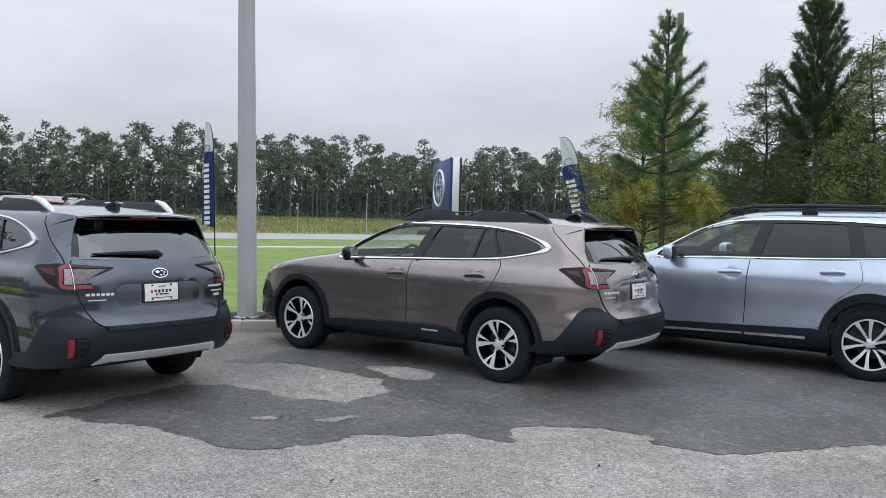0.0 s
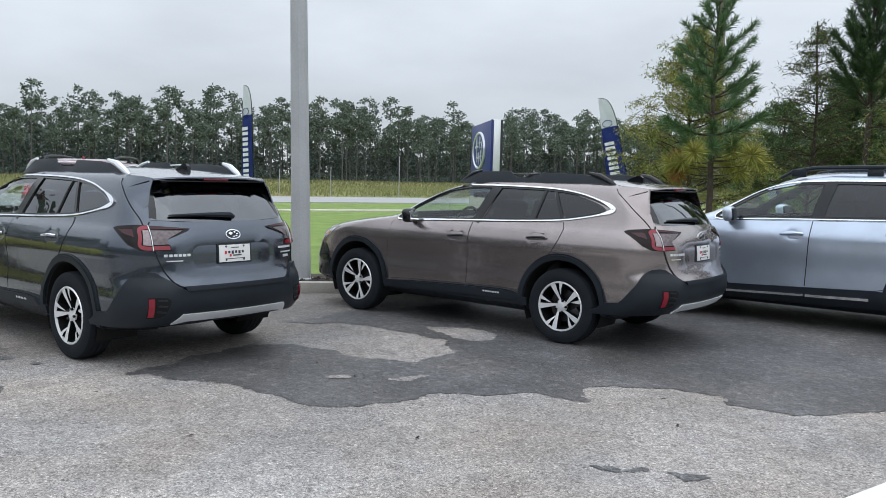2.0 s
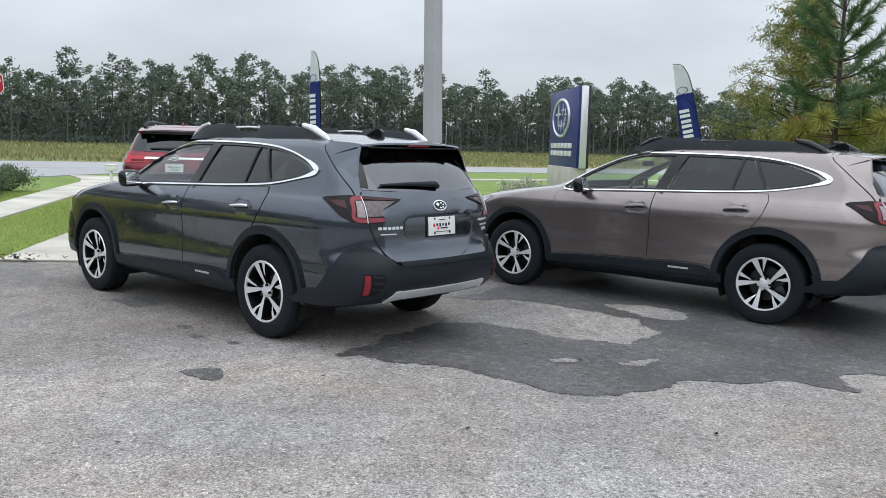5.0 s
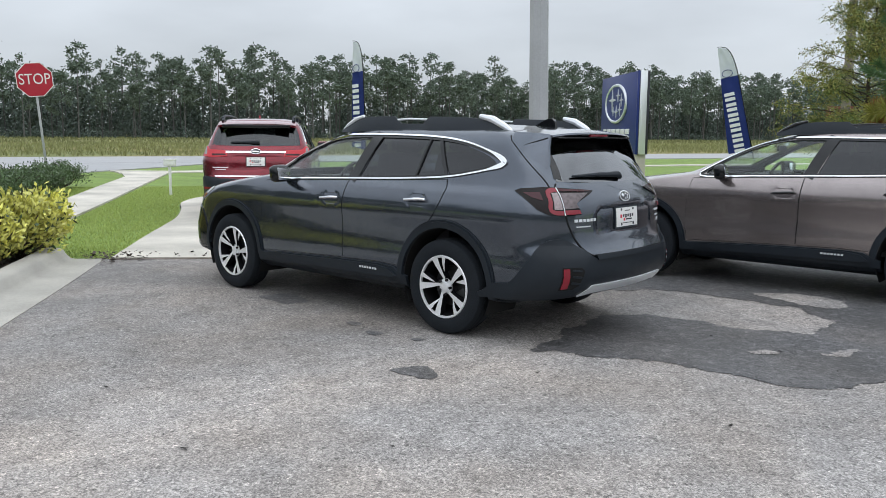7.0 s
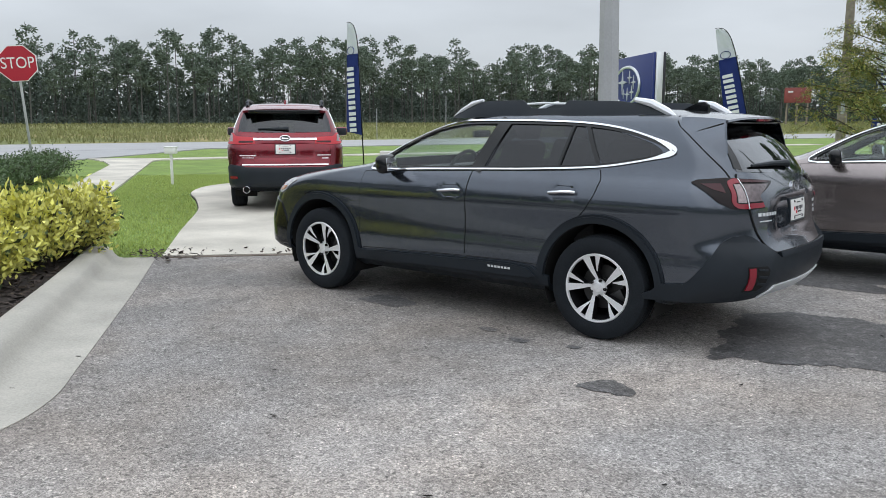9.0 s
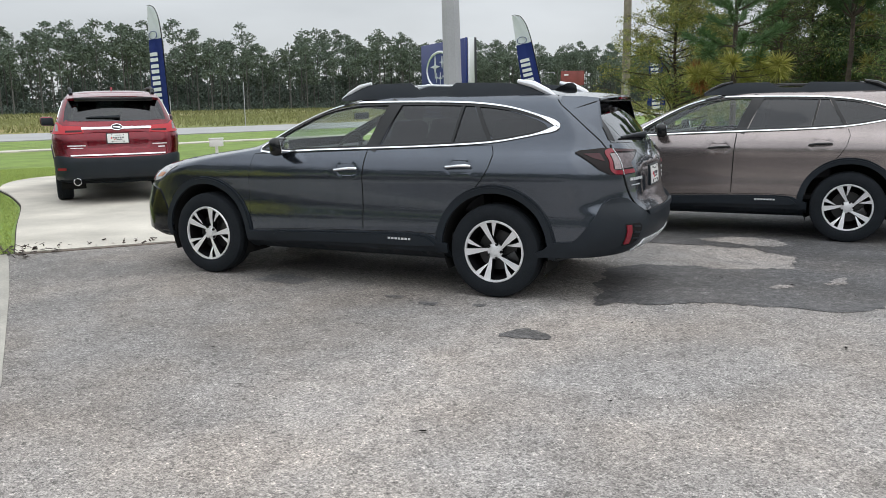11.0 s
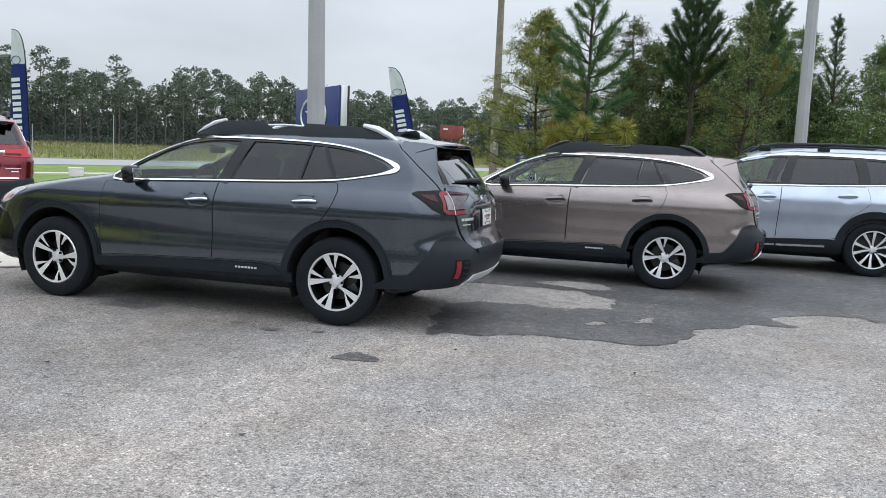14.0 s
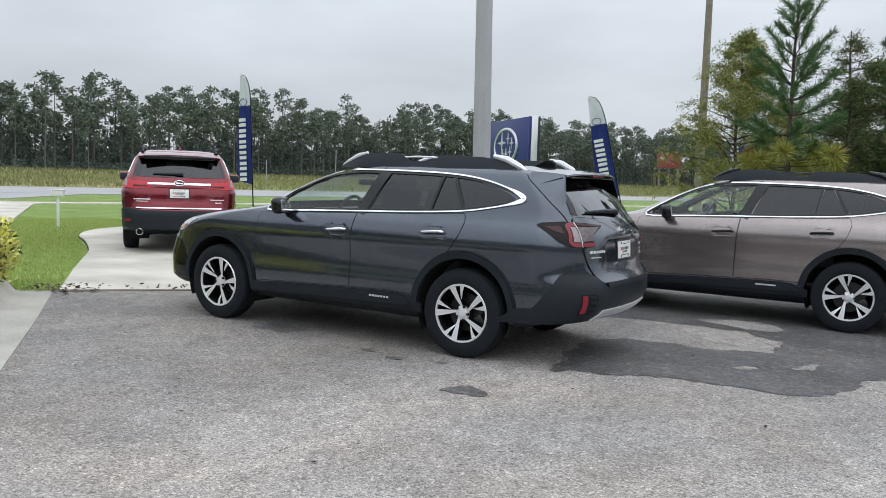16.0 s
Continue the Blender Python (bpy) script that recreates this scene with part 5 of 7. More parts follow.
        part("exhaust_rim", tube([(4.085, s * 0.62 + 0.05 * math.cos(t), 0.37 + 0.05 * math.sin(t)) for t in np.linspace(0, 2 * math.pi, 19)[:-1]], 0.009, 6, closed=True), M_CHROME, ex)
        y = s * 0.62
        rail = part("roof_rail", tube([(1.22, y * 0.96, 1.655), (1.36, y * 0.98, 1.735), (1.6, y, 1.775), (2.3, y * 1.01, 1.79), (2.9, y, 1.785), (3.3, y * 0.98, 1.76), (3.42, y * 0.97, 1.69)], [0.018, 0.022, 0.024, 0.024, 0.024, 0.024, 0.02], 8), M_PLASTIC, car)
        for x in (1.42, 2.2, 3.28):
            part("rail_foot", box(0.16, 0.05, 0.09, (x, y * 0.99, 1.715), 0.015), M_PLASTIC, rail)
    put_wheels(car, T_WHEEL, T_HUBS, 0.815)
    gate_poly = [(-0.84, 1.26), (-0.87, 1.20), (-0.82, 1.06), (-0.78, 0.85), (-0.72, 0.75), (0.72, 0.75), (0.78, 0.85), (0.82, 1.06), (0.87, 1.20), (0.84, 1.26)]

    def gate_dish(u, z):
        d = max(abs(u) - 0.40, 0) / 0.05 + max(abs(z - 0.98) - 0.08, 0) / 0.03
        return -0.022 * max(0, 1 - d)
    gate = part("tailgate", patch(sh, arc, gate_poly, 0.006, 0.05, 0.012, False, gate_dish), coat, car)
    part("door_seam", band(sh, arc, gate_poly, 0.01, 0.0025, 0.004, False, None, 90), M_GAP, body)
    pane = part("rear_window", patch(sh, rear, grow(T_REAR, 0.02), 0.004, 0.08, 0.006), G_DARK, gate)
    pane.visible_shadow = False
    bm = bmesh.new()
    rows = []
    for k in np.linspace(-1, 1, 13):
        x1, z1, x0, zt = 3.72 - 0.06 * k * k, 1.645 - 0.03 * abs(k) ** 3, 3.36, 1.712 - 0.03 * abs(k) ** 3
        rows.append([bm.verts.new(c) for c in ((x0, 0.66 * k, zt), ((x0 + x1) / 2, 0.66 * k, (zt + z1) / 2 + 0.014), (x1, 0.66 * k, z1), (x1, 0.66 * k, z1 - 0.035), (x0 + 0.16, 0.66 * k, zt - 0.09))])
    for p, q in zip(rows, rows[1:]):
        for j in range(5):
            bm.faces.new((p[j], p[(j + 1) % 5], q[(j + 1) % 5], q[j]))
    bm.faces.new(rows[0])
    bm.faces.new(rows[-1][::-1])
    bmesh.ops.recalc_face_normals(bm, faces=bm.faces[:])
    part("spoiler", bm, coat, gate)
    part("spoiler_underside", box(0.2, 1.14, 0.06, (3.66, 0, 1.60), 0.01), M_GLOSSBLK, gate)
    w0, w1 = sh.on(rear, -0.42, 1.315, 0.02), sh.on(rear, 0.06, 1.31, 0.03)
    part("wiper", tube([w0, w0.lerp(w1, 0.5), w1], [0.01, 0.018, 0.026], 8), M_PLASTIC, gate)
    part("chrome_bar", band(sh, rear, [(-0.50, 1.158), (0.50, 1.158)], 0.032, 0.02, 0.02, False, None, 16), M_CHROME, gate)
    part("chrome_strip", band(sh, rear, [(-0.68, 0.755), (0.68, 0.755)], 0.022, 0.02, 0.02, False, None, 16), M_CHROME, car)
    ov = [(0.08 * math.cos(t), 1.165 + 0.042 * math.sin(t)) for t in np.linspace(0, 2 * math.pi, 25)[:-1]]
    badge = part("oval_badge", patch(sh, rear, ov, 0.026, 0.06, 0.02), M_GLOSSBLK, gate)
    part("badge_ring", band(sh, rear, ov + ov[:1], 0.008, 0.032, 0.012), M_CHROME, badge)
    part("badge_cross", band(sh, rear, [(-0.05, 1.17), (0.05, 1.16)], 0.016, 0.03, 0.008), M_CHROME, badge)
    plate = part("licence_plate", patch(sh, rear, [(-0.165, 0.92), (0.165, 0.92), (0.165, 1.085), (-0.165, 1.085)], 0.010, 0.08, 0.02), M_PLASTIC, car)
    part("plate_card", patch(sh, rear, [(-0.15, 0.932), (0.15, 0.932), (0.15, 1.073), (-0.15, 1.073)], 0.013, 0.08, 0.006), M_WHITE, plate)
    card_print(sh, rear, plate, 1.002)
    for u0, u1, z0, z1 in ((-0.72, -0.46, 0.895, 0.912), (-0.68, -0.5, 0.862, 0.872), (0.50, 0.72, 0.90, 0.914), (0.58, 0.68, 0.85, 0.866)):
        part("name_bar", patch(sh, rear, [(u0, z0), (u1, z0), (u1, z1), (u0, z1)], 0.010, 0.1, 0.005), M_SATIN, gate)
    part("aerial_fin", prism([(2.92, 1.72), (3.0, 1.757), (3.08, 1.79), (3.12, 1.795), (3.16, 1.70)], "y", -0.016, 0.016), coat, car)
    cabin(car, 0.07, 0.05)
    screen = part("windscreen", patch_front(sh, grow(T_SCREEN, 0.03)), G_FRONT, car)
    screen.visible_shadow = False
    return car


def repaint(car, at, label, swaps):
    """A second car of the same make in another colour."""
    twin = copy_thing(car, at)
    tagged(twin, label)
    fresh = {}
    for ob in twin.children_recursive:
        for (old, name), mat in swaps.items():
            if ob.data.materials and ob.data.materials[0] == old and (not name or ob.name.startswith(name)):
                if (ob.data.name, mat.name) not in fresh:
                    me = ob.data.copy()
                    me.materials[0] = mat
                    fresh[ob.data.name, mat.name] = me
                ob.data = fresh[ob.data.name, mat.name]
                if name == "door_handle":
                    tagged(ob, "dark glossy door handle")
                break
    return twin


grey_car = wagon("graphite grey station wagon with black cladding and bright roof-rail ends", M_GREY, pose(0.02, 0.84, 0), True)
repaint(grey_car, pose(2.53, 4.36, 0, 0, 0, 0.3), "bronze brown station wagon with black cladding and dark roof rails",
        {(M_GREY, ""): M_BROWN, (M_CHROME, "door_handle"): M_GLOSSBLK, (M_SATIN, "rail_end"): M_GLOSSBLK, (M_SATIN, "crossbar_insert"): M_GLOSSBLK})
silver_car = tall_wagon("ice-silver family car with black roof rails and chrome trim", M_SILVER, pose(5.08, 7.12, 0, 0, 0, 1.5))
repaint(silver_car, pose(-7.86, 6.38, 0.012, 0, 0, -41.5), "crimson red family car parked on the concrete drive", {(M_SILVER, ""): M_RED})

# ---- ground ----
from mathutils import geometry
rng = np.random.default_rng(5)
ground = solid("ground", slab([(-2500, -2500), (2500, -2500), (2500, 2500), (-2500, 2500)], -0.6, -0.03), M_LAWN, "mown green lawn reaching to the horizon", kind="structure", smooth=0)
RN = np.array((-0.927, 0.375))   # away from the car park, across the main road
RT = np.array((0.375, 0.927))    # along the main road


def along(d, s):
    p = RN * d + RT * s
    return (float(p[0]), float(p[1]))


ALONG = [(-2.60, 0.0), (-1.55, 1.14), (1.05, 3.88), (1.36, 4.22), (9.5, 12.6), (16.0, 19.2)]
lot = slab([*ALONG, (60, 19), (60, -60), (-12, -60), (-8.0, -10.0), (-1.0, -5.55), (0.35, -4.85), (1.0, -4.4), (1.32, -3.95), (1.24, -3.43), (0.97, -3.1), (-0.14, -2.2), (-2.72, -0.12)], -0.3, 0.0)
tagged(new("pavement", mesh_of("pavement", lot, M_ASPHALT, 0)), "worn grey asphalt car park with fine stones", kind="structure")
solid("field", slab([along(44, -400), along(44, 700), along(900, 700), along(900, -400)], -0.3, 0.0), M_FIELD, "rough yellow-green field beyond the road", kind="structure", smooth=0)
solid("road", slab([along(34.5, -400), along(34.5, 400), along(45.3, 400), along(45.3, -400)], -0.3, 0.012), M_ROAD, "pale grey main road across the view", kind="structure", smooth=0)
side_street = ragged([(-20.5, 1.0), (-22.2, 5.5), (-23.6, 9.5), (-26.0, 14.0), (-31, 22), along(36, 14), along(36, -60), (-20, -40)], 0.02, 1, 1.5)
solid("side_road", slab(side_street, -0.3, 0.006), M_ROAD, "pale grey side road joining the main road", kind="structure", smooth=0)
drive_edge = curve([(-2.62, 0.03), (-3.4, 0.66), (-4.4, 1.47), (-5.96, 2.78), (-6.75, 3.36), (-7.9, 4.1), (-9.0, 4.75), (-9.9, 5.6), (-10.35, 6.4), (-10.4, 7.2), (-9.9, 8.1)], 5, False)
drive = slab([*drive_edge, (-8.6, 9.4), (-5.5, 8.2), (-2.2, 5.4), (-0.35, 2.45), (-1.55, 1.14)], -0.2, 0.012)
tagged(new("driveway", mesh_of("driveway", drive, M_CONCRETE, 0)), "pale concrete display drive with a rounded edge", kind="structure")
PT, PN = np.array((-0.79, 0.613)), np.array((0.613, 0.79))   # along and across the footpath
walk_slab = slab([tuple(PN * k + PT * q) for k, q in ((-3.2, 5.0), (-3.32, 9.2), (-3.6, 16.0), (-3.9, 23.4), (-3.4, 25.2), (-6.4, 25.6), (-5.6, 23.8), (-4.95, 21.0), (-4.7, 16.0), (-4.3, 9.4), (-4.15, 5.0))], -0.2, 0.01)
tagged(new("footpath", mesh_of("footpath", walk_slab, M_CONCRETE, 0)), "pale concrete footpath through the lawn", kind="structure")
solid("far_footpath", slab([along(24.3, 1.0), along(24.3, 40), along(25.4, 40), along(25.4, 1.0)], -0.2, 0.008), M_CONCRETE, "pale concrete footpath along the road", kind="structure", smooth=0)

soil = []
for (x0, y0), (x1, y1) in zip(drive_edge, drive_edge[1:]):
    ll = math.hypot(x1 - x0, y1 - y0)
    soil.append((x0 + (y1 - y0) / ll * -0.014, y0 + (x1 - x0) / ll * 0.014))
side_of = 1 if (soil[0][0] * 0.613 + soil[0][1] * 0.79) < (drive_edge[0][0] * 0.613 + drive_edge[0][1] * 0.79) else -1
soil = [(a[0] + side_of * (b[0] - a[0]), a[1] + side_of * (b[1] - a[1])) for a, b in zip(drive_edge, soil)]
solid("soil_edge", slab(soil + drive_edge[:len(soil)][::-1], -0.1, -0.006), M_MULCH, "thin dark line of soil along the drive's edge", kind="structure", smooth=0)
solid("joint_strip", slab([(-2.60, 0.02), (-1.55, 1.16), (-0.36, 2.44), (-0.30, 2.36), (-1.49, 1.09), (-2.53, -0.04)], -0.1, 0.007), M_JOINT, "brown dirt-filled joint between asphalt and drive", kind="structure", smooth=0)


# damp areas on the asphalt
def stain(poly, amp, seed, z=0.004, mat=M_WET, name="damp_patch"):
    if len(poly) < 9:
        poly = curve(poly, 5)
        amp = min(amp * 1.4, 0.1)
    edge = [Vector(q) for q in ragged(poly, amp, 2.6, 0.022 if amp > 0.051 else 0.012, seed)]
    flat, _, tris, _, _, _ = geometry.delaunay_2d_cdt(edge, [(i, (i + 1) % len(edge)) for i in range(len(edge))], [], 0, 1e-5)
    centre = [(flat[a] + flat[b] + flat[c]) / 3 for a, b, c in tris]
    bm = bmesh.new()
    vs = [bm.verts.new((v.x, v.y, z)) for v in flat]
    ring = np.array([(v.x, v.y) for v in edge])
    nxt = np.roll(ring, -1, 0)
    for t, c in zip(tris, centre):
        up = (ring[:, 1] > c.y) != (nxt[:, 1] > c.y)
        cross = ring[:, 0] + (c.y - ring[:, 1]) * (nxt[:, 0] - ring[:, 0]) / np.where(up, nxt[:, 1] - ring[:, 1], 1.0)
        if int(np.sum(up & (cross > c.x))) % 2:
            f = bm.faces.new([vs[i] for i in t])
            if f.normal.z < 0 or (f.normal_update() or f.normal.z < 0):
                f.normal_flip()
    bmesh.ops.delete(bm, geom=[v for v in bm.verts if not v.link_faces], context="VERTS")
    ob = solid(name, bm, mat, "dark damp patch with an uneven edge on the asphalt" if mat is not M_ASPHALT else "dry pale island within the damp asphalt", kind="structure", smooth=0)
    return ob


stain([(3.54, 0.02), (4.0, 0.2), (4.4, 0.42), (5.1, 0.4), (5.4, 0.5), (5.56, 0.8), (5.6, 1.2), (6.1, 1.78), (6.55, 1.84), (6.38, 2.14), (6.42, 2.34), (6.82, 2.7), (7.2, 2.66), (7.3, 2.5), (7.7, 2.56), (8.45, 3.55), (12, 6.0), (16, 9), (14, 14), (5, 8), (2.9, 4.3), (2.65, 3.6), (2.6, 2.97), (2.63, 2.3), (3.08, 2.75), (3.9, 2.86), (4.4, 2.8), (4.86, 2.45), (4.8, 1.95), (4.3, 1.65), (3.6, 1.7), (3.36, 1.35), (3.4, 0.6)], 0.1, 1.0)
stain([(3.9, 3.15), (4.5, 3.0), (4.75, 3.2), (4.3, 3.5)], 0.08, 15.0, 0.008, M_ASPHALT, "dry_patch")
stain([(5.02, 1.3), (5.1, 1.32), (5.22, 1.45), (5.3, 1.62), (5.18, 1.6), (5.08, 1.48)], 0.06, 16.0, 0.008, M_ASPHALT, "dry_patch")
stain([(4.68, 1.04), (4.76, 1.05), (4.86, 1.17), (4.8, 1.2), (4.72, 1.13)], 0.04, 17.0, 0.008, M_ASPHALT, "dry_patch")
stain([(3.14, -0.98), (3.3, -1.05), (3.48, -0.97), (3.42, -0.84), (3.22, -0.83)], 0.05, 6.0, 0.004, M_FAINT)
stain([(7.24, 0.69), (7.34, 0.68), (7.4, 0.75), (7.3, 0.77)], 0.05, 7.0, 0.004, M_FAINT)
stain([(7.4, 0.74), (7.46, 0.76), (7.5, 0.86), (7.43, 0.83)], 0.05, 19.0, 0.004, M_FAINT)
stain([(7.56, 0.9), (7.68, 0.85), (7.76, 0.96), (7.66, 0.98)], 0.06, 8.0, 0.004, M_FAINT)
stain([(9.1, 3.2), (9.6, 2.9), (11.5, 3.6), (11.5, 4.4), (10.2, 3.9)], 0.12, 18.0)
stain([(0.55, -0.12), (1.0, -0.14), (1.12, 0.05), (0.7, 0.16)], 0.05, 9.0)
stain([(1.95, -0.3), (2.08, -0.31), (2.1, -0.24), (1.97, -0.23)], 0.02, 10.0)
stain([(2.3, -0.42), (2.42, -0.44), (2.43, -0.35), (2.31, -0.35)], 0.02, 11.0)
stain([(2.7, -0.32), (2.78, -0.34), (2.8, -0.28), (2.72, -0.27)], 0.02, 12.0)

# ---- kerbs ----
def kerb(line, profile, name, label, closed=False):
    """Sweeps a profile of (out, up) along a line; out is to its left."""
    bm = bmesh.new()
    rows = []
    for i, p in enumerate(line):
        p = np.array(p)
        t = np.array(line[min(i + 1, len(line) - 1)]) - np.array(line[max(i - 1, 0)])
        t = t / np.linalg.norm(t)
        n = np.array((-t[1], t[0]))
        rows.append([bm.verts.new((*(p + n * o), h)) for o, h in profile])
    for a, b in zip(rows, rows[1:]):
        for j in range(len(profile) - 1):
            bm.faces.new((a[j], a[j + 1], b[j + 1], b[j]))
    bm.faces.new(rows[0])
    bm.faces.new(rows[-1][::-1])
    bmesh.ops.recalc_face_normals(bm, faces=bm.faces[:])
    return tagged(new(name, mesh_of(name, bm, M_KERB, 40)), label, kind="structure")


gutter = curve([(-2.62, -0.05), (-1.3, -1.07), (-0.04, -2.08), (0.6, -2.6), (1.07, -3.0), (1.33, -3.43), (1.32, -3.95), (1.0, -4.4), (0.35, -4.85), (-1.0, -5.55), (-8.0, -10.0)], 6, False)
kerb(gutter[::-1], [(0.0, -0.1), (0.0, 0.006), (0.33, 0.010), (0.38, 0.022), (0.42, 0.06), (0.455, 0.115), (0.49, 0.14), (0.54, 0.148), (0.64, 0.15), (0.68, 0.14), (0.70, -0.05)], "kerb_bed", "pale concrete kerb and gutter beside the planting bed")
kerb_run = kerb([(-0.35, 2.42), (16, 19.2)], [(0.01, -0.1), (0.005, 0.09), (0.03, 0.125), (0.14, 0.13), (0.15, -0.1)], "kerb_lot", "pale concrete kerb at the end of the parking bays")
k0, k1 = np.array((-0.35, 2.42)), np.array((16.0, 19.2))
kt = (k1 - k0) / np.linalg.norm(k1 - k0)
stone = box(0.985, 0.16, 0.24, (0.5, 0.075, 0.022), 0.016)
stone_mesh = mesh_of("kerb_stone", stone, M_KERB)
for q in range(23):
    c = k0 + kt * q
    ob = part("kerb_stone", stone_mesh, None, kerb_run)
    ob.matrix_basis = pose(float(c[0]), float(c[1]), 0.0, 0, 0, math.degrees(math.atan2(kt[1], kt[0])))
paint_line = slab([(8.63, 2.06), (8.73, 2.05), (8.60, 0.9), (8.34, 1.0)], -0.05, 0.005)
bmesh.ops.delete(paint_line, geom=[f for f in paint_line.faces if abs(f.normal.z) < 0.5], context="FACES")
solid("painted_line", paint_line, M_LINE, "worn white painted line on the asphalt", kind="structure", smooth=0)

# ---- planting ----
def leaf_cloud(points, dirs, length, width, rnd, droop=0.0):
    """Thin pointed leaves at points, each along its direction: vertices and triangles."""
    n = len(points)
    d = dirs / np.maximum(np.linalg.norm(dirs, axis=1, keepdims=True), 1e-6)
    side = np.cross(d, rnd.normal(size=(n, 3)))
    side /= np.maximum(np.linalg.norm(side, axis=1, keepdims=True), 1e-6)
    ln, w = (length * rnd.uniform(0.7, 1.3, n))[:, None], (width * rnd.uniform(0.7, 1.3, n))[:, None]
    tip = points + d * ln
    tip[:, 2] -= droop * ln[:, 0]
    mid = points + d * ln * 0.45
    v = np.stack([points, mid + side * w / 2, tip, mid - side * w / 2], 1).reshape(-1, 3)
    k = np.arange(n)[:, None] * 4
    return v, np.concatenate([k, k + 1, k + 2, k + 3], 1)


def limb(bm, a, b, r0, r1, rnd, bend=0.08, n=4, sides=6):
    a, b = np.array(a, float), np.array(b, float)
    off = rnd.normal(size=3) * bend * np.linalg.norm(b - a)
    pts = [tuple(a + (b - a) * t + off * math.sin(math.pi * t)) for t in np.linspace(0, 1, n)]
    tube(pts, list(np.linspace(r0, r1, n)), sides, bm)
    return pts


def bow(bm, a, tip, lift, r0, rnd):
    """A limb that leaves the trunk low and sweeps up to its tip."""
    a, tip = np.array(a, float), np.array(tip, float)
    pts = [a + (tip - a) * t - np.array((0, 0, lift * 4 * t * (1 - t))) for t in np.linspace(0, 1, 6)]
    tube([tuple(p) for p in pts], list(np.linspace(r0, 0.005, 6)), 5, bm)
    return pts


def pine(name, label, at, height, seed, crown=0.48, spread=0.9, sweep=0.55, poms=6, rusty=0, density=1.0, extra=0):
    """A young longleaf pine: bare lower trunk with a few round sprays, tiers of upswept brushes above."""
    rnd = np.random.default_rng(seed)
    tree = thing(name, label, "tree", pose(*at, 0, 0, seed * 47))
    bm = bmesh.new()
    trunk = [(0.03 * math.sin(k * 1.7 + seed), 0.03 * math.cos(k * 1.3), height * k / 8) for k in range(9)]
    tube(trunk, list(np.linspace(0.075, 0.012, 9)), 8, bm)
    sprays = {0: [], 1: [], 2: []}   # green, yellowed, rusty: (points, directions, length)
    z = height * crown
    while z < height - 0.12:
        f = (z / height - crown) / (1 - crown)
        count = rnd.integers(4, 7) + extra
        spin = rnd.uniform(0, 6.3)
        for k in range(count):
            a = spin + 2 * math.pi * (k + rnd.uniform(-0.3, 0.3)) / count
            r = (spread * (1 - f) ** 0.9 + 0.05) * rnd.uniform(0.5, 1.2)
            rise = r * (sweep + 0.9 * f) * rnd.uniform(0.7, 1.3)
            pts = bow(bm, (0, 0, z - 0.05 * rnd.random()), (r * math.cos(a), r * math.sin(a), z + rise), 0.08 * r, 0.014 * (1 - f) + 0.008, rnd)
            kind = 1 if f < 0.12 and rnd.random() < 0.35 else 0
            for t in np.linspace(0.34, 1.0, max(3, int(r / 0.06))):
                i = min(int(t * 5), 4)
                d = pts[i + 1] - pts[i]
                p = pts[i] + d * (t * 5 - i)
                n = int((34 if t > 0.85 else 26) * density)
                sprays[kind].append((p + rnd.normal(size=(n, 3)) * 0.012, rnd.normal(size=(n, 3)) * 0.55 + d / np.linalg.norm(d) * 1.0 + np.array((0, 0, 0.2)), 0.21 - 0.07 * f))
        z += rnd.uniform(0.3, 0.44) * (1 - 0.4 * f)
    for k in range(5):
        sprays[0].append((np.repeat(np.array([[0, 0, height - 0.35 + 0.09 * k]]), 60, 0), rnd.normal(size=(60, 3)) * 0.4 + np.array((0, 0, 1.2)), 0.15))
    for k in range(poms):
        a, r, zz = rnd.uniform(0, 6.3) if k else 0.4, rnd.uniform(0.35, 1.0), height * rnd.uniform(0.26, crown - 0.02)
        pts = bow(bm, (0, 0, zz), (r * math.cos(a), r * math.sin(a), zz + 0.1), 0.04, 0.012, rnd)
        kind = 2 if k < rusty else (1 if rnd.random() < 0.75 else 0)
        for q in range(3):
            dirs = rnd.normal(size=(80, 3)) + (pts[-1] - pts[0]) * 0.4 + np.array((0, 0, 0.2))
            sprays[kind].append((np.repeat((pts[-1] - (pts[-1] - pts[0]) * 0.05 * q)[None], 80, 0), dirs, 0.29 if kind < 2 else 0.23))
    part("trunk", bm, M_BARK, tree)
    for kind, mat, nm in ((0, M_NEEDLE, "crown"), (1, M_NEEDLE_Y, "yellowed_sprays"), (2, M_NEEDLE_R, "rusty_sprays")):
        vs, fs, base = [], [], 0
        for p, d, ln in sprays[kind]:
            v, q = leaf_cloud(p, d, ln, 0.011 if kind == 0 else 0.015, rnd, 0.06)
            vs.append(v)
            fs.append(q + base)
            base += len(v)
        if vs:
            part(nm, from_arrays(nm, np.concatenate(vs), np.concatenate(fs), mat), None, tree)
    return tree


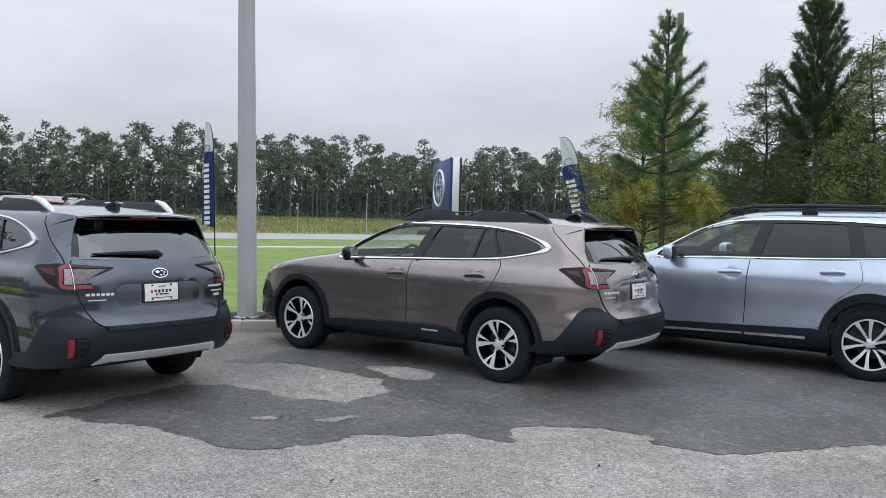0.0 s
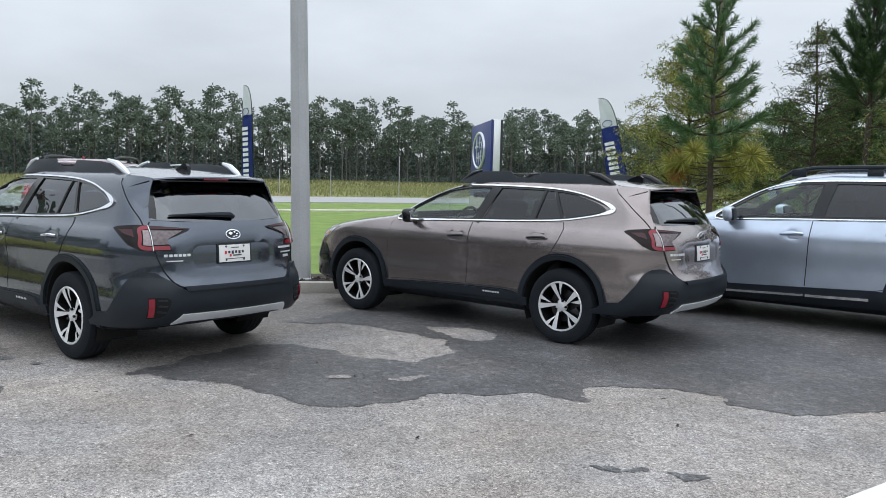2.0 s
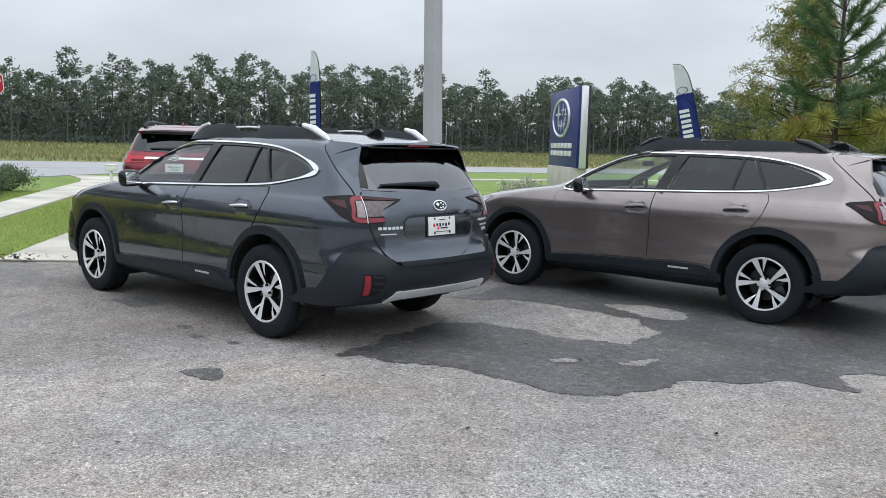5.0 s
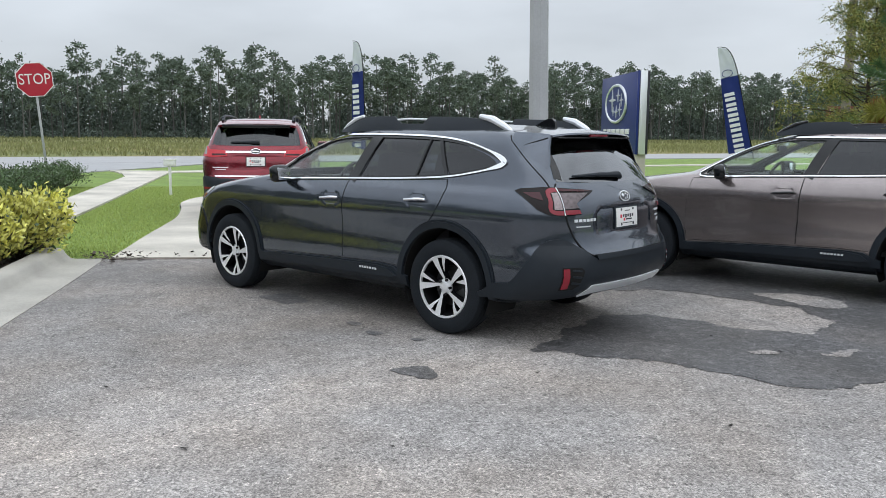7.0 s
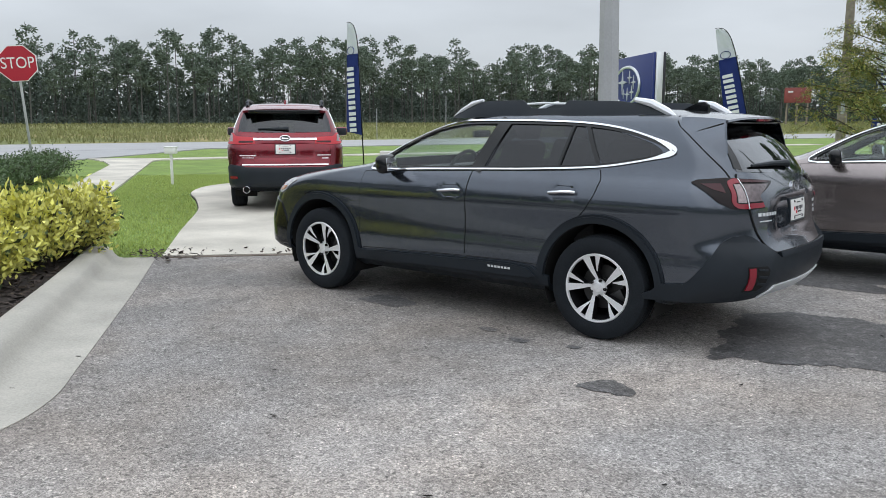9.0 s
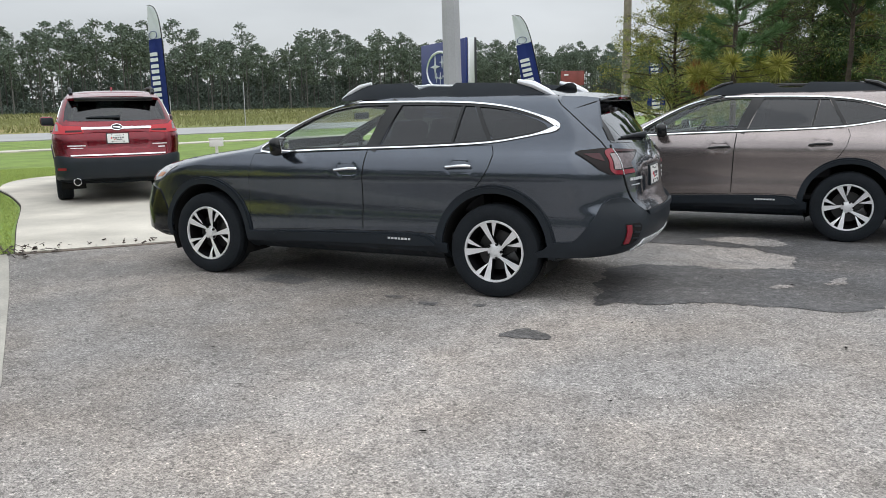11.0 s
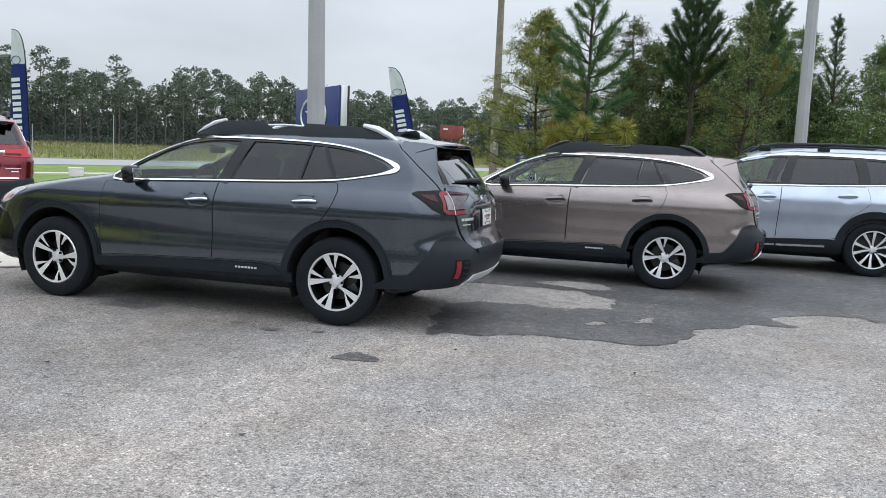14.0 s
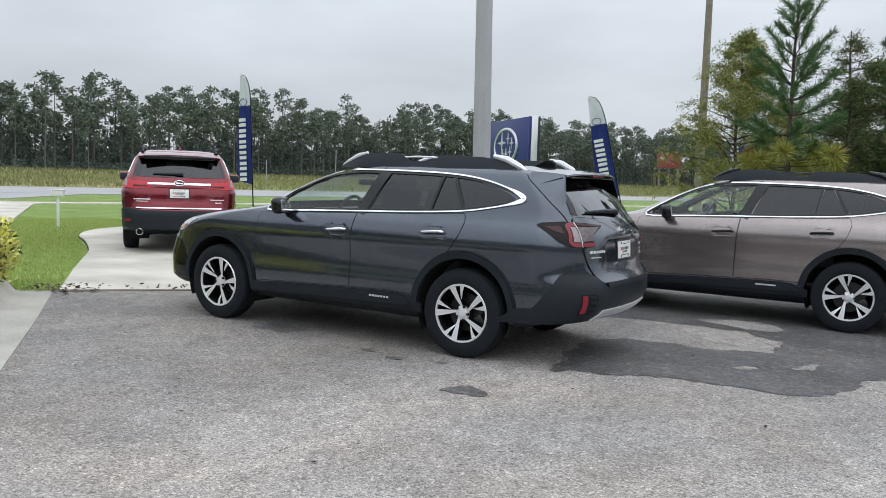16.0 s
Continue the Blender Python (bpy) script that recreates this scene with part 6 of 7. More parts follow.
def cypress(name, label, at, height, seed, low=0.9, spread=1.7, leaves=13000, gold=0.35, mat=None, leaf=(0.1, 0.026), twigs=5):
    """An open, feathery tree of many small leaves on fine twigs."""
    rnd = np.random.default_rng(seed)
    tree = thing(name, label, "tree", pose(*at, 0, 0, seed * 31))
    bm = bmesh.new()
    tube([(0.05 * math.sin(k), 0.05 * math.cos(k * 1.4), height * k / 8) for k in range(9)], list(np.linspace(0.065, 0.01, 9)), 8, bm)
    pts_all = []
    z = low
    while z < height - 0.15:
        f = (z - low) / (height - low)
        reach = spread * (1 - f ** 1.3) * rnd.uniform(0.7, 1.1) + 0.15
        for k in range(rnd.integers(3, 6)):
            a = rnd.uniform(0, 2 * math.pi)
            tip = np.array((reach * math.cos(a), reach * math.sin(a), z + reach * rnd.uniform(0.05, 0.5)))
            limb(bm, (0, 0, z), tip, 0.018 * (1 - f) + 0.006, 0.004, rnd, 0.06, 4, 5)
            for q in range(twigs):
                t = rnd.uniform(0.3, 1.0)
                b = np.array((0, 0, z)) * (1 - t) + tip * t
                e = b + rnd.normal(size=3) * np.array((0.28, 0.28, 0.14)) * (0.5 + reach * 0.4)
                limb(bm, b, e, 0.006, 0.003, rnd, 0.05, 3, 4)
                pts_all.append((b, e))
        z += rnd.uniform(0.14, 0.26)
    part("trunk", bm, M_BARK, tree)
    per = max(6, leaves // len(pts_all))
    for nm, mat, share, off in (("crown", mat or M_CYPRESS, 1 - gold, 0), ("golden_foliage", M_NEEDLE_Y, gold, 1)):
        vs, fs, base = [], [], 0
        for b, e in pts_all:
            n = int(per * share)
            t = rnd.uniform(-0.1, 1.15, n)[:, None]
            p = b + (e - b) * t + rnd.normal(size=(n, 3)) * 0.05
            dirs = rnd.normal(size=(n, 3)) + (e - b) * 1.5 - np.array((0, 0, 0.3))
            v, q = leaf_cloud(p, dirs, leaf[0], leaf[1], rnd, 0.1)
            vs.append(v)
            fs.append(q + base)
            base += len(v)
        part(nm, from_arrays(nm, np.concatenate(vs), np.concatenate(fs), mat), None, tree)
    return tree


pine("pine_tree", "young longleaf pine with yellowed low sprays beside the car park", (3.33, 11.95, 0), 5.45, 3, 0.46, 1.0, 0.3, 17, 2, 1.0)
pine("pine_tree", "tall young pine with a dark brush-like crown", (5.46, 14.3, 0), 6.3, 8, 0.5, 0.66, 1.0, 4, 0, 1.9, 2)
pine("pine_tree", "narrow young pine among feathery cypress trees", (7.15, 16.2, 0), 6.6, 12, 0.45, 0.66, 1.2, 3, 1, 1.8, 2)
pine("pine_tree", "slender young pine at the back of the tree row", (9.6, 21.5, 0), 6.0, 21, 0.4, 0.5, 1.0, 2)
cypress("cypress_tree", "feathery young cypress turning golden", (1.75, 14.65, 0), 5.1, 4, 0.8, 2.0, 52000, 0.65, None, (0.075, 0.018), 8)
cypress("cypress_tree", "feathery green cypress in the tree row", (4.6, 18.6, 0), 4.9, 6, 0.8, 2.2, 26000, 0.06)
cypress("cypress_tree", "feathery green cypress in the tree row", (7.6, 20.0, 0), 5.6, 9, 0.8, 2.4, 26000, 0.05)
cypress("cypress_tree", "feathery green cypress in the tree row", (10.8, 18.6, 0), 5.0, 11, 0.8, 2.3, 26000, 0.05)
cypress("cypress_tree", "feathery green cypress in the tree row", (8.9, 24.0, 0), 6.2, 14, 0.8, 2.6, 22000, 0.08)
cypress("cypress_tree", "feathery green cypress in the tree row", (13.5, 22.5, 0), 5.8, 16, 0.8, 2.6, 22000, 0.08)
cypress("cypress_tree", "slender pale green cypress with an open top", (3.95, 16.2, 0), 5.2, 41, 1.2, 1.15, 12000, 0.2, None, (0.075, 0.017), 8)
cypress("cypress_tree", "slender pale green cypress with an open top", (6.62, 13.4, 0), 5.0, 42, 1.6, 0.95, 10000, 0.15, None, (0.075, 0.017), 8)
for k, (x, y, h, w) in enumerate(((2.05, 20.2, 3.9, 1.5), (3.8, 19.0, 4.2, 1.6), (5.4, 18.3, 4.4, 1.7), (6.6, 19.2, 4.5, 1.8), (8.4, 19.5, 4.4, 1.9))):
    cypress("leafy_tree", "low dense dark green tree in the tree row", (x, y, 0), h, 50 + k, 0.3, w, 24000, 0.06, M_THICKET)

for k, (x, y, h) in enumerate(((12.0, 26.5, 6.0), (15.5, 27.0, 6.4), (6.4, 26.5, 5.6), (17.5, 23.5, 6.0))):
    cypress("cypress_tree", "dark green leafy tree at the back of the tree row", (x, y, 0), h, 30 + k, 0.5, 2.8, 17000, 0.05, M_THICKET)
rnd = np.random.default_rng(23)
n = 46000
p = np.c_[rnd.uniform(3.5, 24, n), rnd.uniform(0, 6, n), np.zeros(n)]
p[:, 1] += 20.5 + 0.5 * (p[:, 0] - 3.5)
p[:, 2] = rnd.uniform(0, 1, n) * (3.3 + 1.5 * np.array([noise.noise(Vector((q * 0.45, 3, 0))) for q in p[:, 0]]))
v, q = leaf_cloud(p, rnd.normal(size=(n, 3)), 0.22, 0.1, rnd)
tagged(new("thicket", from_arrays("thicket", v, q, M_THICKET)), "dense dark green thicket behind the tree row", kind="stuff")


def shrub(name, label, at, size, leaves, seed, mat, leaf=(0.075, 0.034), green=None):
    """A dense bush of leaves on short stems, uneven at the top."""
    rnd = np.random.default_rng(seed)
    bush = thing(name, label, "shrub", pose(*at))
    bm = bmesh.new()
    cents = []
    for k in range(26):
        a, r = rnd.uniform(0, 2 * math.pi), math.sqrt(rnd.random())
        tip = np.array((size[0] * r * math.cos(a), size[1] * r * math.sin(a), size[2] * (0.55 + 0.45 * math.sqrt(max(0, 1 - r * r))) * rnd.uniform(0.75, 1.05)))
        limb(bm, tip * (0.15, 0.15, 0), tip, 0.012, 0.005, rnd, 0.08, 4, 5)
        cents.append(tip)
    part("stems", bm, M_BARK, bush)
    cents = np.array(cents)
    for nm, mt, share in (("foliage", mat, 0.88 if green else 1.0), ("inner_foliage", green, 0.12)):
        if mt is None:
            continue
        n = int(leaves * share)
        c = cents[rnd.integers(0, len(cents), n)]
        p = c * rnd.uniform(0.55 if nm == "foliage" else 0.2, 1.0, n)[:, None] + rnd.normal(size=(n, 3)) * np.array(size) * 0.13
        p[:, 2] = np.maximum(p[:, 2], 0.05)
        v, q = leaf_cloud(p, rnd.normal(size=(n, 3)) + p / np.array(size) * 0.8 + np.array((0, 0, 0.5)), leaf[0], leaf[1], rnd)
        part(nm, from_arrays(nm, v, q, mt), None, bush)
    return bush


for k, (x, y, sx, sz) in enumerate(((-2.9, -0.9, 0.46, 0.66), (-2.62, -1.42, 0.42, 0.64), (-1.95, -2.12, 0.40, 0.56), (-3.5, -1.6, 0.5, 0.66), (-2.9, -2.3, 0.5, 0.66), (-1.7, -3.1, 0.5, 0.62), (-3.35, -0.48, 0.42, 0.62))):
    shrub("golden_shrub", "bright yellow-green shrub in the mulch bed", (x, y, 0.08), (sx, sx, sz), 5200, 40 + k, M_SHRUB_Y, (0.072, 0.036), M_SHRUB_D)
for k, (x, y) in enumerate([tuple(PN * c + PT * q) for c, q in ((-5.65, 9.4), (-5.55, 10.6), (-5.6, 11.8), (-5.55, 13.0), (-5.6, 14.3), (-5.6, 15.5), (-6.8, 10.0), (-6.8, 11.4), (-6.9, 12.8), (-6.9, 14.2), (-8.0, 10.6), (-8.0, 12.2))]):
    shrub("dark_shrub", "low dark green rounded shrub beside the footpath", (x, y, 0), (0.75, 0.75, 0.62), 4600, 60 + k, M_SHRUB_D, (0.055, 0.03))
shrub("flower_bush", "low green bush with white flowers at the sign base", (-4.4, 13.5, 0), (0.7, 0.55, 0.6), 3200, 81, M_FLOWER, (0.06, 0.035), M_SHRUB_D)
shrub("flower_bush", "low green bush with white flowers at the sign base", (-5.6, 14.7, 0), (0.7, 0.55, 0.6), 3200, 82, M_FLOWER, (0.06, 0.035), M_SHRUB_D)
shrub("small_bush", "small green bush at the foot of the lamp pole", (0.95, 4.9, 0.12), (0.35, 0.3, 0.4), 900, 83, M_SHRUB_D)

# mulch beds
solid("mulch_bed", slab([(-2.95, -0.62), (-0.45, -2.62), (0.2, -3.15), (0.62, -3.65), (0.72, -4.4), (2.2, -12.0), (-2.5, -12.0), (-4.4, -3.2)], -0.2, 0.06), M_MULCH, "bed of dark bark mulch behind the kerb", kind="structure", smooth=0)
solid("mulch_strip", slab([(-0.46, 2.54), (0.94, 3.99), (1.26, 4.34), (9.4, 12.72), (8.7, 13.4), (0.2, 4.9), (-1.1, 3.5)], -0.2, 0.10), M_MULCH, "strip of dark bark mulch behind the kerb", kind="structure", smooth=0)


def scatter_chips(name, label, region, n, z, size, mat, seed, kind="stuff"):
    """Loose flakes on the ground inside a test region."""
    rnd = np.random.default_rng(seed)
    lo, hi, inside = region
    p = rnd.uniform(lo, hi, (n * 4, 2))
    p = np.array([q for q in p if inside(*q)][:n])
    m = len(p)
    c = np.c_[p, z + rnd.uniform(0.0, 0.02, m)]
    a, t = rnd.uniform(0, 2 * math.pi, m), rnd.normal(size=m) * 0.35
    u = np.c_[np.cos(a), np.sin(a), t] * (size * rnd.uniform(0.5, 1.4, m))[:, None]
    w = np.c_[-np.sin(a), np.cos(a), rnd.normal(size=m) * 0.3] * (size * 0.38 * rnd.uniform(0.5, 1.4, m))[:, None]
    up = np.array((0, 0, size * 0.16))
    v = np.stack([c - u - w, c + u - w, c + u + w, c - u + w, c - u * 0.7 + up, c + u * 0.8 + up], 1).reshape(-1, 3)
    k = np.arange(m)[:, None] * 6
    f = [list(map(int, r)) for r in np.concatenate([np.concatenate([k + 0, k + 1, k + 5, k + 4], 1), np.concatenate([k + 2, k + 3, k + 4, k + 5], 1)])]
    ob = new(name, from_arrays(name, v, f, mat))
    return tagged(ob, label, kind=kind)


scatter_chips("mulch_chips", "loose dark bark chips over the bed", ((-4.2, -5.5), (0.7, -0.6), lambda x, y: y < -0.72 - 0.79 * (x + 2.9) - 0.0 and y > -6), 5200, 0.06, 0.035, M_MULCH, 3)
scatter_chips("mulch_chips", "loose dark bark chips under the lamp pole", ((-1.0, 2.6), (4.0, 8.0), lambda x, y: 0.12 < (-0.72 * (x - 1.05) + 0.7 * (y - 3.88)) < 0.85), 1500, 0.10, 0.035, M_MULCH, 4)

scatter_chips("dead_leaves", "dark dead leaves gathered at the kerb's end", ((-3.1, -0.25), (-2.2, 0.45), lambda x, y: abs(x + 2.62 + 0.0) < 0.5), 60, 0.014, 0.036, M_DEADLEAF, 8)
scatter_chips("dead_leaves", "dark dead leaves strewn along the drive's joint", ((-2.9, -0.2), (-1.0, 2.0), lambda x, y: -0.05 < (-0.735 * (x + 2.6) + 0.678 * y) < 0.3 + 0.2 * (x < -2.3)), 40, 0.014, 0.027, M_DEADLEAF, 9)


def blades(name, label, n, lo, hi, inside, height, width, mat, seed, z=0.0):
    rnd = np.random.default_rng(seed)
    p = rnd.uniform(lo, hi, (n * 5, 2))
    p = p[inside(p[:, 0], p[:, 1])][:n]
    m = len(p)
    h = height * rnd.uniform(0.5, 1.35, m)
    a = rnd.uniform(0, 2 * math.pi, m)
    c = np.c_[p, np.full(m, z)]
    s = np.c_[np.cos(a), np.sin(a), np.zeros(m)] * width * 0.5
    tip = c + np.c_[rnd.normal(size=(m, 2)) * h[:, None] * 0.35, h]
    v = np.stack([c - s, c + s, tip], 1).reshape(-1, 3)
    return tagged(new(name, from_arrays(name, v, np.arange(3 * m).reshape(-1, 3), mat)), label, kind="stuff")


rim = [(-0.79 * x + 0.613 * y, 0.613 * x + 0.79 * y) for x, y in drive_edge if -0.79 * x + 0.613 * y < 12.4]
LAWN_Q, LAWN_K = [r[0] for r in rim], [r[1] for r in rim]


def lawn_here(x, y):
    """Grass left of the display drive, clear of paving."""
    q, k = -0.79 * x + 0.613 * y, 0.613 * x + 0.79 * y   # along and across the footpath
    edge = np.where(q < LAWN_Q[-1], np.interp(q, LAWN_Q, LAWN_K), 9.0) - 0.05
    path = (q > 4.95) & (k < -3.14 - 0.035 * (q - 5)) & (k > -4.22 - 0.05 * (q - 5))
    return (q > 2.25 + 0.12 * np.sin(k * 5)) & (k < edge) & (k > -6.5) & (q < 16) & (k < 0.5) & ~path


blades("lawn_grass", "short bright green lawn blades beside the drive", 80000, (-17.0, -4.5), (-2.2, 12.0), lawn_here, 0.032, 0.014, M_BLADE, 11, -0.03)
blades("field_grass", "tall dry grass along the edge of the field", 42000, (-150, -30), (-20, 190), lambda x, y: abs(-0.927 * x + 0.375 * y - 75.75) < 29.25, 0.34, 0.1, M_TALL, 12, 0.0)
blades("field_grass", "tall dry grass far out in the field", 26000, (-290, -60), (10, 400), lambda x, y: abs(-0.927 * x + 0.375 * y - 150) < 48, 0.45, 0.2, M_TALL, 13, 0.0)


# ---- far woods ----
def far_pine_arrays(rnd, h):
    """One tall bare-stemmed pine: stem and flat leaf clumps in the top."""
    stem_v, stem_f = [], []
    lean = rnd.normal(size=2) * 0.25
    for k in range(5):
        r = 0.17 * (1 - 0.75 * k / 4)
        for j in range(5):
            a = 2 * math.pi * j / 5
            stem_v.append((r * math.cos(a) + lean[0] * k / 4, r * math.sin(a) + lean[1] * k / 4, h * 0.96 * k / 4))
    for k in range(4):
        for j in range(5):
            stem_f.append((k * 5 + j, k * 5 + (j + 1) % 5, k * 5 + 5 + (j + 1) % 5, k * 5 + 5 + j))
    clumps = []
    reach = rnd.uniform(2.2, 3.5)
    for k in range(rnd.integers(13, 19)):
        f = rnd.uniform(0.0, 1.0) ** 0.75
        z = h * (0.5 + 0.47 * f)
        r = reach * (1.0 - 0.75 * max(f - 0.45, 0)) * math.sqrt(rnd.random())
        a = rnd.uniform(0, 2 * math.pi)
        clumps.append((r * math.cos(a) + lean[0] * z / h, r * math.sin(a) + lean[1] * z / h, z, rnd.uniform(0.75, 1.35)))
    clumps.append((lean[0], lean[1], h * 0.97, 1.0))
    lv, lf, base = [], [], 0
    for x, y, z, w in clumps:
        n = 34
        d = rnd.normal(size=(n, 3))
        d /= np.linalg.norm(d, axis=1, keepdims=True)
        p = d * np.array((w, w, w * 0.55)) * (rnd.random((n, 1)) ** 0.4) + (x, y, z)
        v, q = leaf_cloud(p, rnd.normal(size=(n, 3)) * (1, 1, 0.5) + d * 0.5, 0.6, 0.36, rnd)
        lv.append(v)
        lf.append(q + base)
        base += len(v)
    return np.array(stem_v), np.array(stem_f), np.concatenate(lv), np.concatenate(lf)


rnd = np.random.default_rng(77)
kinds = [far_pine_arrays(rnd, h) for h in (16, 18, 19, 17, 20, 15, 18.5, 14)]
tv, tf, ti, base = [], [], [], 0
for row, (d0, count) in enumerate(((196, 180), (203, 190), (212, 200), (224, 200))):
    for k in range(count):
        s = -100 + 600 * (k + rnd.uniform(0.1, 0.9)) / count
        px, py = along(d0 + rnd.normal() * 3.0, s)
        sv, sf, lv, lf = kinds[rnd.integers(len(kinds))]
        a, sc = rnd.uniform(0, 2 * math.pi), rnd.uniform(0.72, 1.2) * (0.9 + 0.18 * min(max((s + 40) / 100, 0), 1))
        m = np.array([[math.cos(a), -math.sin(a), 0], [math.sin(a), math.cos(a), 0], [0, 0, 1]]) * sc
        for v, f, mi in ((sv, sf, 0), (lv, lf, 1)):
            tv.append(v @ m.T + (px, py, 0))
            tf.append(f + base)
            ti.append(np.full(len(f), mi))
            base += len(v)
# the same pines, added unseen round the other sides behind the way of the camera, darken the cars' reflections
for k in range(150):
    az, rr = radians(-175 + 190 * (k + rnd.random()) / 150), rnd.uniform(44, 62)
    sv, sf, lv, lf = kinds[rnd.integers(len(kinds))]
    a, sc = rnd.uniform(0, 2 * math.pi), rnd.uniform(0.75, 1.0)
    m = np.array([[math.cos(a), -math.sin(a), 0], [math.sin(a), math.cos(a), 0], [0, 0, 1]]) * sc
    for v, f, mi in ((sv, sf, 0), (lv, lf, 1)):
        tv.append(v @ m.T + (8 + rr * math.cos(az), -6 + rr * math.sin(az), -2.5))
        tf.append(f + base)
        ti.append(np.full(len(f), mi))
        base += len(v)
tagged(new("pine_woods", from_arrays("pine_woods", np.concatenate(tv), np.concatenate(tf), [M_FARBARK, M_FARLEAF_HAZED], np.concatenate(ti))), "far wood of tall bare-stemmed pines, plus an added unseen belt", kind="stuff")
# lower trees and brush that fill the wood between the stems
vs, fs, base = [], [], 0


def leafy_mound(px, py, z, wide, tall, n, leaf):
    global base
    d = rnd.normal(size=(n, 3))
    d /= np.linalg.norm(d, axis=1, keepdims=True)
    c = d * np.array((wide, wide, tall)) * (rnd.random((n, 1)) ** 0.35) + (px, py, z)
    c[:, 2] = np.maximum(c[:, 2], 0.1)
    v, q = leaf_cloud(c, rnd.normal(size=(n, 3)) + d * 0.4, leaf, leaf * 0.58, rnd)
    vs.append(v)
    fs.append(q + base)
    base += len(v)


for k in range(760):
    tall = rnd.uniform(1.8, 5.6)
    leafy_mound(*along(199 + rnd.gamma(2.0, 7.0), -100 + 600 * (k + rnd.random()) / 760), tall * rnd.uniform(0.7, 1.5), rnd.uniform(1.4, 3.2), tall, 120, 0.75)
for k in range(560):
    leafy_mound(*along(197 + rnd.uniform(0, 3), -100 + 600 * (k + rnd.random()) / 560), 0.7, rnd.uniform(1.0, 2.6), rnd.uniform(0.7, 1.6), 60, 0.6)
for k in range(170):
    leafy_mound(*along(rnd.uniform(236, 262), -110 + 640 * (k + rnd.random()) / 170), 4.5, 5.0, rnd.uniform(5.5, 9.5), 330, 1.7)
# brush of the added unseen belt, for the same dark reflections
for k in range(150):
    az, rr = radians(-175 + 190 * (k + rnd.random()) / 150), rnd.uniform(42, 60)
    leafy_mound(8 + rr * math.cos(az), -6 + rr * math.sin(az), 2.4, 2.4, 3.6, 110, 0.8)
tagged(new("undergrowth", from_arrays("undergrowth", np.concatenate(vs), np.concatenate(fs), M_UNDER_HAZED)), "dark dense undergrowth along the far wood and the added unseen belt", kind="stuff")

# ---- poles, signs and flags ----
def lamp_pole(at, label, tilt=(0, 0), r0=0.126, r1=0.083, h=8.5):
    pole = thing("lamp_pole", label, "lamp pole", pose(*at, *tilt), group="lamp poles")
    prof = [(r0 / math.cos(math.pi / 8) * (1 - k) + r1 / math.cos(math.pi / 8) * k) for k in np.linspace(0, 1, 5)]
    part("shaft", tube([(0, 0, h * k) for k in np.linspace(0, 1, 5)], prof, 8), M_POLE, pole, smooth=15)
    part("base_collar", lathe([(r0 + 0.05, 0.0), (r0 + 0.05, 0.02), (r0 + 0.02, 0.03), (r0 + 0.005, 0.03)], 24, "z"), M_POLE, pole)
    return pole


lamp_pole((0.54, 4.355, 0.09), "grey eight-sided concrete lamp pole in the mulch strip", (0.6, -0.8))
lamp_pole((7.70, 12.40, 0.05), "grey eight-sided concrete lamp pole before the trees")
pole = thing("utility_pole", "weathered wooden utility pole beyond the trees", "utility pole", pose(-1.58, 24.69, 0))
part("shaft", tube([(0, 0, -0.2), (0.02, 0, 4), (0.0, 0.02, 8.8)], [0.16, 0.14, 0.11], 12), M_WOOD, pole)
part("marker_plate", box(0.12, 0.01, 0.5, (0.05, -0.15, 1.9), 0.003), M_GALV, pole)


def octagon(r):
    return [(r * math.cos(math.pi / 8 + k * math.pi / 4), r * math.sin(math.pi / 8 + k * math.pi / 4)) for k in range(8)]


def flat_text(body, size, mat, depth=0.002):
    cu = bpy.data.curves.new("lettering", "FONT")
    cu.body, cu.size, cu.align_x, cu.align_y, cu.extrude = body, size, "CENTER", "CENTER", depth
    cu.materials.append(mat)
    return cu


stop = thing("stop_sign", "red octagonal stop sign on a galvanised post", "stop sign", pose(-17.25, 5.45, 0, 0, 0, 66) @ pose(0, 0, 0, 0, -4.0, 0))
part("post", box(0.065, 0.045, 3.3, (0, 0, 1.63), 0.008), M_GALV, stop)
for r, o, mt, nm in ((0.505, 0.045, M_WHITE, "border"), (0.482, 0.050, M_STOP, "face")):
    bm = slab(octagon(r), 0, 0.006)
    bmesh.ops.transform(bm, matrix=pose(0, -o, 2.93, 90, 0, 0), verts=bm.verts[:])
    part(nm, bm, mt, stop, smooth=0)
txt = part("lettering", flat_text("STOP", 0.395, M_WHITE), None, stop, "white capital letters STOP")
txt.matrix_basis = pose(0, -0.062, 2.935, 90, 0, 0) @ Matrix.Diagonal((0.86, 1.05, 1, 1))


def small_box_post(at, turn, label):
    t = thing("marker_post", label, "marker post", pose(*at, 0, 0, turn))
    part("post", box(0.055, 0.055, 0.72, (0, 0, 0.33), 0.006), M_WHITE, t)
    part("cabinet", box(0.26, 0.17, 0.14, (0, 0, 0.76), 0.012), M_WHITE, t)
    part("lid", box(0.28, 0.19, 0.03, (0, 0, 0.84), 0.01), M_WHITE, t)


small_box_post((-11.5, 5.95, 0), 40, "white box on a short white post in the lawn")
small_box_post((-5.9, 7.25, 0), 35, "white box on a short white post in the lawn")

def block_mark(w, h, depth):
    """Two plain bars that fill the place of one printed letter."""
    bm = box(w, depth, h * 0.4, (0, 0, h * 0.3), 0.004)
    return box(w, depth, h * 0.4, (0, 0, -h * 0.3), 0.004, bm=bm)


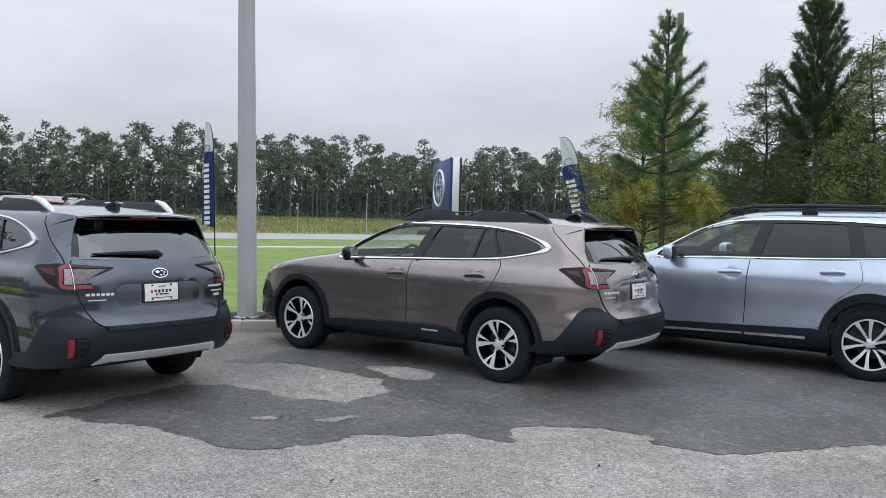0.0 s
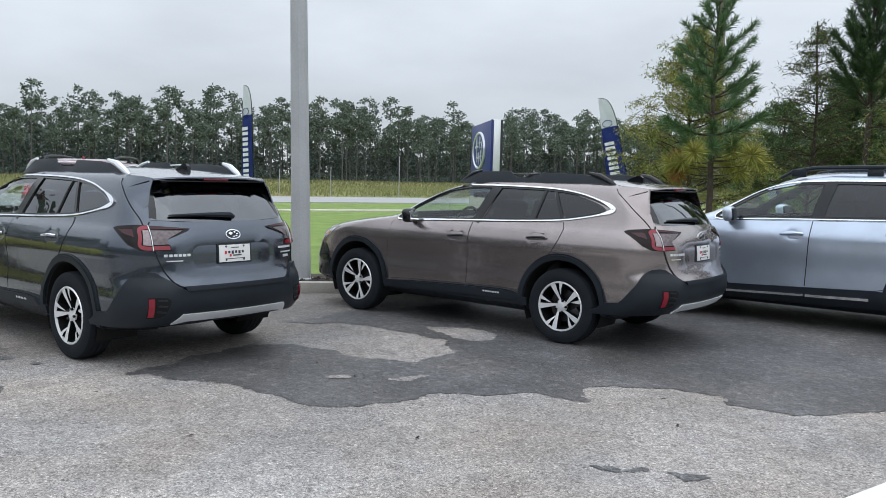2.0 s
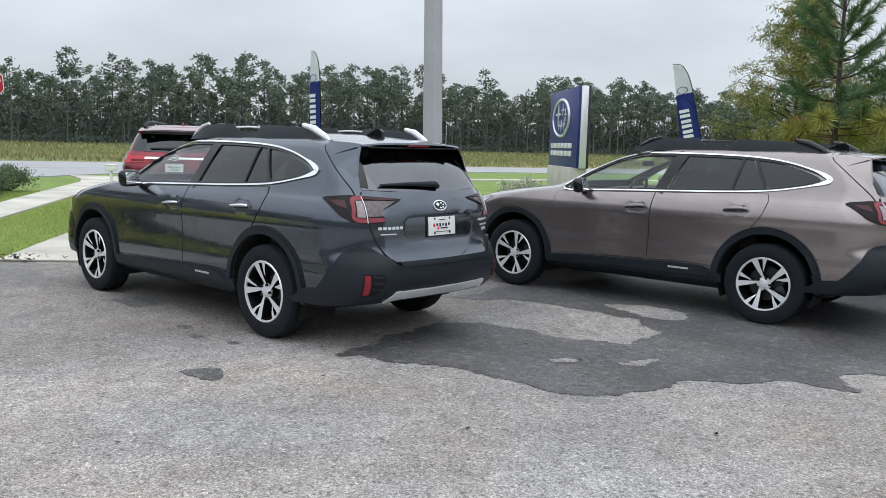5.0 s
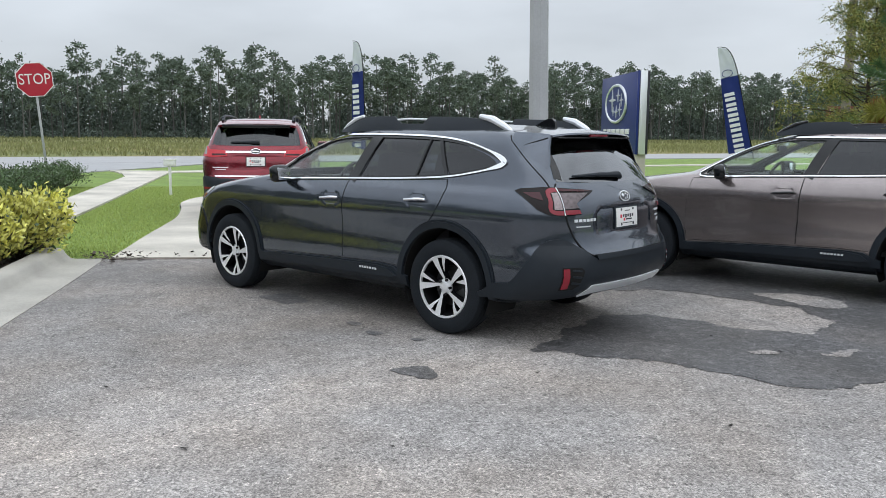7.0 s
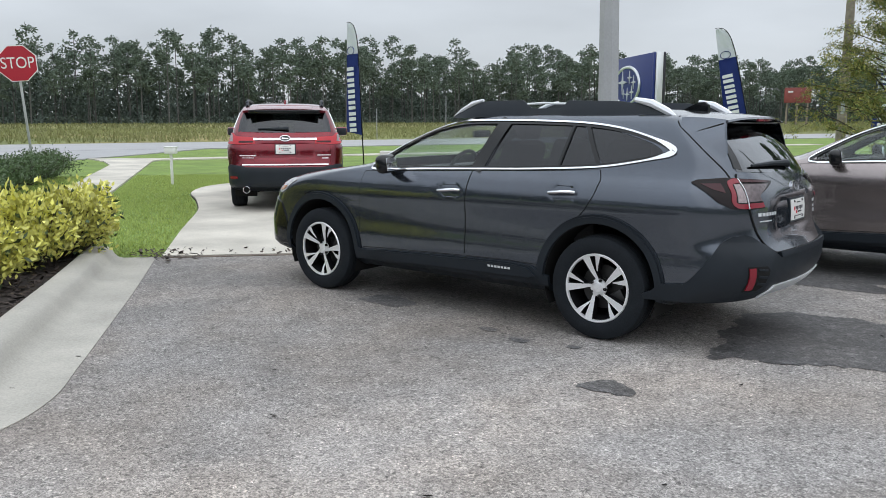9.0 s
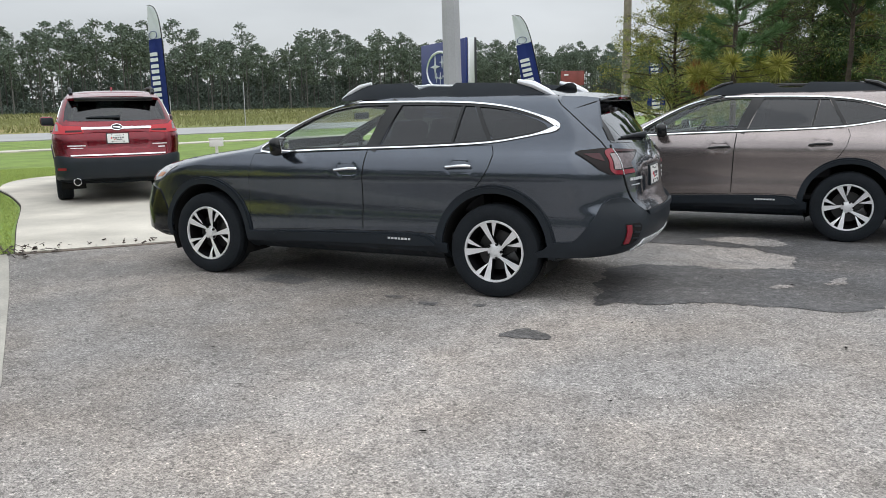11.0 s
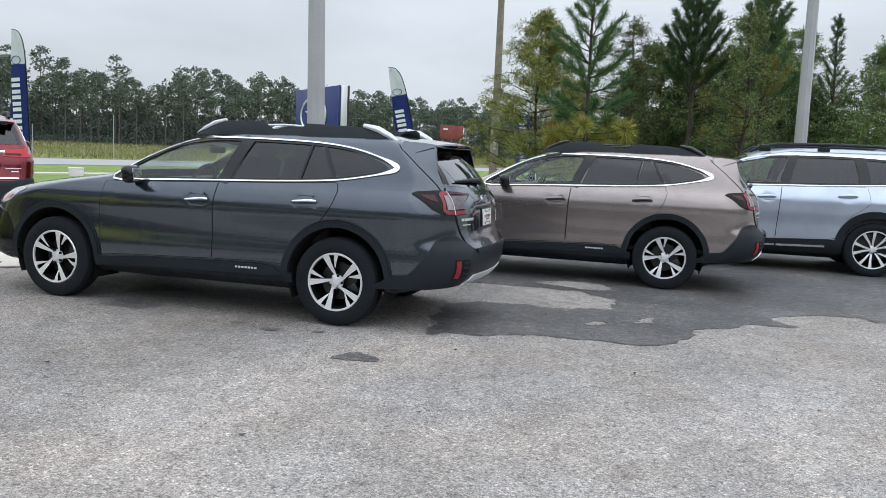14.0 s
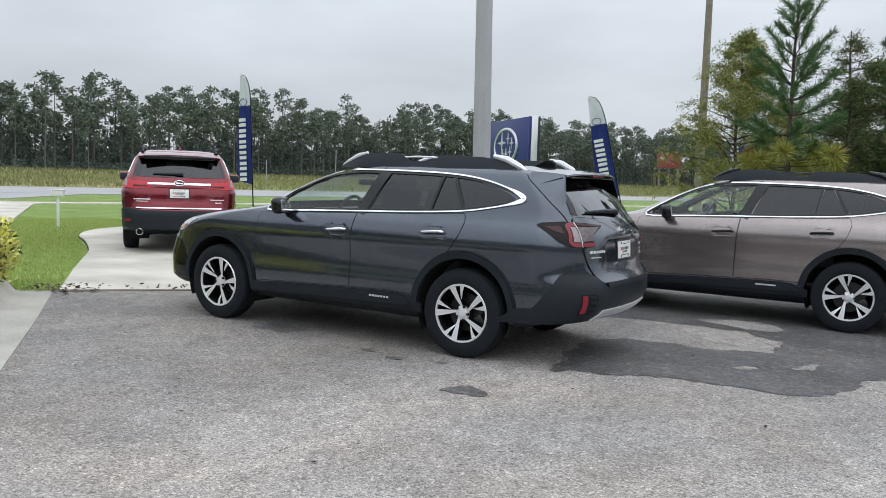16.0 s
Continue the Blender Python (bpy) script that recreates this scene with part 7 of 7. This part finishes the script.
# monument sign
SG0, SG1 = np.array((-5.81, 16.43)), np.array((-3.48, 14.22))
mid, turn = (SG0 + SG1) / 2, math.degrees(math.atan2(SG1[1] - SG0[1], SG1[0] - SG0[0]))
sw = float(np.linalg.norm(SG1 - SG0))
sign = thing("monument_sign", "tall blue roadside sign with a silver oval badge", "sign", pose(*mid, 0, 0, 0, turn) @ pose(0, 0.13, 0))
part("panel", box(sw, 0.26, 2.06, (0, 0, 2.07), 0.012), M_BLUE, sign)
part("end_panel", box(0.04, 0.18, 2.08, (sw / 2 + 0.02, 0.03, 2.07), 0.006), M_SATIN, sign)
part("end_edge", box(0.045, 0.06, 2.08, (sw / 2 + 0.02, 0.15, 2.07), 0.004), M_INK, sign)
part("end_edge", box(0.045, 0.05, 2.08, (sw / 2 + 0.02, -0.11, 2.07), 0.004), M_BLUE, sign)
part("concrete_base", box(sw * 0.98, 0.34, 1.05, (0, 0, 0.515), 0.02), M_CONCRETE, sign)
ov = [(0.92 * math.cos(t) - 0.12, 2.35 + 0.49 * math.sin(t)) for t in np.linspace(0, 2 * math.pi, 41)[:-1]]
ring = part("oval_badge", prism(ov, "y", -0.16, -0.12), M_BLUE, sign)
part("badge_ring", tube([(u, -0.15, z) for u, z in ov], 0.04, 8, closed=True), M_SATIN, ring)
for x, z, k in ((-0.4, 2.45, 0.44), (0.12, 2.56, 0.24), (0.42, 2.43, 0.24), (0.3, 2.18, 0.24), (-0.02, 2.13, 0.24), (-0.3, 2.15, 0.18)):
    star = [(x + k * (1.0 if q % 2 == 0 else 0.2) * math.cos(q * math.pi / 4) * 0.8, z + k * (1.0 if q % 2 == 0 else 0.2) * math.sin(q * math.pi / 4) * 0.72) for q in range(8)]
    part("badge_star", prism(star, "y", -0.18, -0.15), M_SATIN, ring)
for k in range(6):
    part("name_block", block_mark(0.31, 0.34, 0.03), M_WHITE, sign, at=pose(-1.12 + k * 0.41, -0.14, 1.5))


def feather_flag(at, turn, h, label, lean=0.0):
    f = thing("feather_flag", label, "flag", pose(*at, 0, 0, turn) @ pose(0, 0, 0, 0, lean, 0), group="feather flags")
    side = [(0.0, 0.0), (0.0, 1.0), (0.0, 0.72 * h), (-0.02, 0.84 * h), (-0.08, 0.92 * h), (-0.2, 0.975 * h), (-0.36, 0.995 * h), (-0.5, h)]
    line = curve(side, 6, False)
    part("mast", tube([(x, 0, z) for x, z in line], list(np.linspace(0.022, 0.009, len(line))), 8), M_GLOSSBLK, f)
    part("ground_spike", tube([(0, 0, -0.1), (0, 0, 0.9)], 0.016, 8), M_WHITE, f)
    bm = bmesh.new()
    rows = []
    zb, zt = 0.95, h - 0.04
    for z in np.linspace(zb, zt, 30):
        xr = float(np.interp(z, [p[1] for p in line], [p[0] for p in line])) - 0.012
        t = (z - zb) / (zt - zb)
        xl = -0.80 + 0.30 * t if t > 0.1 else -0.80 + 0.05 * (1 - t * 10)
        rows.append((z, [bm.verts.new((xl + (xr - xl) * k / 6, 0.03 * math.sin(z * 3 + k) * math.sin(math.pi * k / 6), z + (0.16 * (1 - k / 6) if t < 0.02 else 0))) for k in range(7)]))
    for (za, a), (zb_, b) in zip(rows, rows[1:]):
        for j in range(6):
            fc = bm.faces.new((a[j], a[j + 1], b[j + 1], b[j]))
            fc.material_index = 0 if (za - zb) / (zt - zb) < 0.70 else 1
    bmesh.ops.solidify(bm, geom=bm.faces[:], thickness=0.004)
    cloth = part("cloth", bm, [M_FLAGBLUE, M_FLAGWHITE], f)
    for k in range(6):
        z = 1.22 + k * 0.36
        letter_block(cloth, -0.40, z)
    ovf = [(0.17 * math.cos(t) - 0.34, 0.80 * h + 0.12 * math.sin(t)) for t in np.linspace(0, 2 * math.pi, 25)[:-1]]
    for y in (-0.035, 0.035):
        part("oval_mark", tube([(u, y, z) for u, z in ovf], 0.012, 6, closed=True), M_BLUE, cloth)
    return f


def letter_block(parent, x, z):
    """A plain block of the size of one printed letter."""
    for y in (-0.04, 0.04):
        part("name_mark", block_mark(0.34, 0.28, 0.006), M_FLAGWHITE, parent, smooth=0, at=pose(x, y, z))


feather_flag((-13.5, 14.35, 0), -5, 4.6, "tall blue and white feather flag standing in the lawn", -3)
feather_flag((-4.09, 24.09, 0), 24, 4.78, "tall blue and white feather flag beside the road", -13)
feather_flag((-1.1, 30.9, 0), 24, 4.2, "blue and white feather flag behind the trees", -4)
for x, y, h in ((-34.7, 37.4, 2.1), (-38.1, 35.5, 1.9), (-31.7, 41.4, 3.0), (-23.3, 46.8, 2.0)):
    post = thing("marker_pole", "thin pale marker pole at the edge of the field", "marker pole", pose(x, y, 0), group="marker poles")
    part("shaft", tube([(0, 0, -0.1), (0, 0, h)], 0.025, 8), M_GALV, post)
    part("cap", lathe([(0.032, h - 0.06), (0.032, h + 0.02), (0.01, h + 0.03)], 10, "z"), M_GALV, post)

# billboard far off beyond the trees
bd = np.array((-46.2, 176.9))
board = thing("billboard", "far red and white billboard on wooden posts", "billboard", pose(*bd, 0, 0, 0, 16.5))
part("face", box(5.2, 0.4, 3.1, (0, 0, 6.2), 0.05), M_BOARD, board)
part("white_panel", box(1.0, 0.05, 0.35, (-1.4, -0.24, 6.9), 0.02), M_FLAGWHITE, board)
for x in (-2.0, 0, 2.0):
    part("post", box(0.35, 0.35, 6.4, (x, 0.3, 3.2), 0.02), M_WOOD, board)


# ---- litter ----
def litter(spots, label, mat, size):
    rnd = np.random.default_rng(9)
    me = None
    for x, y in spots:
        if me is None:
            bm = bmesh.new()
            pts = [(-1, 0, 0.1), (-0.4, 0.35, 0.02), (0.4, 0.3, 0.03), (1, 0.05, 0.16), (0.4, -0.3, 0.02), (-0.4, -0.33, 0.03)]
            vs = [bm.verts.new(p) for p in pts]
            mid_v = bm.verts.new((0, 0, 0.14))
            for k in range(6):
                bm.faces.new((vs[k], vs[(k + 1) % 6], mid_v))
            bmesh.ops.solidify(bm, geom=bm.faces[:], thickness=0.04)
            me = mesh_of("fallen_leaf", bm, mat, 0)
        s = size * rnd.uniform(0.7, 1.3)
        ob = tagged(new("fallen_leaf", me), label, "leaf", "fallen leaves")
        ob.matrix_basis = pose(x, y, 0.008, 0, 0, rnd.uniform(0, 360)) @ Matrix.Diagonal((s, s, s, 1))


M_LEAF_D = material("dead_leaf", (0.03, 0.024, 0.02), 0.8, vary=0.4)
litter([(7.25, 1.75), (5.3, 0.95), (4.85, 1.2), (4.3, 1.3), (5.9, 1.25), (4.05, 2.6), (4.4, 2.3), (6.2, 0.4), (3.0, 1.6), (2.1, -1.6), (1.2, -0.7), (-0.6, -0.5), (0.0, -1.1), (2.2, -2.4), (3.4, -2.6), (4.1, -1.9), (-2.3, 0.1), (-2.1, 0.25), (-2.5, 0.2), (-2.7, 0.35), (-1.7, 0.8), (0.4, -2.5), (5.2, -0.5), (6.3, -0.9), (0.72, -3.05), (2.6, -1.3), (1.6, -1.9), (3.9, -0.4), (6.9, 2.3), (5.6, 2.0)], "small dark dead leaf on the ground", M_LEAF_D, 0.02)
